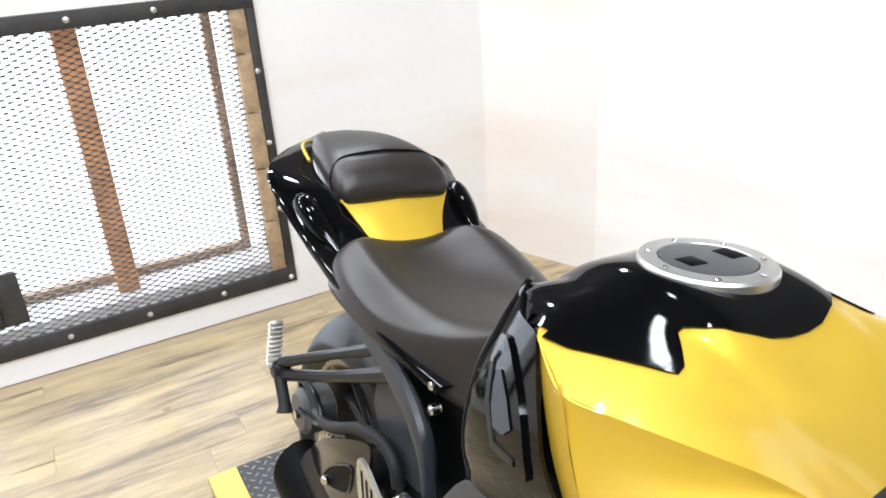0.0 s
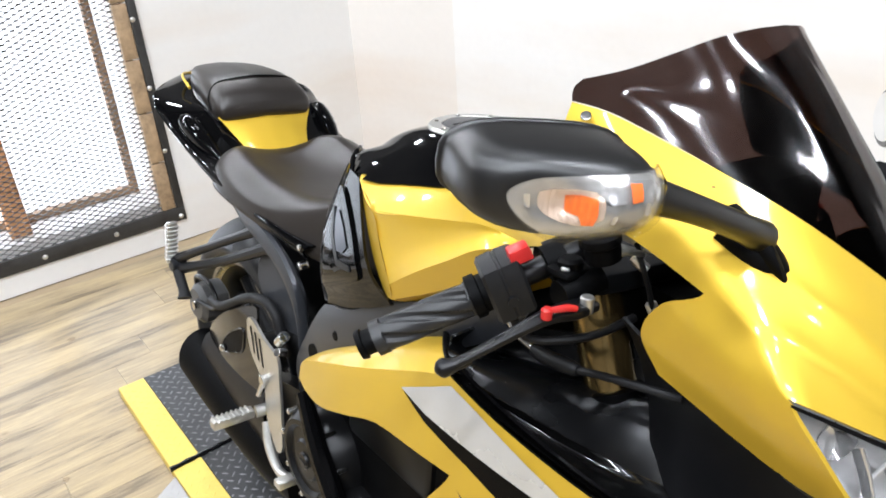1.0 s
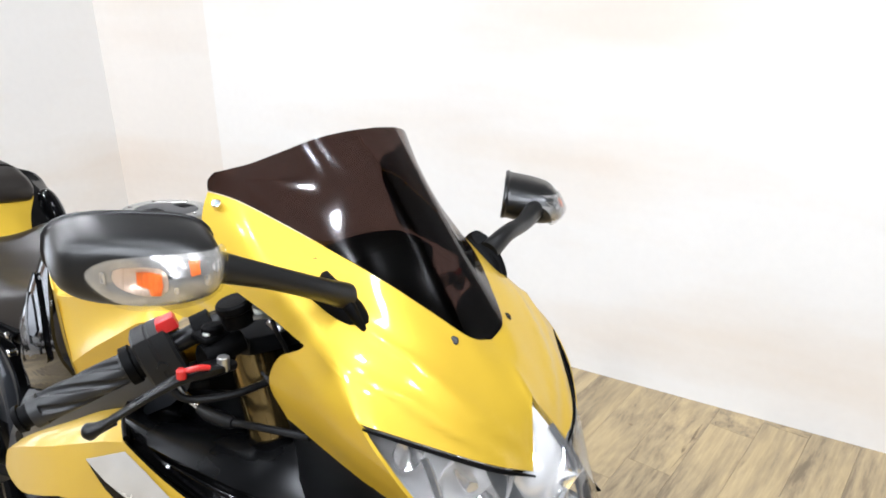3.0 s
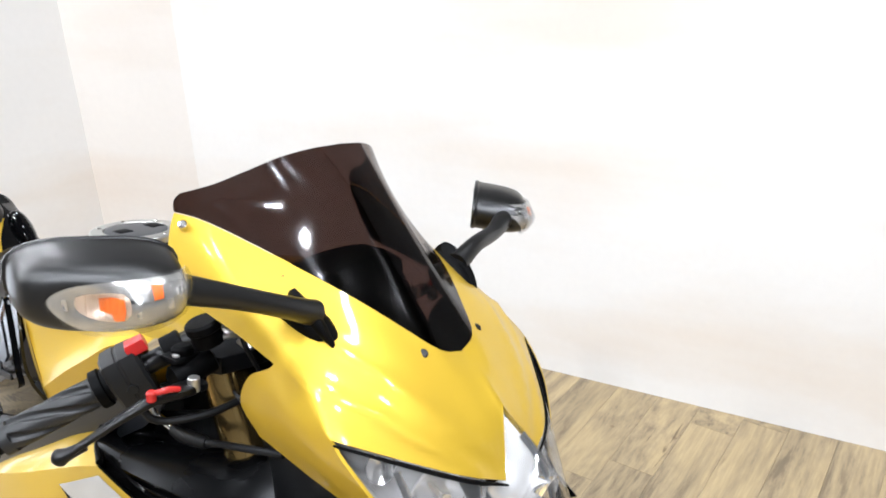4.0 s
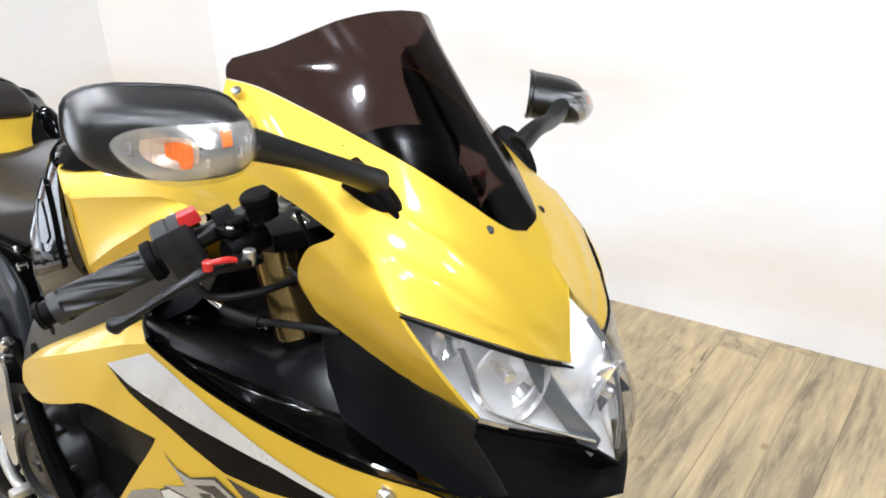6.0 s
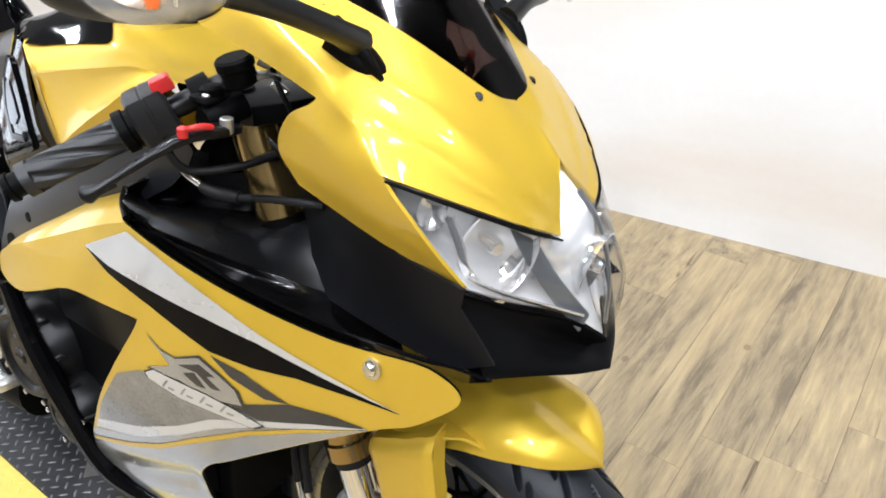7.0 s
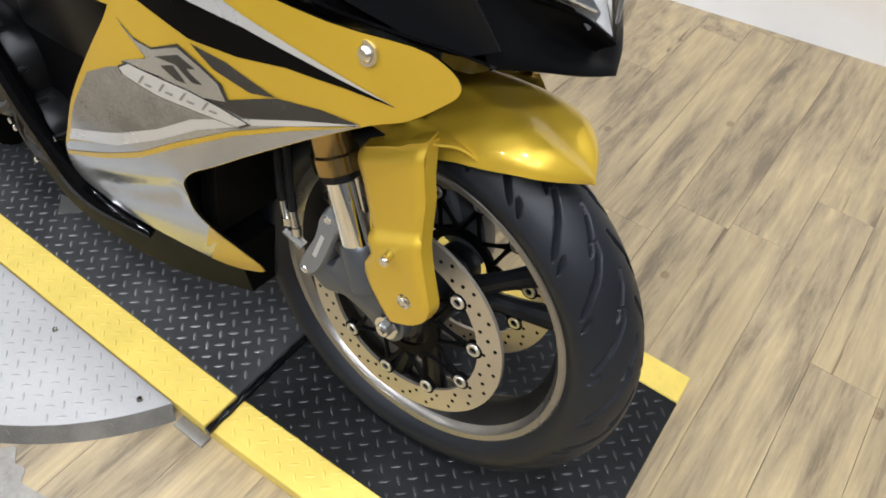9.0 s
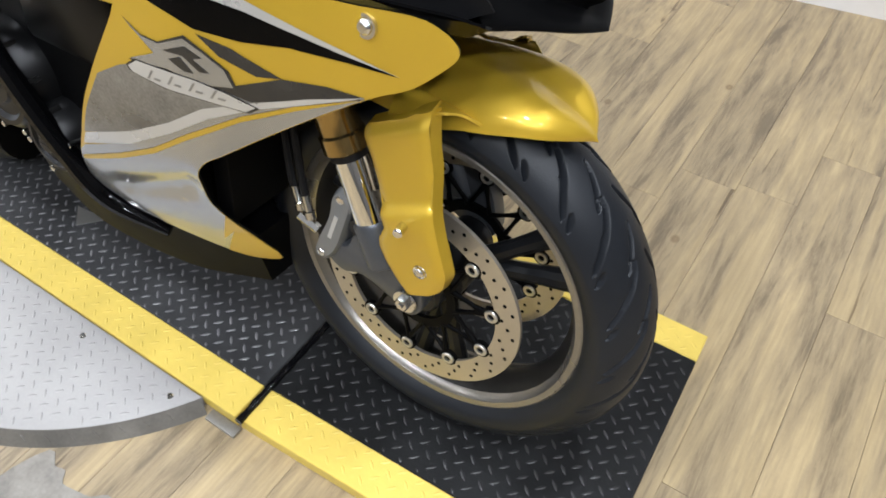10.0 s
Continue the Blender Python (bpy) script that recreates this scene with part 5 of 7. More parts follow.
def shelf():
    """The fairing's top, folded inwards behind the fork."""
    a = crom([R(x, wf(x, z), z) for x, z in FOLD], 4)
    b = crom([R(-0.660, 0.170, 0.594), R(-0.620, 0.168, 0.628), R(-0.57, 0.168, 0.662), R(-0.505, 0.168, 0.702), R(-0.445, 0.170, 0.738), R(-0.41, 0.172, 0.754), R(-0.374, 0.174, 0.768)], 4)
    mid = [p * 0.5 + q * 0.5 + Vector((0, -0.002, 0.006)) for p, q in zip(a, b)]
    return sheet([a, mid, b], 4, 4, (0, -0.6, 0.8), mirror=False, sampled=True)


near_ = lambda p: min(range(len(FO)), key=lambda i: (FO[i][0] - p[0]) ** 2 + (FO[i][1] - p[1]) ** 2)
LOWER = []
for i in range(near_((-0.455, 0.405)), near_((-0.03, 0.619)), -1):
    (ax, az), (bx, bz) = FO[i - 1], FO[i + 1]
    ln_ = math.hypot(bx - ax, bz - az)
    LOWER.append((FO[i][0] + (az - bz) / ln_ * -0.0008, FO[i][1] + (bx - ax) / ln_ * -0.0008))
TIP = [p for p in LOWER if p[0] > -0.30 and p[1] < 0.385]
TIP = TIP + [(-0.262, 0.312), (-0.232, 0.345)]
ftree = [BVHTree.FromBMesh(fb)]
for sg in (1, -1):
    f = part("side_fairing", fb if sg > 0 else flip(fairing_bm()), YELLOW, bike, "yellow side fairing with silver, grey and black graphics", 0.0035)
    f.modifiers[0].material_offset_rim = 1
    sh = shelf()
    part("fairing_shelf", sh if sg > 0 else flip(sh), YELLOW, f, "", 0.003)
    edge = tube([R(-0.378, 0.170, 0.772), R(-0.345, 0.196, 0.772), R(-0.312, 0.214, 0.768)], 0.004, 8, 5)
    part("edge_rubber", edge if sg > 0 else flip(edge), MATTE, f, "black rubber edge")
    def decal(name, o, mat, label, lift=0.0012, smooth=0):
        bm = laid(o, ftree, "y", lift * 0.4, 0.007, smooth)
        part(name, bm if sg > 0 else flip(bm), mat, f, label)
    decal("lower_graphic", [(-0.008, 0.635), (-0.066, 0.615), (-0.123, 0.593), (-0.188, 0.560), (-0.252, 0.517), (-0.329, 0.471), (-0.438, 0.420)] + LOWER, PALE, "silver-grey lower graphic")
    decal("dark_band", [(-0.341, 0.566), (-0.30, 0.590), (-0.27, 0.602), (-0.219, 0.604), (-0.168, 0.602), (-0.146, 0.613), (-0.089, 0.637), (-0.043, 0.641), (0.0, 0.637), (-0.065, 0.619), (-0.128, 0.597), (-0.194, 0.568), (-0.248, 0.531), (-0.32, 0.491), (-0.420, 0.451), (-0.392, 0.497)], SPECK, "dark grey band", 0.0018)
    decal("dark_spike", [(-0.182, 0.661), (-0.142, 0.656), (-0.089, 0.637), (-0.117, 0.632), (-0.157, 0.643)], GREY, "thin dark spike", 0.0018)
    decal("pale_streak", [(-0.418, 0.451), (-0.32, 0.493), (-0.248, 0.533), (-0.194, 0.570), (-0.128, 0.598), (-0.065, 0.621), (-0.006, 0.638), (-0.066, 0.614), (-0.123, 0.592), (-0.188, 0.559), (-0.252, 0.516), (-0.329, 0.470), (-0.437, 0.424)], SILVER, "pale silver streak", 0.0026)
    decal("black_wedge", [(-0.382, 0.714), (-0.336, 0.708), (-0.265, 0.706), (-0.189, 0.703), (-0.122, 0.700), (-0.067, 0.690), (0.012, 0.672), (0.026, 0.668), (-0.021, 0.672), (-0.078, 0.673), (-0.129, 0.666), (-0.183, 0.665), (-0.212, 0.673), (-0.266, 0.687), (-0.337, 0.699)], JET, "gloss black wedge", 0.0018)
    decal("silver_stripe", [(-0.384, 0.715), (-0.306, 0.757), (-0.266, 0.750), (-0.232, 0.741), (-0.169, 0.724), (-0.12, 0.709), (-0.078, 0.698), (-0.022, 0.683), (0.028, 0.668), (0.012, 0.672), (-0.067, 0.688), (-0.122, 0.698), (-0.189, 0.703), (-0.265, 0.706), (-0.336, 0.708)], SILVER, "silver stripe", 0.0026)
    decal("yellow_line", [(-0.462, 0.390), (-0.362, 0.440), (-0.291, 0.479), (-0.227, 0.524), (-0.145, 0.576), (-0.078, 0.609), (-0.009, 0.635), (-0.078, 0.604), (-0.146, 0.569), (-0.229, 0.515), (-0.294, 0.469), (-0.367, 0.429), (-0.464, 0.382)], YELLOW, "thin yellow line", 0.0034)
    EMB = [(-0.273, 0.650), (-0.253, 0.638), (-0.232, 0.636), (-0.198, 0.651), (-0.175, 0.641), (-0.153, 0.629), (-0.146, 0.611), (-0.188, 0.602), (-0.227, 0.609), (-0.259, 0.606), (-0.276, 0.607), (-0.240, 0.623)]
    BAND = [(-0.283, 0.596), (-0.268, 0.606), (-0.228, 0.606), (-0.192, 0.606), (-0.158, 0.602), (-0.124, 0.594), (-0.137, 0.585), (-0.200, 0.584), (-0.232, 0.583), (-0.262, 0.587), (-0.279, 0.590)]
    def wider(o, k):
        cx, cz = sum(p[0] for p in o) / len(o), sum(p[1] for p in o) / len(o)
        return [(cx + (x - cx) * (1 + k), cz + (z - cz) * (1 + 2.2 * k)) for x, z in o]
    decal("emblem_edge", wider(EMB, 0.07), GREY, "dark edge round the emblem", 0.0024)
    decal("emblem", EMB, PALE, "angular silver emblem", 0.0032)
    decal("emblem_slash", [(-0.228, 0.630), (-0.198, 0.643), (-0.178, 0.635), (-0.190, 0.631), (-0.172, 0.620), (-0.184, 0.618), (-0.202, 0.631)], GREY, "dark slash in the emblem", 0.0040)
    decal("emblem_slash", [(-0.222, 0.622), (-0.206, 0.629), (-0.192, 0.614), (-0.204, 0.613)], GREY, "dark slash in the emblem", 0.0040)
    decal("band_edge", wider(BAND, 0.05), GREY, "dark edge round the lettering band", 0.0036)
    decal("lettering_band", BAND, SILVER, "pale lettering band", 0.0046)
    for k in range(4):
        x, z = -0.258 + 0.027 * k, 0.5885 + 0.0018 * k - 0.0004 * k * k
        decal("letter", [(x, z), (x + 0.0085, z + 0.012), (x + 0.0115, z + 0.012), (x + 0.003, z)], SPECK, "grey bar-shaped lettering", 0.0056)
        decal("letter", [(x + 0.009, z + 0.001), (x + 0.011, z + 0.004), (x + 0.020, z + 0.004), (x + 0.018, z + 0.001)], SPECK, "grey bar-shaped lettering", 0.0056)
    decal("dark_fade", [(-0.165, 0.604), (-0.146, 0.613), (-0.089, 0.637), (-0.043, 0.641), (0.0, 0.637), (-0.065, 0.620), (-0.128, 0.599)], GREY, "dark grey end of the band", 0.0022)
    decal("yellow_tip", TIP, YELLOW, "yellow tip of the lower blade", 0.0020)
    for x, y, z, r in ((-0.004, -wf(-0.004, 0.712), 0.712, 0.0095), (-0.407, -0.186, 0.741, 0.007)):
        s = part("fairing_screw", merge(turned([(0, -0.006), (r * 0.55, -0.0055), (r * 0.8, -0.003), (r * 0.8, 0.003)], (x, y, z), "y", 20), turned([(r * 0.85, -0.0012), (r * 1.25, -0.0012), (r * 1.3, 0.002)], (x, y, z), "y", 24)), STEEL, f, "bright button-head screw")
        if sg < 0:
            s.scale.y = -1
# dark inside of the fairing: radiator, engine, belly
part("engine_block", loft([[(x, y * k, z) for y, z in ((-0.15, 0.62), (-0.15, 0.34), (-0.10, 0.27), (0.10, 0.27), (0.15, 0.34), (0.15, 0.62), (0.09, 0.70), (-0.09, 0.70))] for x, k in ((-0.72, 0.8), (-0.66, 1), (-0.36, 1), (-0.30, 0.85))], 1, 1), MATTE, bike, "dark engine and radiator behind the fairing")
part("radiator", box((-0.255, -0.16, 0.36), (-0.225, 0.16, 0.70), 0.004), MATTE, bike, "black radiator")
part("belly_pan", loft([[(x, -w, z0), (x, -w * 0.75, z1), (x, w * 0.75, z1), (x, w, z0)] for x, w, z0, z1 in ((-0.75, 0.13, 0.30, 0.16), (-0.6, 0.16, 0.32, 0.15), (-0.4, 0.15, 0.30, 0.16), (-0.24, 0.12, 0.30, 0.20))], 1, 4), PAN, bike, "gloss black belly pan with yellow edge")
ENGINE = material("black_engine_paint", (0.0035, 0.0035, 0.0037), 0.34, 0.0, spec=0.22, vary=0.25, bump=0.1, bump_scale=400)
ec = part("clutch_cover", merge(turned([(0, -0.196), (0.030, -0.196), (0.034, -0.192), (0.052, -0.191), (0.058, -0.197), (0.066, -0.197), (0.072, -0.190), (0.080, -0.18), (0.088, -0.15)], (-0.655, 0, 0.425), "y", 48), turned([(0, -0.192), (0.024, -0.192), (0.028, -0.188), (0.036, -0.187), (0.040, -0.192), (0.046, -0.192), (0.052, -0.184), (0.056, -0.15)], (-0.560, 0, 0.362), "y", 40)), ENGINE, bike, "black engine side covers")
for cx, cz, cr, nb in ((-0.655, 0.425, 0.079, 9), (-0.560, 0.362, 0.052, 6)):
    for k in range(nb):
        a = 2 * math.pi * k / nb + 0.3
        part("cover_bolt", rod((cx + cr * math.cos(a), -0.168, cz + cr * math.sin(a)), (cx + cr * math.cos(a), -0.194, cz + cr * math.sin(a)), 0.0048, 8, bevel=0.001), STEEL, ec)
    part("cover_cap", merge(turned([(0, -0.200), (0.012, -0.200), (0.014, -0.197), (0.014, -0.19)], (cx, 0, cz), "y", 24), box((cx - 0.009, -0.2015, cz - 0.0015), (cx + 0.009, -0.199, cz + 0.0015), 0.0004, 1)), SATIN, ec, "slotted inspection cap")
part("engine_case", box((-0.60, -0.158, 0.50), (-0.40, -0.10, 0.66), 0.012), ENGINE, bike, "black engine case")

# black side rail of the lower fairing edge, running down to the belly
part("side_rail", tube([R(-0.66, 0.195, 0.545), R(-0.60, 0.20, 0.47), R(-0.53, 0.195, 0.38), R(-0.47, 0.18, 0.30), R(-0.38, 0.15, 0.262)], [0.012, 0.016, 0.016, 0.015, 0.008], 10, 6), BLACK, bike, "gloss black fairing edge rail")


AMBER = material("amber_diffuser", (0.72, 0.55, 0.42), 0.3, 0.3, vary=0.25, scale=70, fine=200)
RIBGREY = material("lens_rib_grey", (0.30, 0.29, 0.28), 0.25, 0.3)
INDICATOR = material("indicator_silver", (0.62, 0.60, 0.575), 0.2, 0.7, vary=0.25, scale=70, bump=0.6, bump_scale=160)


# mirrors
def mirror_set(sg):
    turn = Matrix.Translation((-0.126, -0.308, 1.036 if sg < 0 else 1.012)) @ pose(0, 0, 0, 0, 4, -22) @ Matrix.Scale(0.86, 4)
    EXP = 0.64 if sg < 0 else 0.85
    def ring(x, k, dy=0.0, dz=0.0):
        out = []
        for i in range(28):
            a = 2 * math.pi * i / 28
            c, s = math.cos(a), math.sin(a)
            y, z = math.copysign(abs(c) ** EXP, c) * 0.071, math.copysign(abs(s) ** EXP, s) * 0.0345
            if z < 0:
                z *= 0.98 - 0.10 * abs(y) / 0.071
            out.append(turn @ Vector((x * 0.82 + (0.012 * (y / 0.071)), y * k + dy, z * k + dz)))
        return out
    rings = [ring(-0.053, 0.93), ring(-0.052, 1.03), ring(-0.046, 1.04), ring(-0.042, 1.0), ring(-0.020, 1.0), ring(0.005, 0.98), ring(0.028, 0.92, 0.001), ring(0.043, 0.78, 0.003), ring(0.052, 0.52, 0.005), ring(0.055, 0.2, 0.006)]
    bm = loft(rings, 1, 3)
    house = part("mirror", bm if sg < 0 else flip(bm), CASE, bike, "black mirror housing with a built-in indicator", smooth=50)
    gl = loft([ring(-0.0525, 0.88), ring(-0.0545, 0.87)], 1, 1)
    part("mirror_glass", gl if sg < 0 else flip(gl), MIRROR, house, "mirror glass")
    # indicator: clear lens on the front face with an orange bulb behind
    back = turn.inverted()
    tr = BVHTree.FromBMesh(loft(rings, 1, 3))
    fwd = (turn.to_3x3() @ Vector((-1, 0, 0))).normalized()
    o = [(-0.046, 0.004), (-0.030, 0.016), (0.0, 0.0205), (0.040, 0.023), (0.063, 0.020), (0.067, 0.008), (0.057, -0.010), (0.028, -0.024), (-0.008, -0.0265), (-0.034, -0.014)]
    def front(outline, lift, sm=4, step=0.006):
        b = cut(outline, step, sm)
        dead = []
        for v in b.verts:
            h = tr.ray_cast(turn @ Vector((0.2, v.co.x, v.co.y)), fwd)
            if h[0] is None or sg > 0 and (back @ h[0]).x < 0.014:
                dead.append(v)
            else:
                v.co = h[0] + (h[1] if h[1].dot(fwd) < 0 else -h[1]) * lift
        bmesh.ops.delete(b, geom=dead, context="VERTS")
        face_out(b, -fwd)
        return b if sg < 0 else flip(b)
    ln = part("indicator_lens", front(o, 0.0045), CLEAR, house, "clear ribbed indicator lens", 0.002)
    ln.visible_shadow = False
    part("indicator_bowl", front(o, 0.0008), INDICATOR, house, "silvered indicator bowl")
    def fluted(outline, lift, depth, period, sm=2):
        """A patch with upright flutes."""
        b = cut(outline, 0.0016, sm)
        dead = []
        for v in b.verts:
            u = v.co.x
            h = tr.ray_cast(turn @ Vector((0.2, v.co.x, v.co.y)), fwd)
            if h[0] is None or sg > 0 and (back @ h[0]).x < 0.014:
                dead.append(v)
            else:
                v.co = h[0] - fwd * (lift + depth * abs(math.sin(math.pi * u / period)))
        bmesh.ops.delete(b, geom=dead, context="VERTS")
        face_out(b, -fwd)
        return b if sg < 0 else flip(b)
    part("amber_diffuser", fluted([(-0.025, 0.008), (-0.010, 0.011), (0.010, 0.012), (0.015, 0.003), (0.012, -0.012), (-0.002, -0.014), (-0.017, -0.010), (-0.025, -0.003)], 0.0012, 0.0011, 0.0042), AMBER, house, "pale amber fluted diffuser", smooth=60)
    part("orange_bulb", fluted([(-0.008, 0.007), (0.0, 0.009), (0.010, 0.008), (0.011, -0.002), (0.010, -0.012), (0.003, -0.013), (0.001, -0.007), (-0.007, -0.005)], 0.0026, 0.0010, 0.0042, 0), ORANGE, house, "orange bulb behind the flutes", smooth=60)
    part("orange_bulb", fluted([(0.032, 0.019), (0.041, 0.019), (0.041, 0.008), (0.033, 0.007)], 0.0020, 0.0006, 0.003, 0), ORANGE, house, "small orange marker", smooth=60)
    part("bulb_holder", fluted([(0.017, 0.016), (0.029, 0.016), (0.029, 0.007), (0.018, 0.006)], 0.0022, 0.0004, 0.006, 0), RIBGREY, house, "grey bulb holder", smooth=60)
    for a_, b_ in (((0.019, -0.002), (0.022, -0.010)), ((0.044, 0.006), (0.050, -0.004)), ((0.052, 0.014), (0.058, 0.006)), ((-0.036, 0.006), (-0.032, -0.004))):
        part("reflector_facet", fluted([(a_[0], a_[1]), (b_[0], a_[1] + 0.001), (b_[0] + 0.001, b_[1]), (a_[0] + 0.001, b_[1] + 0.001)], 0.0018, 0.0012, 0.005, 0), BOWL, house, smooth=60)
    part("inner_lens", fluted([(w * 0.93, z * 0.92) for w, z in o], 0.0034, 0.0007, 0.0075, 4), CLEAR, house, "clear fluted inner lens", smooth=60).visible_shadow = False
    dz = 0 if sg < 0 else -0.024
    st = tube([R(-0.094, 0.272, 1.036 + dz), R(-0.081, 0.220, 1.019 + dz * 0.7), R(-0.073, 0.168, 0.999), R(-0.073, 0.132, 0.984)], [0.0135, 0.0105, 0.0105, 0.013], 14, 6)
    part("mirror_stem", st if sg < 0 else flip(st), CASE, house, "black mirror stem")
    ft = loft([[R(-0.077 + 0.032 * c * k - 0.01 * (1 - k), 0.128 + s * 0.014 * k + dy, 0.970 + s * 0.012 * k - c * 0.016 * k + dz) for c, s in ((math.cos(a), math.sin(a)) for a in np.linspace(0, 2 * math.pi, 12, endpoint=False))] for k, dy, dz in ((1.0, -0.006, -0.012), (1.05, 0.0, -0.002), (0.8, 0.004, 0.014), (0.5, 0.004, 0.024))], 1, 4)
    part("mirror_foot", ft if sg < 0 else flip(ft), MATTE, house, "black mirror foot")
    tip = tube([R(-0.100, 0.136, 0.984), R(-0.070, 0.128, 0.966), R(-0.046, 0.120, 0.950)], [0.015, 0.0155, 0.005], 14, 4)
    part("mirror_foot", tip if sg < 0 else flip(tip), MATTE, house)
    return house


for sg in (-1, 1):
    mirror_set(sg)


# handlebars
def bar_set(sg):
    fl = lambda b: b if sg < 0 else flip(b)
    def put(name, bm, mat, parent, label="", **k):
        return bare(name, fl(bm), mat, parent, label=label, **k)
    A, B = Vector((-0.321, -0.309, 0.836)), Vector((-0.226, -0.142, 0.921))
    d = (B - A).normalized()
    side = d.cross(Vector((0, 0, 1))).normalized()
    up = side.cross(d)
    bar = put("handlebar", rod(A + d * 0.02, B + d * 0.01, 0.011, 14), SATIN, bike, "black clip-on handlebar")
    rings = []
    for i in range(121):
        t = 0.012 + i * 0.104 / 120
        core = 0.022 < t < 0.104
        r0 = 0.0142 if core else 0.0165
        ring = []
        for k in range(72):
            a = 2 * math.pi * k / 72
            q = 0.0019 * math.tanh(4 * (math.sin(5 * a + t * 130) + 0.35)) if core else 0
            ring.append(A + d * t + (r0 + q) * (math.cos(a) * side + math.sin(a) * up))
        rings.append(ring)
    put("grip", loft(rings, 1, 1), GRIP, bar, "black rubber grip with spiral ribs")
    put("bar_end", tube([A - d * 0.004, A - d * 0.0038, A + d * 0.0015, A + d * 0.002, A + d * 0.012], [0.008, 0.0135, 0.0145, 0.012, 0.012], 20, 1), MATTE, bar, "black bar end weight")
    s0 = A + d * 0.122
    sw = loft([[s0 + d * t + side * x * k + up * z * k for x, z in ((-0.020, -0.026), (0.006, -0.034), (0.022, -0.026), (0.026, 0.004), (0.020, 0.027), (0.004, 0.032), (-0.014, 0.030), (-0.024, 0.008))] for t, k in ((0.0, 0.86), (0.003, 0.98), (0.016, 1.0), (0.017, 0.97), (0.019, 0.97), (0.020, 1.0), (0.034, 0.98), (0.037, 0.88))], 1, 1)
    put("switch_housing", sw, SWITCH, bar, "black switch housing")
    put("throttle_collar", tube([s0 - d * 0.016, s0 - d * 0.015, s0 - d * 0.006, s0 - d * 0.005, s0 + d * 0.001], [0.017, 0.0205, 0.0205, 0.018, 0.018], 24, 1), MATTE, bar)
    put("throttle_cable", tube([s0 + d * 0.012 - up * 0.026 + side * 0.008, s0 + d * 0.02 - up * 0.055 + side * 0.016, s0 + d * 0.07 - up * 0.075 + side * 0.02, s0 + d * 0.12 - up * 0.09], 0.0042, 10, 6), RUBBER, bar)
    if sg < 0:
        k0 = Vector((-0.244, -0.193, 0.921))
        put("kill_switch", loft([[k0 + up * h + d * x * kk + side * y * kk for x, y in ((-0.010, -0.009), (0.0, -0.0095), (0.010, -0.009), (0.0105, 0.0), (0.010, 0.009), (0.0, 0.0095), (-0.010, 0.009), (-0.0105, 0.0))] for h, kk in ((0, 0.9), (0.001, 1), (0.010, 0.98), (0.013, 0.86), (0.0138, 0.6))], 1, 1), RED, bar, "red engine stop switch")
        put("start_button", tube([s0 + d * 0.018 + side * 0.022 - up * 0.006, s0 + d * 0.018 + side * 0.027 - up * 0.006], [0.0055, 0.005], 14, 1), FRAME, bar)
    # brake or clutch perch: clamp, cylinder and its remote reservoir
    m0 = Vector((-0.214, -0.153, 0.902))
    put("lever_clamp", merge(tube([B - d * 0.030, B - d * 0.029, B - d * 0.010, B - d * 0.009], [0.014, 0.0185, 0.0185, 0.014], 22, 1), moved(box((-0.010, -0.016, -0.014), (0.022, 0.012, 0.014), 0.005), pose(*m0, 0, 0, -28))), MATTE, bar, "black lever clamp")
    put("master_cylinder", merge(tube([m0 + Vector((0.008, -0.030, -0.004)), m0 + Vector((0.008, -0.028, -0.004)), m0 + Vector((0.016, 0.012, 0.006)), m0 + Vector((0.017, 0.015, 0.007))], [0.010, 0.0135, 0.0135, 0.009], 20, 1), rod(m0 + Vector((0.004, -0.012, 0.004)), m0 + Vector((0.002, -0.012, 0.026)), 0.0115, 18, bevel=0.003), box(m0 + Vector((-0.012, -0.030, 0.010)), m0 + Vector((0.016, 0.004, 0.018)), 0.004)), MATTE, bar, "black brake master cylinder")
    put("perch_screw", rod(m0 + Vector((0.006, -0.022, 0.017)), m0 + Vector((0.006, -0.022, 0.0205)), 0.0042, 10, bevel=0.001), ALLOY, bar, "bare metal screw")
    lev = [Vector(p) for p in ((-0.186, -0.164, 0.893), (-0.182, -0.190, 0.897), (-0.187, -0.216, 0.896), (-0.196, -0.240, 0.886), (-0.208, -0.262, 0.872), (-0.222, -0.281, 0.857))]
    wid = [0.010, 0.011, 0.0085, 0.0068, 0.0060, 0.0056]
    rings = []
    for i, (p, w) in enumerate(zip(lev, wid)):
        t = (lev[min(i + 1, 5)] - lev[max(i - 1, 0)]).normalized()
        s2 = t.cross(Vector((0, 0, 1))).normalized()
        u2 = s2.cross(t)
        rings.append([p + s2 * math.copysign(abs(math.cos(a)) ** 0.6, math.cos(a)) * w + u2 * math.copysign(abs(math.sin(a)) ** 0.6, math.sin(a)) * w * 0.52 for a in np.linspace(0, 2 * math.pi, 16, endpoint=False)])
    lv = put("brake_lever" if sg < 0 else "clutch_lever", merge(loft(rings, 1, 5), tube([lev[-1] + Vector((0.006, 0.010, 0.004)), lev[-1] + Vector((-0.002, -0.002, -0.002)), lev[-1] + Vector((-0.008, -0.008, -0.006)), lev[-1] + Vector((-0.012, -0.011, -0.009))], [0.005, 0.0062, 0.0086, 0.004], 14, 4)), SATIN, bar, "black folding lever with a ball end")
    for k in range(4):
        p = lev[2].lerp(lev[4], 0.12 + 0.22 * k) + Vector((0.0, -0.0005, 0.0045))
        q = (lev[4] - lev[2]).normalized()
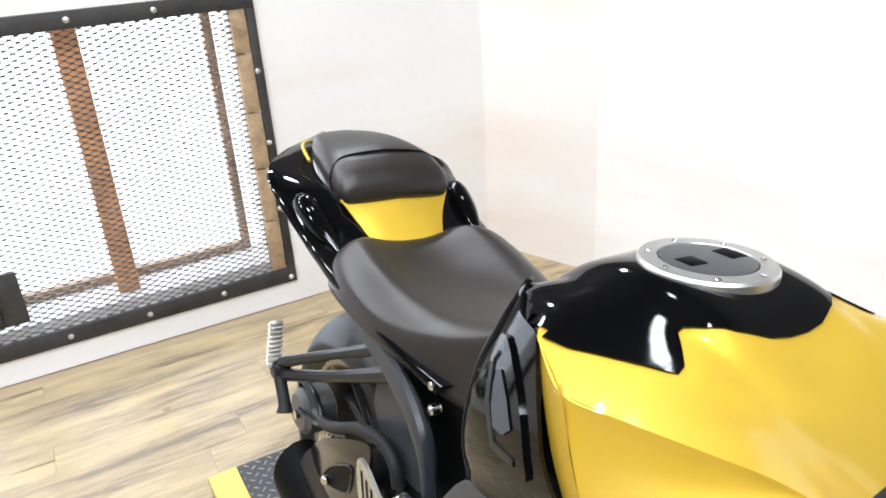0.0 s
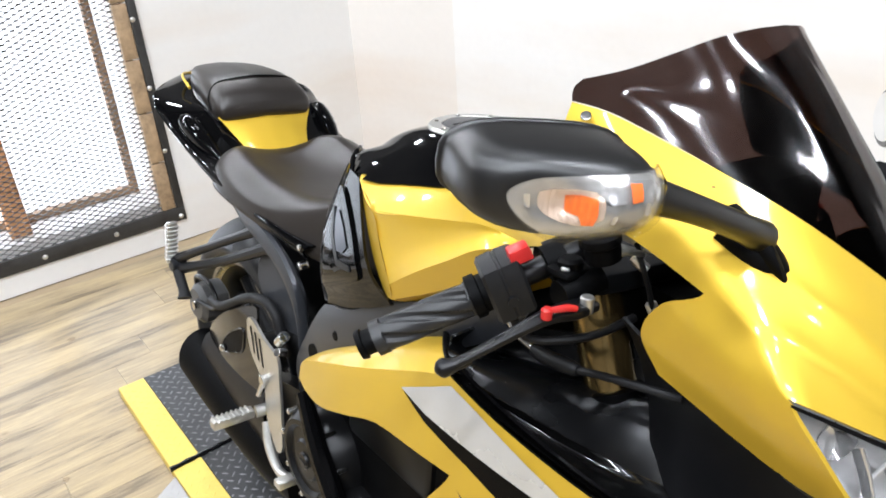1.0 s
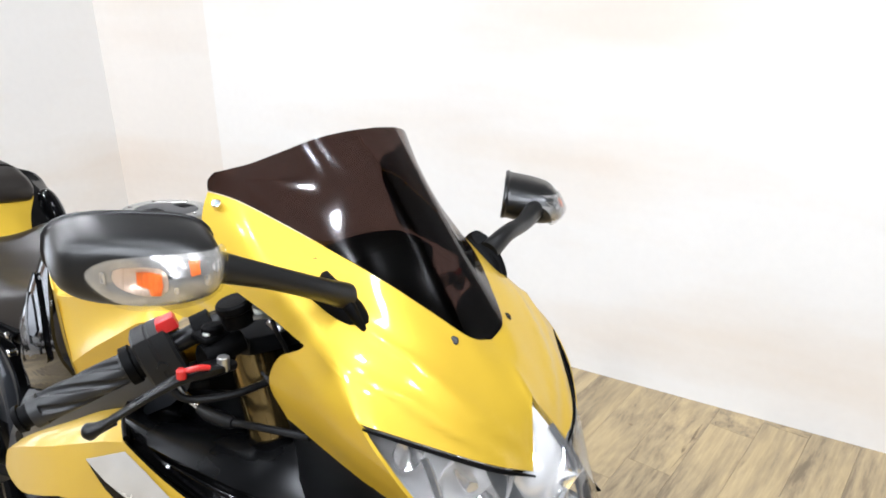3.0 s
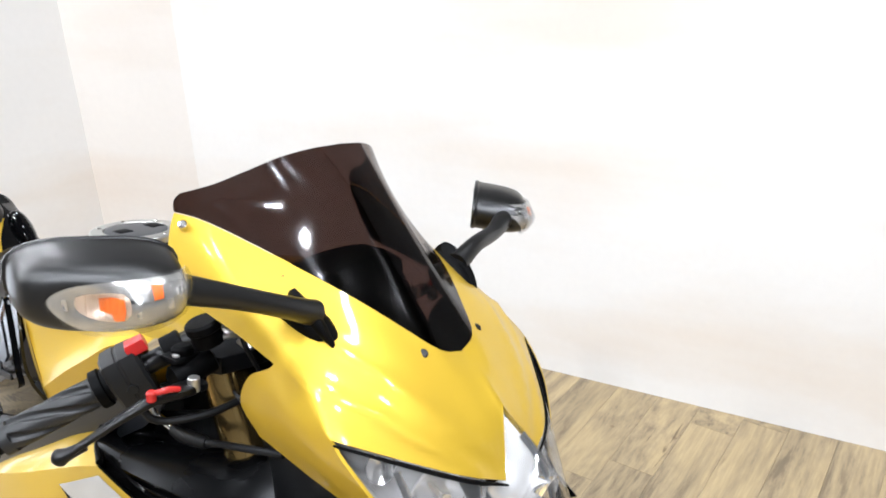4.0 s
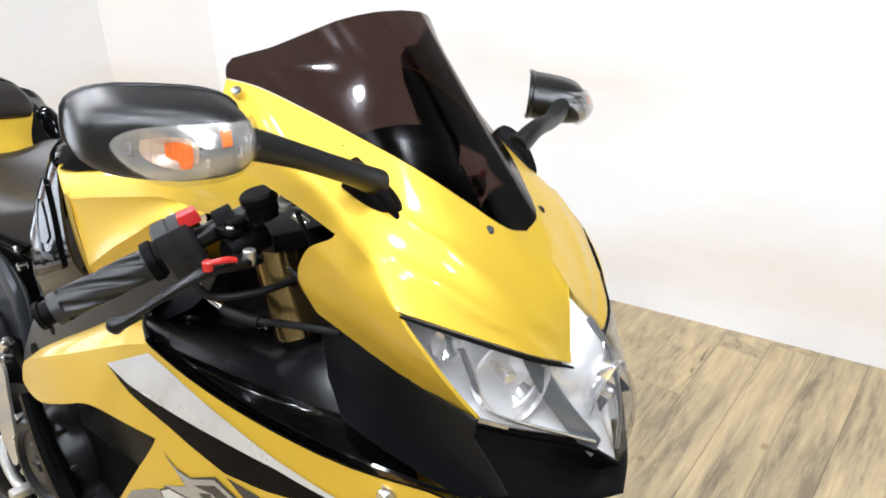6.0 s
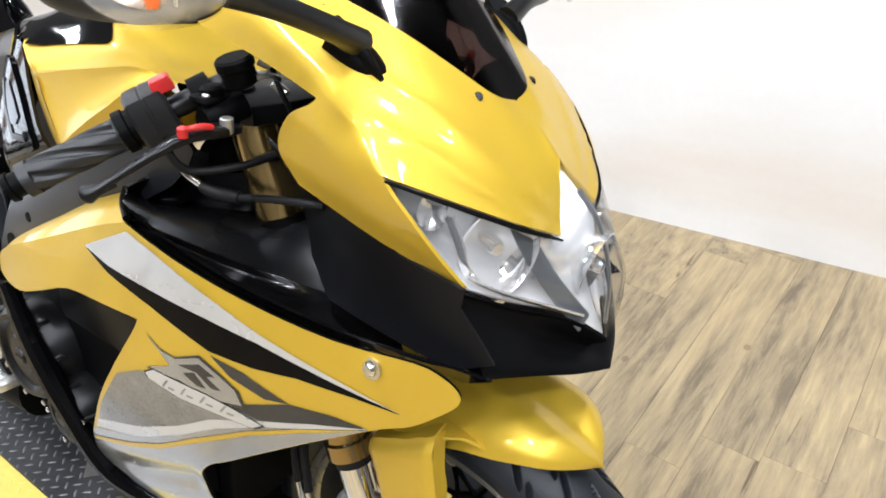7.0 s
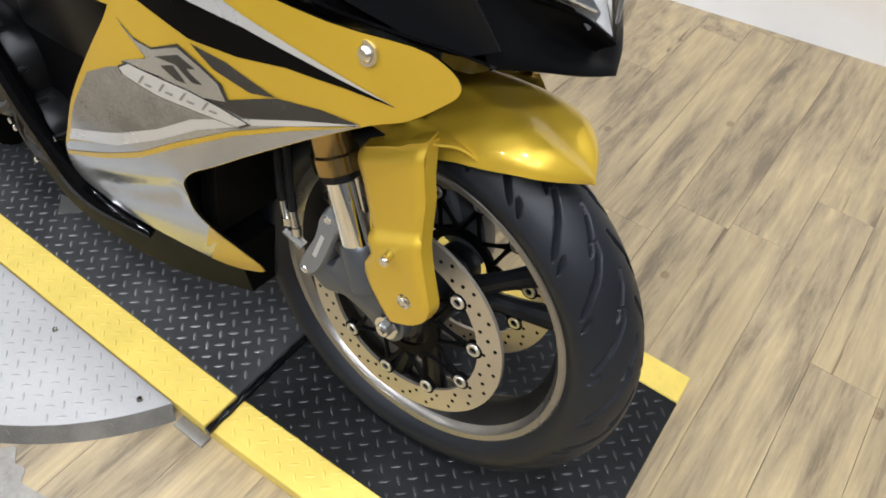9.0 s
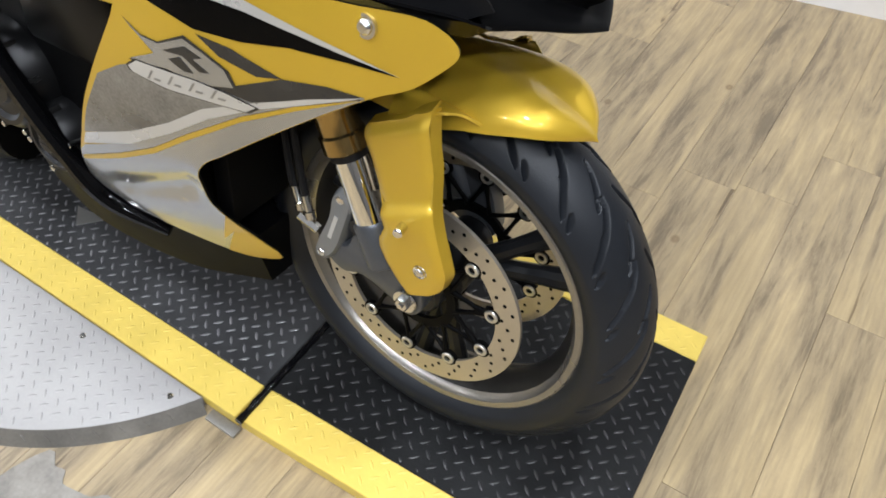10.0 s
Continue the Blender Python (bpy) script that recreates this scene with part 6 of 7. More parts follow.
        put("lever_slot", moved(tube([(-0.0045, 0, 0), (0.0045, 0, 0)], 0.0018, 8, 1), Matrix.Translation(p) @ q.to_track_quat("X", "Z").to_matrix().to_4x4()), FRAME, lv, "slot cut in the lever")
    put("lever_adjuster", merge(tube([(-0.172, -0.198, 0.905), (-0.175, -0.207, 0.907), (-0.181, -0.221, 0.906)], [0.0026, 0.0032, 0.0026], 10, 3), tube([(-0.182, -0.222, 0.899), (-0.182, -0.222, 0.907), (-0.182, -0.222, 0.909)], [0.0046, 0.0050, 0.003], 14, 1)), RED, bar, "red lever adjuster")
    put("lever_pivot", rod((-0.178, -0.178, 0.893), (-0.178, -0.178, 0.908), 0.0062, 12, bevel=0.001), ALLOY, bar, "bare metal lever pivot")
    put("brake_line", tube([(-0.238, -0.150, 0.806), (-0.205, -0.150, 0.812), (-0.175, -0.148, 0.820), (-0.140, -0.146, 0.828), (-0.10, -0.135, 0.832)], 0.0040, 10, 6), RUBBER, bar)
    put("line_sleeve", tube([(-0.258, -0.150, 0.808), (-0.240, -0.150, 0.807), (-0.212, -0.150, 0.811), (-0.200, -0.150, 0.813)], [0.0066, 0.0080, 0.0080, 0.0055], 12, 3), RUBBER, bar, "black hose sleeve")
    put("line_fitting", tube([(-0.300, -0.152, 0.838), (-0.292, -0.151, 0.822), (-0.278, -0.150, 0.812), (-0.256, -0.150, 0.808)], 0.0050, 12, 4), STEEL, bar, "bright bent hose pipe")
    for a, b, r in (((-0.190, -0.128, 0.950), (-0.180, -0.118, 0.944), 0.0055), ((-0.176, -0.112, 0.938), (-0.164, -0.104, 0.934), 0.0048), ((-0.182, -0.118, 0.928), (-0.170, -0.112, 0.918), 0.005), ((-0.168, -0.102, 0.884), (-0.160, -0.098, 0.868), 0.0055), ((-0.160, -0.108, 0.872), (-0.150, -0.102, 0.862), 0.0048)):
        put("clamp_bolt", rod(a, b, r, 10, bevel=0.001), ALLOY, bar, "bare metal clamp bolt")
    put("clamp_wire", tube([(-0.178, -0.122, 0.944), (-0.168, -0.122, 0.925), (-0.166, -0.110, 0.900), (-0.164, -0.102, 0.876)], 0.0026, 8, 5), RUBBER, bar, "thin black cable")
    return bar


for sg in (-1, 1):
    bar_set(sg)
rs = bare("fluid_reservoir", merge(turned([(0, 0.016), (0.020, 0.016), (0.0225, 0.013), (0.0225, 0.004), (0.020, 0.002), (0.020, -0.016), (0.012, -0.020), (0, -0.020)], (0, 0, 0), "z", 28), box((-0.030, -0.006, -0.010), (-0.018, 0.006, 0.004), 0.003)), MATTE, bike, label="black brake fluid reservoir")
rs.matrix_basis = pose(-0.191, -0.152, 0.944, 14, -8, 0) @ Matrix.Scale(0.8, 4)
bare("reservoir_bracket", merge(tube([(0.016, 0.010, -0.012), (0.024, 0.024, -0.016), (0.022, 0.036, -0.026)], 0.0035, 8, 4), box((-0.010, 0.016, -0.014), (0.024, 0.026, -0.010), 0.002)), ALLOY, rs, label="bare metal reservoir bracket")
# Added black block about the headstock: stands for the dark void behind the fork.
part("headstock", loft([[(x, -w, z0), (x, w, z0), (x, w, z1), (x, -w, z1)] for x, w, z0, z1 in ((-0.34, 0.085, 0.70, 0.80), (-0.30, 0.062, 0.68, 0.868), (-0.17, 0.058, 0.67, 0.868), (-0.12, 0.075, 0.68, 0.84), (-0.07, 0.10, 0.70, 0.80))], 1, 3), MATTE, bike, "black backing block that fills the dark gap between the fork tubes")
part("top_yoke", merge(plate([(-0.30, -0.13), (-0.25, -0.14), (-0.21, -0.13), (-0.20, -0.06), (-0.19, 0.0), (-0.20, 0.06), (-0.21, 0.13), (-0.25, 0.14), (-0.30, 0.13), (-0.31, 0.0)], 2, 0.875, 0.022, 2, 0.004)), FRAME, bike, "grey top yoke")
for sg in (-1, 1):
    part("fork_cap", turned([(0, 0.02), (0.012, 0.02), (0.014, 0.016), (0.022, 0.016), (0.025, 0.01), (0.025, -0.02)], (-0.272, sg * 0.103, 0.885), "z", 24), MATTE, bike, "black fork cap")
part("instrument_pod", loft([[(-0.165 + dx, w, z + dz) for w, z in ((-0.075, 0.94), (-0.085, 0.97), (-0.07, 1.0), (0.07, 1.0), (0.085, 0.97), (0.075, 0.94))] for dx, dz in ((0, 0), (0.03, 0.0), (0.045, -0.005))], 3, 1), MATTE, bike, "black instrument pod")
part("cockpit_lining", sheet([[R(-0.10, 0.0, 0.96), R(-0.10, 0.06, 0.96), R(-0.13, 0.10, 0.955)], [R(-0.06, 0.0, 0.86), R(-0.06, 0.08, 0.86), R(-0.10, 0.125, 0.87)], [R(-0.05, 0, 0.76), R(-0.06, 0.09, 0.76), R(-0.10, 0.125, 0.78)]], 4, 4, (-1, 0, 0)), MATTE, bike, "black lining behind the cowl", 0.003)

# fuel tank, drawn from its own middle line outwards; the whole leans a little further than the wheels
TANK_Y = -0.012
T_MID = [R(-0.700, 0.000, 0.8000), R(-0.672, 0.000, 0.8680), R(-0.635, 0.000, 0.9150), R(-0.580, 0.000, 0.9440), R(-0.515, 0.000, 0.9540), R(-0.455, 0.000, 0.9460), R(-0.415, 0.000, 0.9240), R(-0.360, 0.000, 0.9000), R(-0.290, 0.000, 0.8720)]
T_DOME = [R(-0.698, 0.035, 0.8000), R(-0.670, 0.045, 0.8660), R(-0.632, 0.052, 0.9130), R(-0.578, 0.056, 0.9420), R(-0.515, 0.058, 0.9520), R(-0.456, 0.058, 0.9450), R(-0.416, 0.055, 0.9250), R(-0.360, 0.052, 0.9030), R(-0.290, 0.048, 0.8760)]
T_CREASE = [R(-0.690, 0.060, 0.7980), R(-0.665, 0.070, 0.8580), R(-0.628, 0.078, 0.9052), R(-0.575, 0.083, 0.9303), R(-0.515, 0.085, 0.9370), R(-0.463, 0.084, 0.9343), R(-0.420, 0.081, 0.9230), R(-0.360, 0.078, 0.9060), R(-0.290, 0.072, 0.8820)]
T_SIDE = [R(-0.680, .085, .790), R(-0.660, .100, .848), R(-0.632, .112, .906), R(-0.575, .126, .915), R(-0.510, .130, .914), R(-0.436, .120, .917), R(-0.400, .118, .917), R(-0.345, .112, .912), R(-0.290, .104, .898)]
T_SHOULDER = [R(-0.664, .104, .775), R(-0.640, .120, .830), R(-0.604, .134, .888), R(-0.556, .151, .900), R(-0.492, .174, .886), R(-0.425, .173, .901), R(-0.360, .168, .916), R(-0.310, .164, .926), R(-0.265, .150, .918)]
T_HEEL = [R(-0.556, .151, .900), R(-0.492, .174, .886), R(-0.467, .180, .850), R(-0.443, .184, .815), R(-0.446, .178, .792)]
T_EDGE = [R(-0.560, .146, .898), R(-0.536, .156, .864), R(-0.510, .162, .822), R(-0.486, .166, .795), R(-0.470, .168, .782)]
T_LEDGE = [R(-0.443, .184, .815), R(-0.392, .184, .851), R(-0.345, .182, .881), R(-0.300, .178, .909), R(-0.255, .168, .918)]
T_FOOT = [R(-0.446, .178, .792), R(-0.392, .172, .821), R(-0.345, .168, .848), R(-0.300, .163, .874), R(-0.250, .150, .896)]
T_INNER = [R(-0.440, .120, .770), R(-0.39, .115, .79), R(-0.34, .110, .82), R(-0.29, .105, .85), R(-0.245, .10, .88)]
T_UP = [T_HEEL[1], *T_SHOULDER[5:]]


def facet():
    """The flank's hollow three-cornered face between the shoulder, the heel and the ledge."""
    top, low = crom(T_UP, 6), crom(T_LEDGE, 6)
    mids = [[p * (1 - k) + q * k + Vector((0, d * math.sin(math.pi * i / (len(top) - 1)) ** 0.5, 0)) for i, (p, q) in enumerate(zip(top, low))] for k, d in ((0.3, 0.005), (0.65, 0.006))]
    return sheet([top, *mids, low], 6, 4, (0, -1, 0), sampled=True)


def tank_shape(fore):
    """The whole skin, or the part ahead of the knee recess."""
    k = 3 if fore else 0
    return merge(sheet([r[k:] for r in (T_MID, T_DOME, T_CREASE)], 6, 5, (0, -0.2, 1)), sheet([r[k:] for r in (T_CREASE, T_SIDE)], 6, 5, (0, -0.3, 1)), sheet([r[k:] for r in (T_SIDE, T_SHOULDER)], 6, 5, (0, -0.4, 1)),
                 sheet([T_EDGE, T_HEEL], 6, 4, (0, -1, 0)), facet(), sheet([T_LEDGE, T_FOOT], 6, 4, (0, -1, 0)), sheet([T_FOOT, T_INNER], 6, 4, (0, 0, -1)))


def on_tank(bm):
    bmesh.ops.translate(bm, vec=(0, TANK_Y, 0), verts=bm.verts)
    return bm


tank_bm = tank_shape(True)
bmesh.ops.remove_doubles(tank_bm, verts=tank_bm.verts, dist=1e-5)
ttree = [BVHTree.FromBMesh(tank_shape(False))]
tank = bare("fuel_tank", on_tank(tank_bm), YELLOW, bike, label="yellow fuel tank with a black top", smooth=14)
bare("tank_rear", on_tank(merge(*[sheet([r[:4] for r in rr], 6, 5, (-0.5, -0.5, 0.5)) for rr in ((T_MID, T_DOME, T_CREASE), (T_CREASE, T_SIDE), (T_SIDE, T_SHOULDER))])), BLACK, tank, label="gloss black rear of the tank", smooth=40)
cover = [(-0.652, 0.098), (-0.632, 0.113), (-0.596, 0.136), (-0.556, 0.152), (-0.520, 0.146), (-0.480, 0.134), (-0.445, 0.122), (-0.434, 0.117), (-0.436, 0.109), (-0.448, 0.100), (-0.463, 0.090), (-0.464, 0.084), (-0.452, 0.074), (-0.438, 0.056), (-0.427, 0.030), (-0.424, 0.010)]
bmc = laid(cover + [(x, -y) for x, y in cover[::-1]], ttree, "z", 0.0022, 0.008)
bare("tank_cover", on_tank(bmc), BLACK, tank, label="gloss black tank top", thick=0.002, smooth=16)
nz_ = Vector((-0.03, 0, 0.99)).normalized()
cap_m = Matrix.Translation((-0.521, TANK_Y, 0.9500)) @ nz_.to_track_quat("Z", "Y").to_matrix().to_4x4()
cap = bare("fuel_cap", moved(turned([(0.060, -0.012), (0.060, 0.005), (0.058, 0.0075), (0.043, 0.008), (0.042, 0.006), (0.042, 0.0)], (0, 0, 0), "z", 64), cap_m), ALLOY, tank, label="silver ring of the fuel cap")
bare("cap_lid", moved(turned([(0, 0.008), (0.032, 0.0085), (0.041, 0.0075), (0.0418, 0.002)], (0, 0, 0), "z", 48), cap_m), material("cap_grey", (0.10, 0.10, 0.105), 0.35, 0.6), cap, label="dark grey cap lid")
bare("key_flap", moved(box((0.010, -0.010, 0.0070), (0.030, 0.010, 0.0092), 0.001), cap_m), MATTE, cap)
bare("cap_hinge", moved(box((-0.036, -0.012, 0.0070), (-0.018, 0.012, 0.0090), 0.001), cap_m), MATTE, cap)
for k in range(7):
    a = 2 * math.pi * k / 7
    bare("cap_bolt", moved(turned([(0, 0.0090), (0.0026, 0.0090), (0.0032, 0.008)], (0.050 * math.cos(a), 0.050 * math.sin(a), 0), "z", 10), cap_m), STEEL, cap)

# seats and tail
def saddle(sections, n=4, m=6):
    """The rider seat: a dished top with full flanks, from (x, half width, middle, edge, bottom)."""
    rings = []
    for x, w, zc, ze, zb in sections:
        half = [(0, zc), (w * 0.42, zc + (ze - zc) * 0.45), (w * 0.68, ze), (w * 0.84, ze - 0.004), (w * 0.95, ze - 0.017), (w, ze - (ze - zb) * 0.55), (w * 1.0, zb), (w * 0.5, zb - 0.004)]
        rings.append([(x, -a, b) for a, b in half] + [(x, a, b) for a, b in half[:0:-1]])
    return part("rider_seat", loft(rings, n, m), VINYL, bike, "black vinyl rider seat", smooth=60)


saddle([(-1.092, 0.105, 0.778, 0.790, 0.765), (-1.082, 0.130, 0.784, 0.800, 0.752), (-1.055, 0.152, 0.782, 0.802, 0.740), (-1.0, 0.158, 0.772, 0.792, 0.734), (-0.92, 0.152, 0.766, 0.778, 0.724), (-0.85, 0.136, 0.772, 0.776, 0.710), (-0.78, 0.112, 0.792, 0.790, 0.695), (-0.71, 0.084, 0.832, 0.822, 0.690), (-0.665, 0.064, 0.864, 0.850, 0.70)])
def cushion(sections, n=4, m=6):
    """The pillion pad: a plump slab from (x, half width, top, bottom)."""
    rings = []
    for x, w, zt, zb in sections:
        h = zt - zb
        half = [(0, zt), (w * 0.55, zt - 0.0005), (w * 0.82, zt - h * 0.07), (w * 0.95, zt - h * 0.25), (w, zt - h * 0.52), (w * 0.965, zt - h * 0.82), (w * 0.86, zb), (w * 0.4, zb)]
        rings.append([(x, -a, b) for a, b in half] + [(x, a, b) for a, b in half[:0:-1]])
    return part("pillion_seat", loft(rings, n, m), VINYL, bike, "black vinyl pillion pad", smooth=60)


ps = cushion([(-1.388, 0.040, 0.884, 0.868), (-1.38, 0.058, 0.893, 0.858), (-1.355, 0.073, 0.901, 0.850), (-1.30, 0.089, 0.907, 0.842), (-1.24, 0.100, 0.906, 0.836), (-1.195, 0.106, 0.900, 0.830), (-1.165, 0.107, 0.890, 0.828), (-1.148, 0.104, 0.880, 0.830), (-1.138, 0.096, 0.866, 0.838), (-1.135, 0.075, 0.858, 0.846)])
part("seat_seam", tube([(-1.17, -0.107, 0.848), (-1.182, -0.106, 0.870), (-1.190, -0.088, 0.893), (-1.192, -0.05, 0.9005), (-1.193, 0, 0.9010), (-1.192, 0.05, 0.9005), (-1.190, 0.088, 0.893), (-1.182, 0.106, 0.870), (-1.17, 0.107, 0.848)], 0.0022, 6, 4), MATTE, ps, "stitched seam")
part("tail_plate", sheet([[R(-1.145, 0, 0.838), R(-1.146, 0.06, 0.838), R(-1.148, 0.103, 0.840)], [R(-1.118, 0, 0.808), R(-1.118, 0.05, 0.808), R(-1.125, 0.082, 0.808)], [R(-1.085, 0, 0.780), R(-1.085, 0.045, 0.780), R(-1.092, 0.066, 0.780)]], 5, 5, (1, 0, 0.6)), YELLOW, bike, "yellow plate between the seats", 0.003)
part("tail_trim", tube([R(-1.27, 0.108, 0.872), R(-1.32, 0.102, 0.885), R(-1.37, 0.075, 0.882), R(-1.395, 0.04, 0.875)], 0.003, 8, 5), YELLOW, bike, "yellow tail trim edge")
T0 = [R(-1.44, 0.0, 0.88), R(-1.37, 0.06, 0.875), R(-1.28, 0.095, 0.855), R(-1.18, 0.098, 0.838), R(-1.09, 0.064, 0.781), R(-0.98, 0.12, 0.752), R(-0.86, 0.125, 0.73), R(-0.77, 0.11, 0.72)]
T1 = [R(-1.47, 0.0, 0.875), R(-1.41, 0.08, 0.868), R(-1.315, 0.135, 0.860), R(-1.22, 0.148, 0.838), R(-1.12, 0.138, 0.790), R(-0.99, 0.152, 0.758), R(-0.86, 0.142, 0.735), R(-0.77, 0.125, 0.722)]
T2 = [R(-1.48, 0.0, 0.865), R(-1.42, 0.09, 0.858), R(-1.300, 0.170, 0.853), R(-1.235, 0.176, 0.822), R(-1.13, 0.164, 0.778), R(-1.0, 0.160, 0.748), R(-0.87, 0.148, 0.727), R(-0.775, 0.132, 0.712)]
T3 = [R(-1.47, 0.0, 0.845), R(-1.42, 0.07, 0.835), R(-1.30, 0.130, 0.815), R(-1.22, 0.140, 0.785), R(-1.12, 0.140, 0.745), R(-1.0, 0.140, 0.722), R(-0.88, 0.130, 0.705), R(-0.78, 0.122, 0.695)]
part("tail_cowl", sheet([T0, T1, T2, T3], 5, 4, (0, -0.8, 0.3)), BLACK, bike, "gloss black tail cowl", 0.003, smooth=40)
for sg in (1, -1):
    sco = tube([(-1.215, -sg * 0.148, 0.828), (-1.19, -sg * 0.146, 0.824), (-1.14, -sg * 0.138, 0.802), (-1.08, -sg * 0.128, 0.776)], [0.006, 0.017, 0.018, 0.005], 16, 6)
    part("tail_scoop", sco, BLACK, bike, "gloss black scoop on the tail cowl")
part("tail_underside", box((-1.38, -0.06, 0.69), (-1.0, 0.06, 0.75), 0.02), MATTE, bike, "black tail underside")

# frame, side covers
SPAR = material("satin_frame_paint", (0.034, 0.036, 0.041), 0.34, 0.35, spec=0.5, vary=0.2, bump=0.1, bump_scale=500)
wfr = poly([(-0.60, 0.70, 0.175), (-0.38, 0.80, 0.178), (-0.30, 0.83, 0.165), (-0.70, 0.62, 0.165), (-0.72, 0.52, 0.155), (-0.45, 0.72, 0.18)])
for sg in (1, -1):
    b = side_panel([(-0.653, 0.684), (-0.60, 0.704), (-0.548, 0.726), (-0.475, 0.770), (-0.42, 0.792), (-0.30, 0.845), (-0.27, 0.84), (-0.31, 0.79), (-0.40, 0.735), (-0.472, 0.701), (-0.547, 0.662), (-0.613, 0.625), (-0.668, 0.577), (-0.717, 0.523), (-0.735, 0.459), (-0.755, 0.440), (-0.768, 0.485), (-0.750, 0.545), (-0.712, 0.600), (-0.684, 0.644)], wfr, 0.012, 2)
    fr = part("frame_spar", b if sg > 0 else flip(b), SPAR, bike, "dark grey alloy frame spar", 0.006)
    part("spar_plug", rod((-0.595, -sg * 0.166, 0.665), (-0.595, -sg * 0.182, 0.665), 0.008, 16, bevel=0.002), MATTE, fr)
    part("spar_hole", rod((-0.668, -sg * 0.160, 0.600), (-0.668, -sg * 0.1745, 0.600), 0.014, 20), MATTE, fr, "dark frame opening")
BLUE = material("blue_grey_reflection", (0.05, 0.055, 0.07), 0.3, 0.3, vary=0.4, fine=400)
wsc = poly([(-0.632, 0.914, 0.118), (-0.556, 0.895, 0.150), (-0.505, 0.81, 0.166), (-0.60, 0.72, 0.168), (-0.69, 0.76, 0.140), (-0.66, 0.68, 0.155), (-0.45, 0.775, 0.182), (-0.62, 0.82, 0.148)])
wsc_flat = wsc


def wsc(x, z):
    """The cover's width, rounded over towards its rear edge and its foot."""
    back = float(np.interp(z, [0.69, 0.72, 0.77, 0.815, 0.86, 0.917], [-0.666, -0.684, -0.688, -0.677, -0.656, -0.634]))
    u = 1 - min(1.0, max(0.0, (x - back) / 0.05))
    v = 1 - min(1.0, max(0.0, (z - 0.70 - 0.45 * (x + 0.66)) / 0.05))
    return wsc_flat(x, z) + 0.006 - 0.024 * u * u - 0.010 * v * v


for sg in (1, -1):
    b = side_panel([(-0.634, 0.917), (-0.645, 0.890), (-0.655, 0.860), (-0.676, 0.815), (-0.687, 0.77), (-0.682, 0.715), (-0.666, 0.690), (-0.62, 0.706), (-0.56, 0.728), (-0.50, 0.756), (-0.45, 0.782), (-0.468, 0.785), (-0.484, 0.797), (-0.508, 0.824), (-0.534, 0.866), (-0.557, 0.902), (-0.592, 0.902)], wsc, 0.010)
    bmesh.ops.translate(b, vec=(0, TANK_Y, 0), verts=b.verts)
    sc = bare("tank_side_cover", b if sg > 0 else flip(b), BLACK, bike, label="gloss black side cover behind the tank", thick=0.004)
    trs = [BVHTree.FromBMesh(side_panel([(-0.75, 0.95), (-0.40, 0.95), (-0.40, 0.68), (-0.75, 0.68)], wsc, 0.010))]
    lay = lambda o, lift, sm: on_tank(laid(o, trs, "y", lift, 0.006, sm))
    o = lay([(-0.598, 0.878), (-0.622, 0.858), (-0.640, 0.822), (-0.634, 0.790), (-0.598, 0.772), (-0.545, 0.776), (-0.516, 0.790), (-0.524, 0.812), (-0.552, 0.848)], 0.004, 3)
    em = bare("gloss_insert", o if sg > 0 else flip(o), BLACK, sc, label="gloss black insert", thick=0.005)
    # A blue-grey reflection on the gloss insert, painted as a patch.
    o = lay([(-0.588, 0.852), (-0.596, 0.835), (-0.578, 0.802), (-0.548, 0.818)], 0.0056, 2)
    bare("mesh_patch", o if sg > 0 else flip(o), BLUE, em, label="blue-grey reflection painted on the insert")
    o = lay([(-0.612, 0.846), (-0.606, 0.850), (-0.596, 0.818), (-0.572, 0.792), (-0.536, 0.798), (-0.534, 0.792), (-0.575, 0.784), (-0.604, 0.812)], 0.0056, 0)
    bare("insert_rib", o if sg > 0 else flip(o), FRAME, em, label="grey rib in the insert", thick=0.002)
    tr_ = tube([R(-0.636, 0.116, 0.912), R(-0.652, 0.128, 0.862), R(-0.668, 0.140, 0.806), R(-0.664, 0.154, 0.740), R(-0.640, 0.164, 0.700)], [0.002, 0.005, 0.006, 0.006, 0.003], 10, 5)
    bare("cover_rib", tr_ if sg > 0 else flip(tr_), SATIN, sc, label="raised rib along the cover's rear edge")
# rear sub-frame bar below the seat
part("seat_rail", loft([[R(x, w + dw, z + dz) for dw, dz in ((0.006, 0.016), (0.008, -0.012), (-0.008, -0.018), (-0.008, 0.014))] for x, w, z in ((-1.06, 0.128, 0.742), (-0.96, 0.138, 0.714), (-0.87, 0.143, 0.698), (-0.80, 0.146, 0.672), (-0.757, 0.148, 0.628), (-0.742, 0.149, 0.56), (-0.74, 0.149, 0.49))], 2, 5), SPAR, bike, "dark grey seat rail")
part("rail_bolt", merge(rod(R(-0.785, 0.120, 0.716), R(-0.785, 0.136, 0.716), 0.006, 12, bevel=0.002), rod(R(-0.775, 0.125, 0.690), R(-0.775, 0.14, 0.690), 0.007, 12, bevel=0.002)), STEEL, bike, "bright rail bolts")

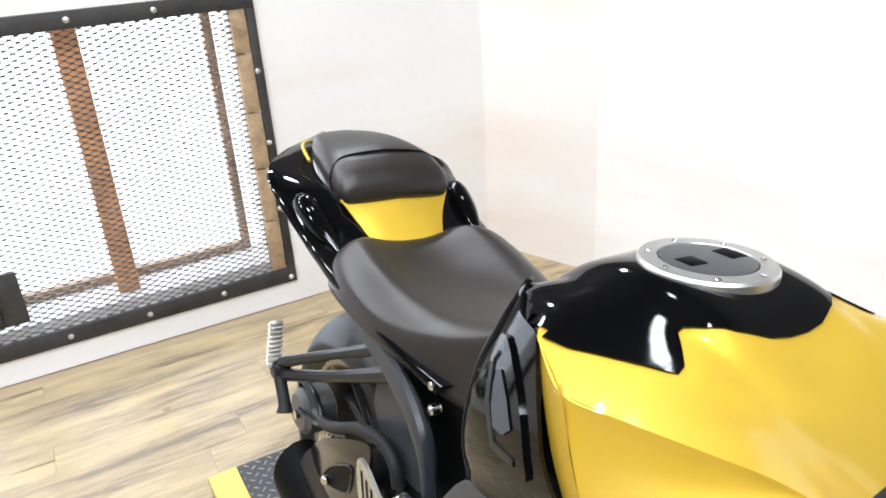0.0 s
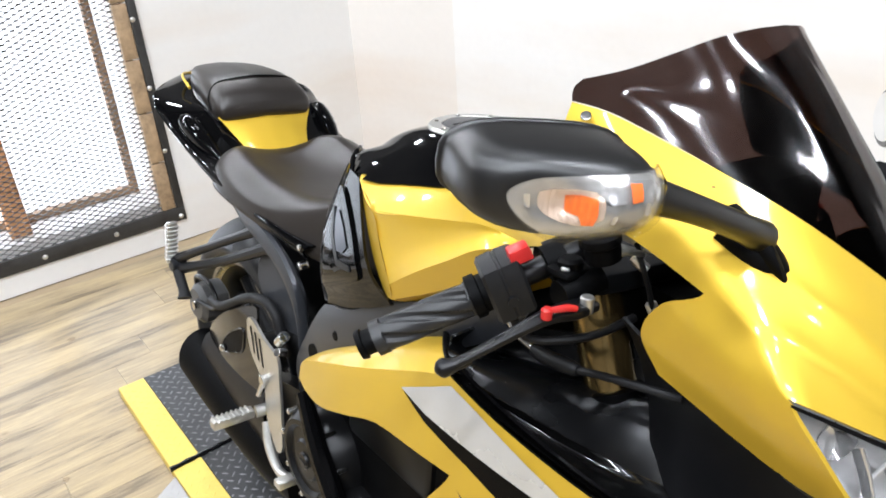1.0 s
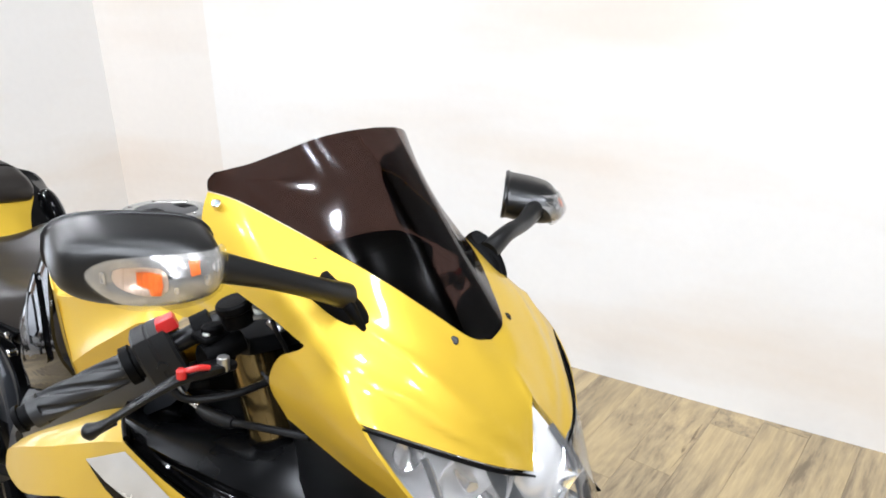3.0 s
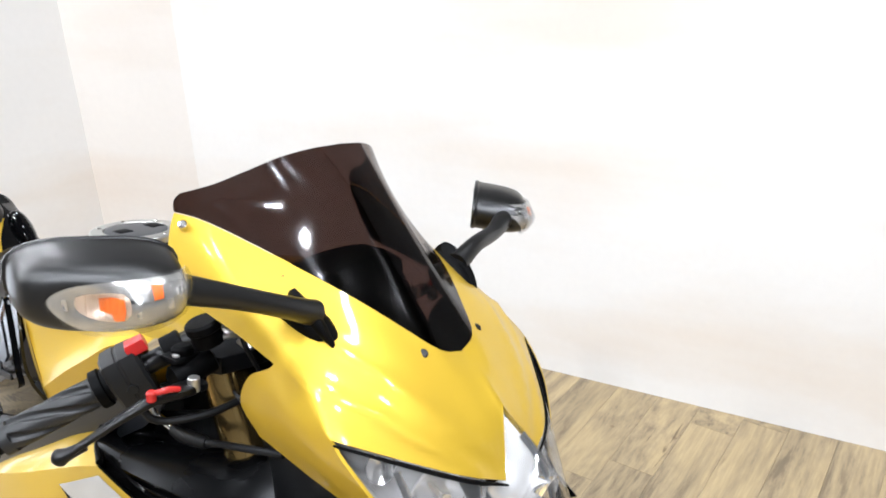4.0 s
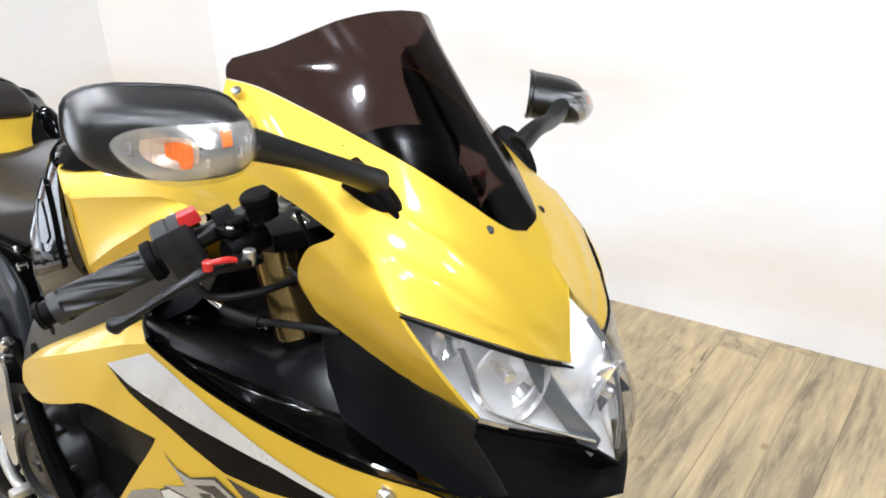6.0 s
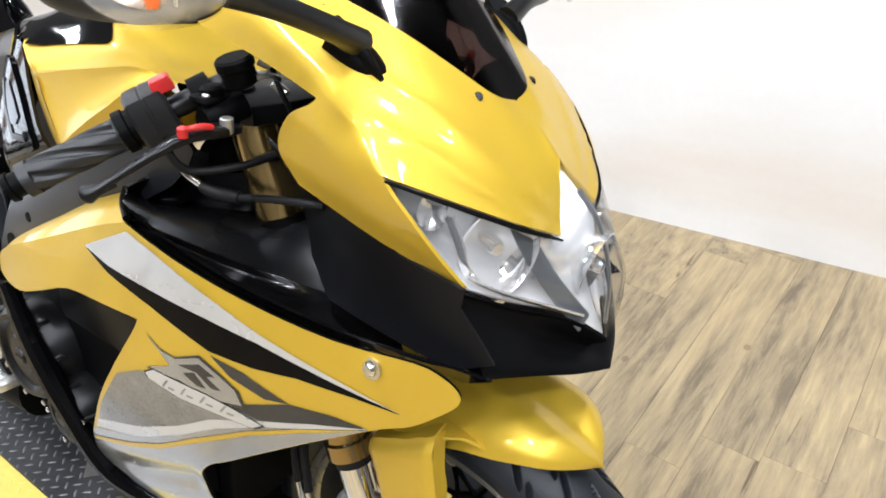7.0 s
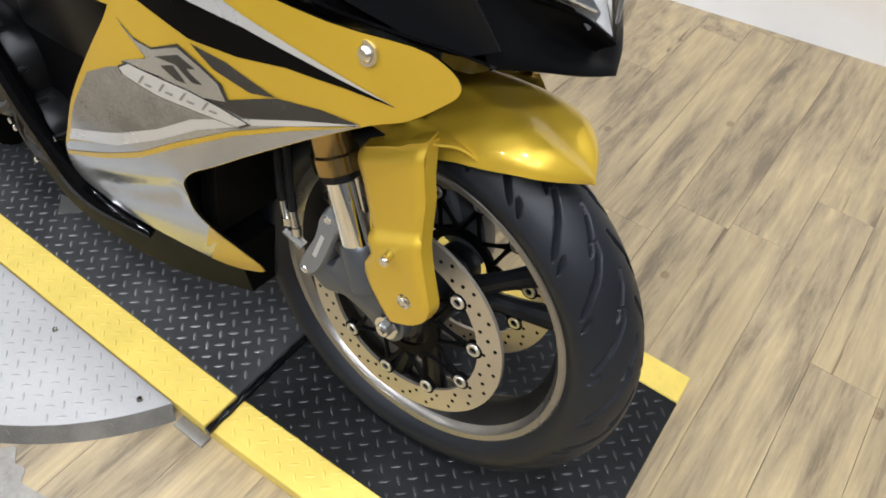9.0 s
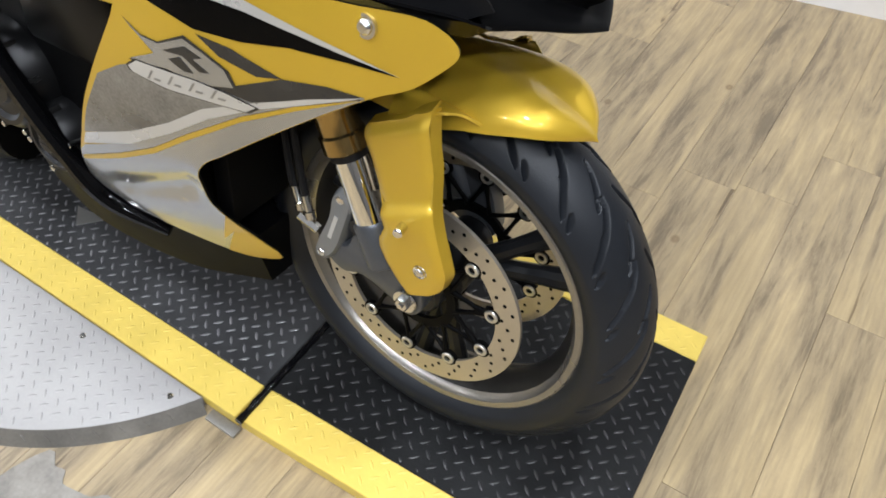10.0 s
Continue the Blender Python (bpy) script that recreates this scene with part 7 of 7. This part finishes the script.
# pillion foot rest
pp = part("pillion_bracket", merge(tube([R(-0.91, 0.132, 0.706), R(-1.04, 0.158, 0.637), R(-1.165, 0.192, 0.568)], [0.010, 0.008, 0.010], 10, 4), tube([R(-0.885, 0.132, 0.680), R(-1.03, 0.158, 0.606), R(-1.165, 0.192, 0.546)], [0.012, 0.009, 0.011], 10, 4), rod(R(-1.165, 0.178, 0.557), R(-1.165, 0.206, 0.557), 0.015, 14, bevel=0.002)), FRAME, bike, "dark grey pillion foot rest bracket")
peg_m = pose(-1.172, -0.202, 0.560, 0, 12, 0)
peg = part("pillion_peg", moved(box((-0.005, -0.010, 0.0), (0.005, 0.010, 0.090), 0.003), peg_m), ALLOY, pp, "folded alloy pillion peg")
for k in range(9):
    part("peg_rib", moved(box((-0.0075, -0.0115, 0.008 + 0.009 * k), (0.0075, 0.0115, 0.0115 + 0.009 * k), 0.001, 1), peg_m), ALLOY, peg)
part("bracket_knob", tube([R(-1.155, 0.196, 0.545), R(-1.12, 0.20, 0.520), R(-1.11, 0.203, 0.508)], [0.010, 0.010, 0.014], 12, 3), RUBBER, pp)

# swing arm, rear brake, exhaust
part("swing_arm", loft([[R(x, w, z + h), R(x, w - 0.03, z + h), R(x, w - 0.03, z - h), R(x, w, z - h)] for x, w, z, h in ((-0.72, 0.12, 0.40, 0.05), (-0.85, 0.122, 0.385, 0.045), (-1.0, 0.126, 0.345, 0.036), (-1.12, 0.128, 0.315, 0.028), (-1.20, 0.128, 0.306, 0.020))], 1, 4), FRAME, bike, "dark grey swing arm")
part("swing_arm", flip(loft([[R(x, w, z + h), R(x, w - 0.03, z + h), R(x, w - 0.03, z - h), R(x, w, z - h)] for x, w, z, h in ((-0.72, 0.12, 0.40, 0.05), (-0.85, 0.122, 0.385, 0.045), (-1.0, 0.126, 0.345, 0.036), (-1.12, 0.128, 0.315, 0.028), (-1.20, 0.128, 0.306, 0.020))], 1, 4)), FRAME, bike, "dark grey swing arm")
part("rear_hugger", sheet([[(-1.15 + r * math.cos(a), -w, 0.306 + r * math.sin(a)) for a in np.linspace(radians(30), radians(88), 7)] for w, r in ((0, 0.325), (0.05, 0.320), (0.085, 0.295), (0.092, 0.265))], 4, 4, (0.4, 0, 0.8)), SATIN, bike, "black rear wheel hugger", 0.003)
rc = part("rear_caliper", loft([[R(-1.21 + (x + 0) * k, w, 0.435 + z * k) for x, z in ((-0.045, -0.03), (0.01, -0.04), (0.04, -0.01), (0.035, 0.03), (-0.01, 0.045), (-0.045, 0.02))] for w, k in ((0.085, 0.8), (0.09, 1), (0.135, 1), (0.145, 0.75))], 2, 1), material("rear_caliper_grey", (0.09, 0.09, 0.09), 0.45, 0.4), bike, "dark rear brake caliper")
part("brake_hose", tube([R(-1.24, 0.13, 0.465), R(-1.21, 0.14, 0.50), R(-1.15, 0.14, 0.51), R(-1.11, 0.14, 0.485), R(-1.13, 0.14, 0.46), R(-1.20, 0.145, 0.45)], 0.005, 8, 6), SATIN, rc)
part("caliper_bolt", rod(R(-1.20, 0.14, 0.44), R(-1.20, 0.155, 0.44), 0.009, 6), STEEL, rc)
part("rear_hose", tube([R(-1.15, 0.135, 0.470), R(-1.08, 0.145, 0.490), R(-1.02, 0.150, 0.521), R(-0.94, 0.152, 0.568), R(-0.87, 0.152, 0.592), R(-0.832, 0.152, 0.585), R(-0.818, 0.150, 0.555)], 0.0095, 12, 6), RUBBER, bike, "black rubber hose")
# exhaust can with its shield
ex = part("silencer", loft([[R(x, w + a * 0.052, z + b * 0.062) for a, b in ((math.cos(t), math.sin(t)) for t in np.linspace(0, 2 * math.pi, 20, endpoint=False))] for x, w, z in ((-0.80, 0.10, 0.245), (-0.90, 0.115, 0.25), (-1.10, 0.13, 0.285), (-1.22, 0.135, 0.31))], 1, 4), MATTE, bike, "black silencer")
SHIELD = material("shield_brown_black", (0.010, 0.009, 0.008), 0.12, 0.2, vary=0.2)
wes = lambda x, z: 0.166 - 0.5 * max(0.0, -0.95 - x) ** 2 - 1.2 * max(0.0, z - 0.50) ** 2
part("exhaust_shield", side_panel([(-1.136, 0.408), (-1.055, 0.483), (-0.971, 0.536), (-0.900, 0.572), (-0.882, 0.560), (-0.876, 0.500), (-0.862, 0.427), (-0.905, 0.412), (-0.995, 0.405), (-1.077, 0.402)], wes, 0.010, 3), SHIELD, ex, "dark gloss exhaust shield", 0.005)
hole = part("shield_opening", side_panel([(-1.038, 0.432), (-1.000, 0.472), (-0.935, 0.514), (-0.928, 0.495), (-0.940, 0.465), (-0.985, 0.440), (-1.025, 0.424)], lambda x, z: wes(x, z) + 0.0012, 0.010, 2), MATTE, ex, "triangular opening")
rim_pts = [(-1.038, 0.432), (-1.000, 0.472), (-0.935, 0.514), (-0.928, 0.495), (-0.940, 0.465), (-0.985, 0.440), (-1.025, 0.424), (-1.038, 0.432)]
part("opening_rim", tube([R(x, wes(x, z) + 0.001, z) for x, z in rim_pts], 0.0022, 8, 5), SHIELD, hole)
part("shield_stud", rod(R(-1.02, 0.150, 0.436), R(-1.01, 0.176, 0.440), 0.007, 12, bevel=0.001), STEEL, ex)
part("shield_body", side_panel([(-1.165, 0.385), (-1.13, 0.398), (-1.0, 0.396), (-0.90, 0.392), (-0.88, 0.33), (-0.91, 0.26), (-0.98, 0.235), (-1.10, 0.228), (-1.17, 0.24), (-1.18, 0.30)], lambda x, z: 0.158 - 0.9 * (z - 0.33) ** 2 * 4, 0.012, 2), SATIN, ex, "black silencer end", 0.004)

# foot rest, heel guard, brake pedal
fp = part("foot_rest_plate", side_panel([(-0.892, 0.553), (-0.870, 0.563), (-0.828, 0.545), (-0.782, 0.532), (-0.776, 0.49), (-0.772, 0.441), (-0.770, 0.366), (-0.792, 0.348), (-0.824, 0.396), (-0.832, 0.460), (-0.852, 0.473), (-0.884, 0.504)], lambda x, z: 0.176, 0.02, 3), ALLOY, bike, "brushed alloy foot rest plate", 0.005)
for k in range(3):
    part("heel_slot", side_panel([(-0.880 + 0.016 * k, 0.548 - 0.004 * k), (-0.873 + 0.016 * k, 0.549 - 0.004 * k), (-0.862 + 0.016 * k, 0.502 - 0.006 * k), (-0.868 + 0.016 * k, 0.502 - 0.006 * k)], lambda x, z: 0.1765, 0.02), MATTE, fp)
part("inner_guard", side_panel([(-0.93, 0.665), (-0.86, 0.672), (-0.80, 0.640), (-0.775, 0.59), (-0.80, 0.555), (-0.88, 0.555), (-0.95, 0.60)], lambda x, z: 0.118 + 0.12 * (0.67 - z), 0.015, 3), SPAR, bike, "dark grey inner guard", 0.004)
peg_m = pose(-0.862, -0.184, 0.389)
peg = part("rider_peg", merge(tube([R(-0.855, 0.155, 0.390), R(-0.86, 0.18, 0.388)], 0.011, 12, 1), moved(box((-0.010, -0.075, -0.008), (0.010, 0.0, 0.008), 0.003), peg_m)), ALLOY, fp, "knurled alloy foot peg")
for k in range(8):
    part("peg_rib", moved(box((-0.0105, -0.072 + 0.0085 * k, 0.007), (0.0105, -0.068 + 0.0085 * k, 0.0105), 0.0008, 1), peg_m), ALLOY, peg)
part("brake_pedal", merge(tube([R(-0.845, 0.165, 0.37), R(-0.82, 0.175, 0.34), R(-0.78, 0.178, 0.315), R(-0.74, 0.178, 0.325), R(-0.715, 0.18, 0.345)], [0.010, 0.009, 0.008, 0.008, 0.008], 10, 5), box((-0.725, -0.215, 0.338), (-0.705, -0.175, 0.352), 0.003)), ALLOY, fp, "alloy brake pedal")
for a, b, r in ((R(-0.846, 0.180, 0.430), R(-0.822, 0.180, 0.474), 0.005), (R(-0.820, 0.172, 0.476), R(-0.820, 0.188, 0.476), 0.008), (R(-0.785, 0.170, 0.560), R(-0.765, 0.170, 0.580), 0.009), (R(-0.776, 0.165, 0.545), R(-0.770, 0.182, 0.552), 0.007)):
    part("linkage", rod(a, b, r, 10, bevel=0.001), STEEL, fp, "bright linkage bolt")
# side stand on the far side
part("side_stand", tube([(-0.80, 0.13, 0.24), (-0.80, 0.20, 0.13), (-0.80, 0.262, 0.046)], [0.012, 0.011, 0.012], 10, 3), FRAME, bike, "black side stand")
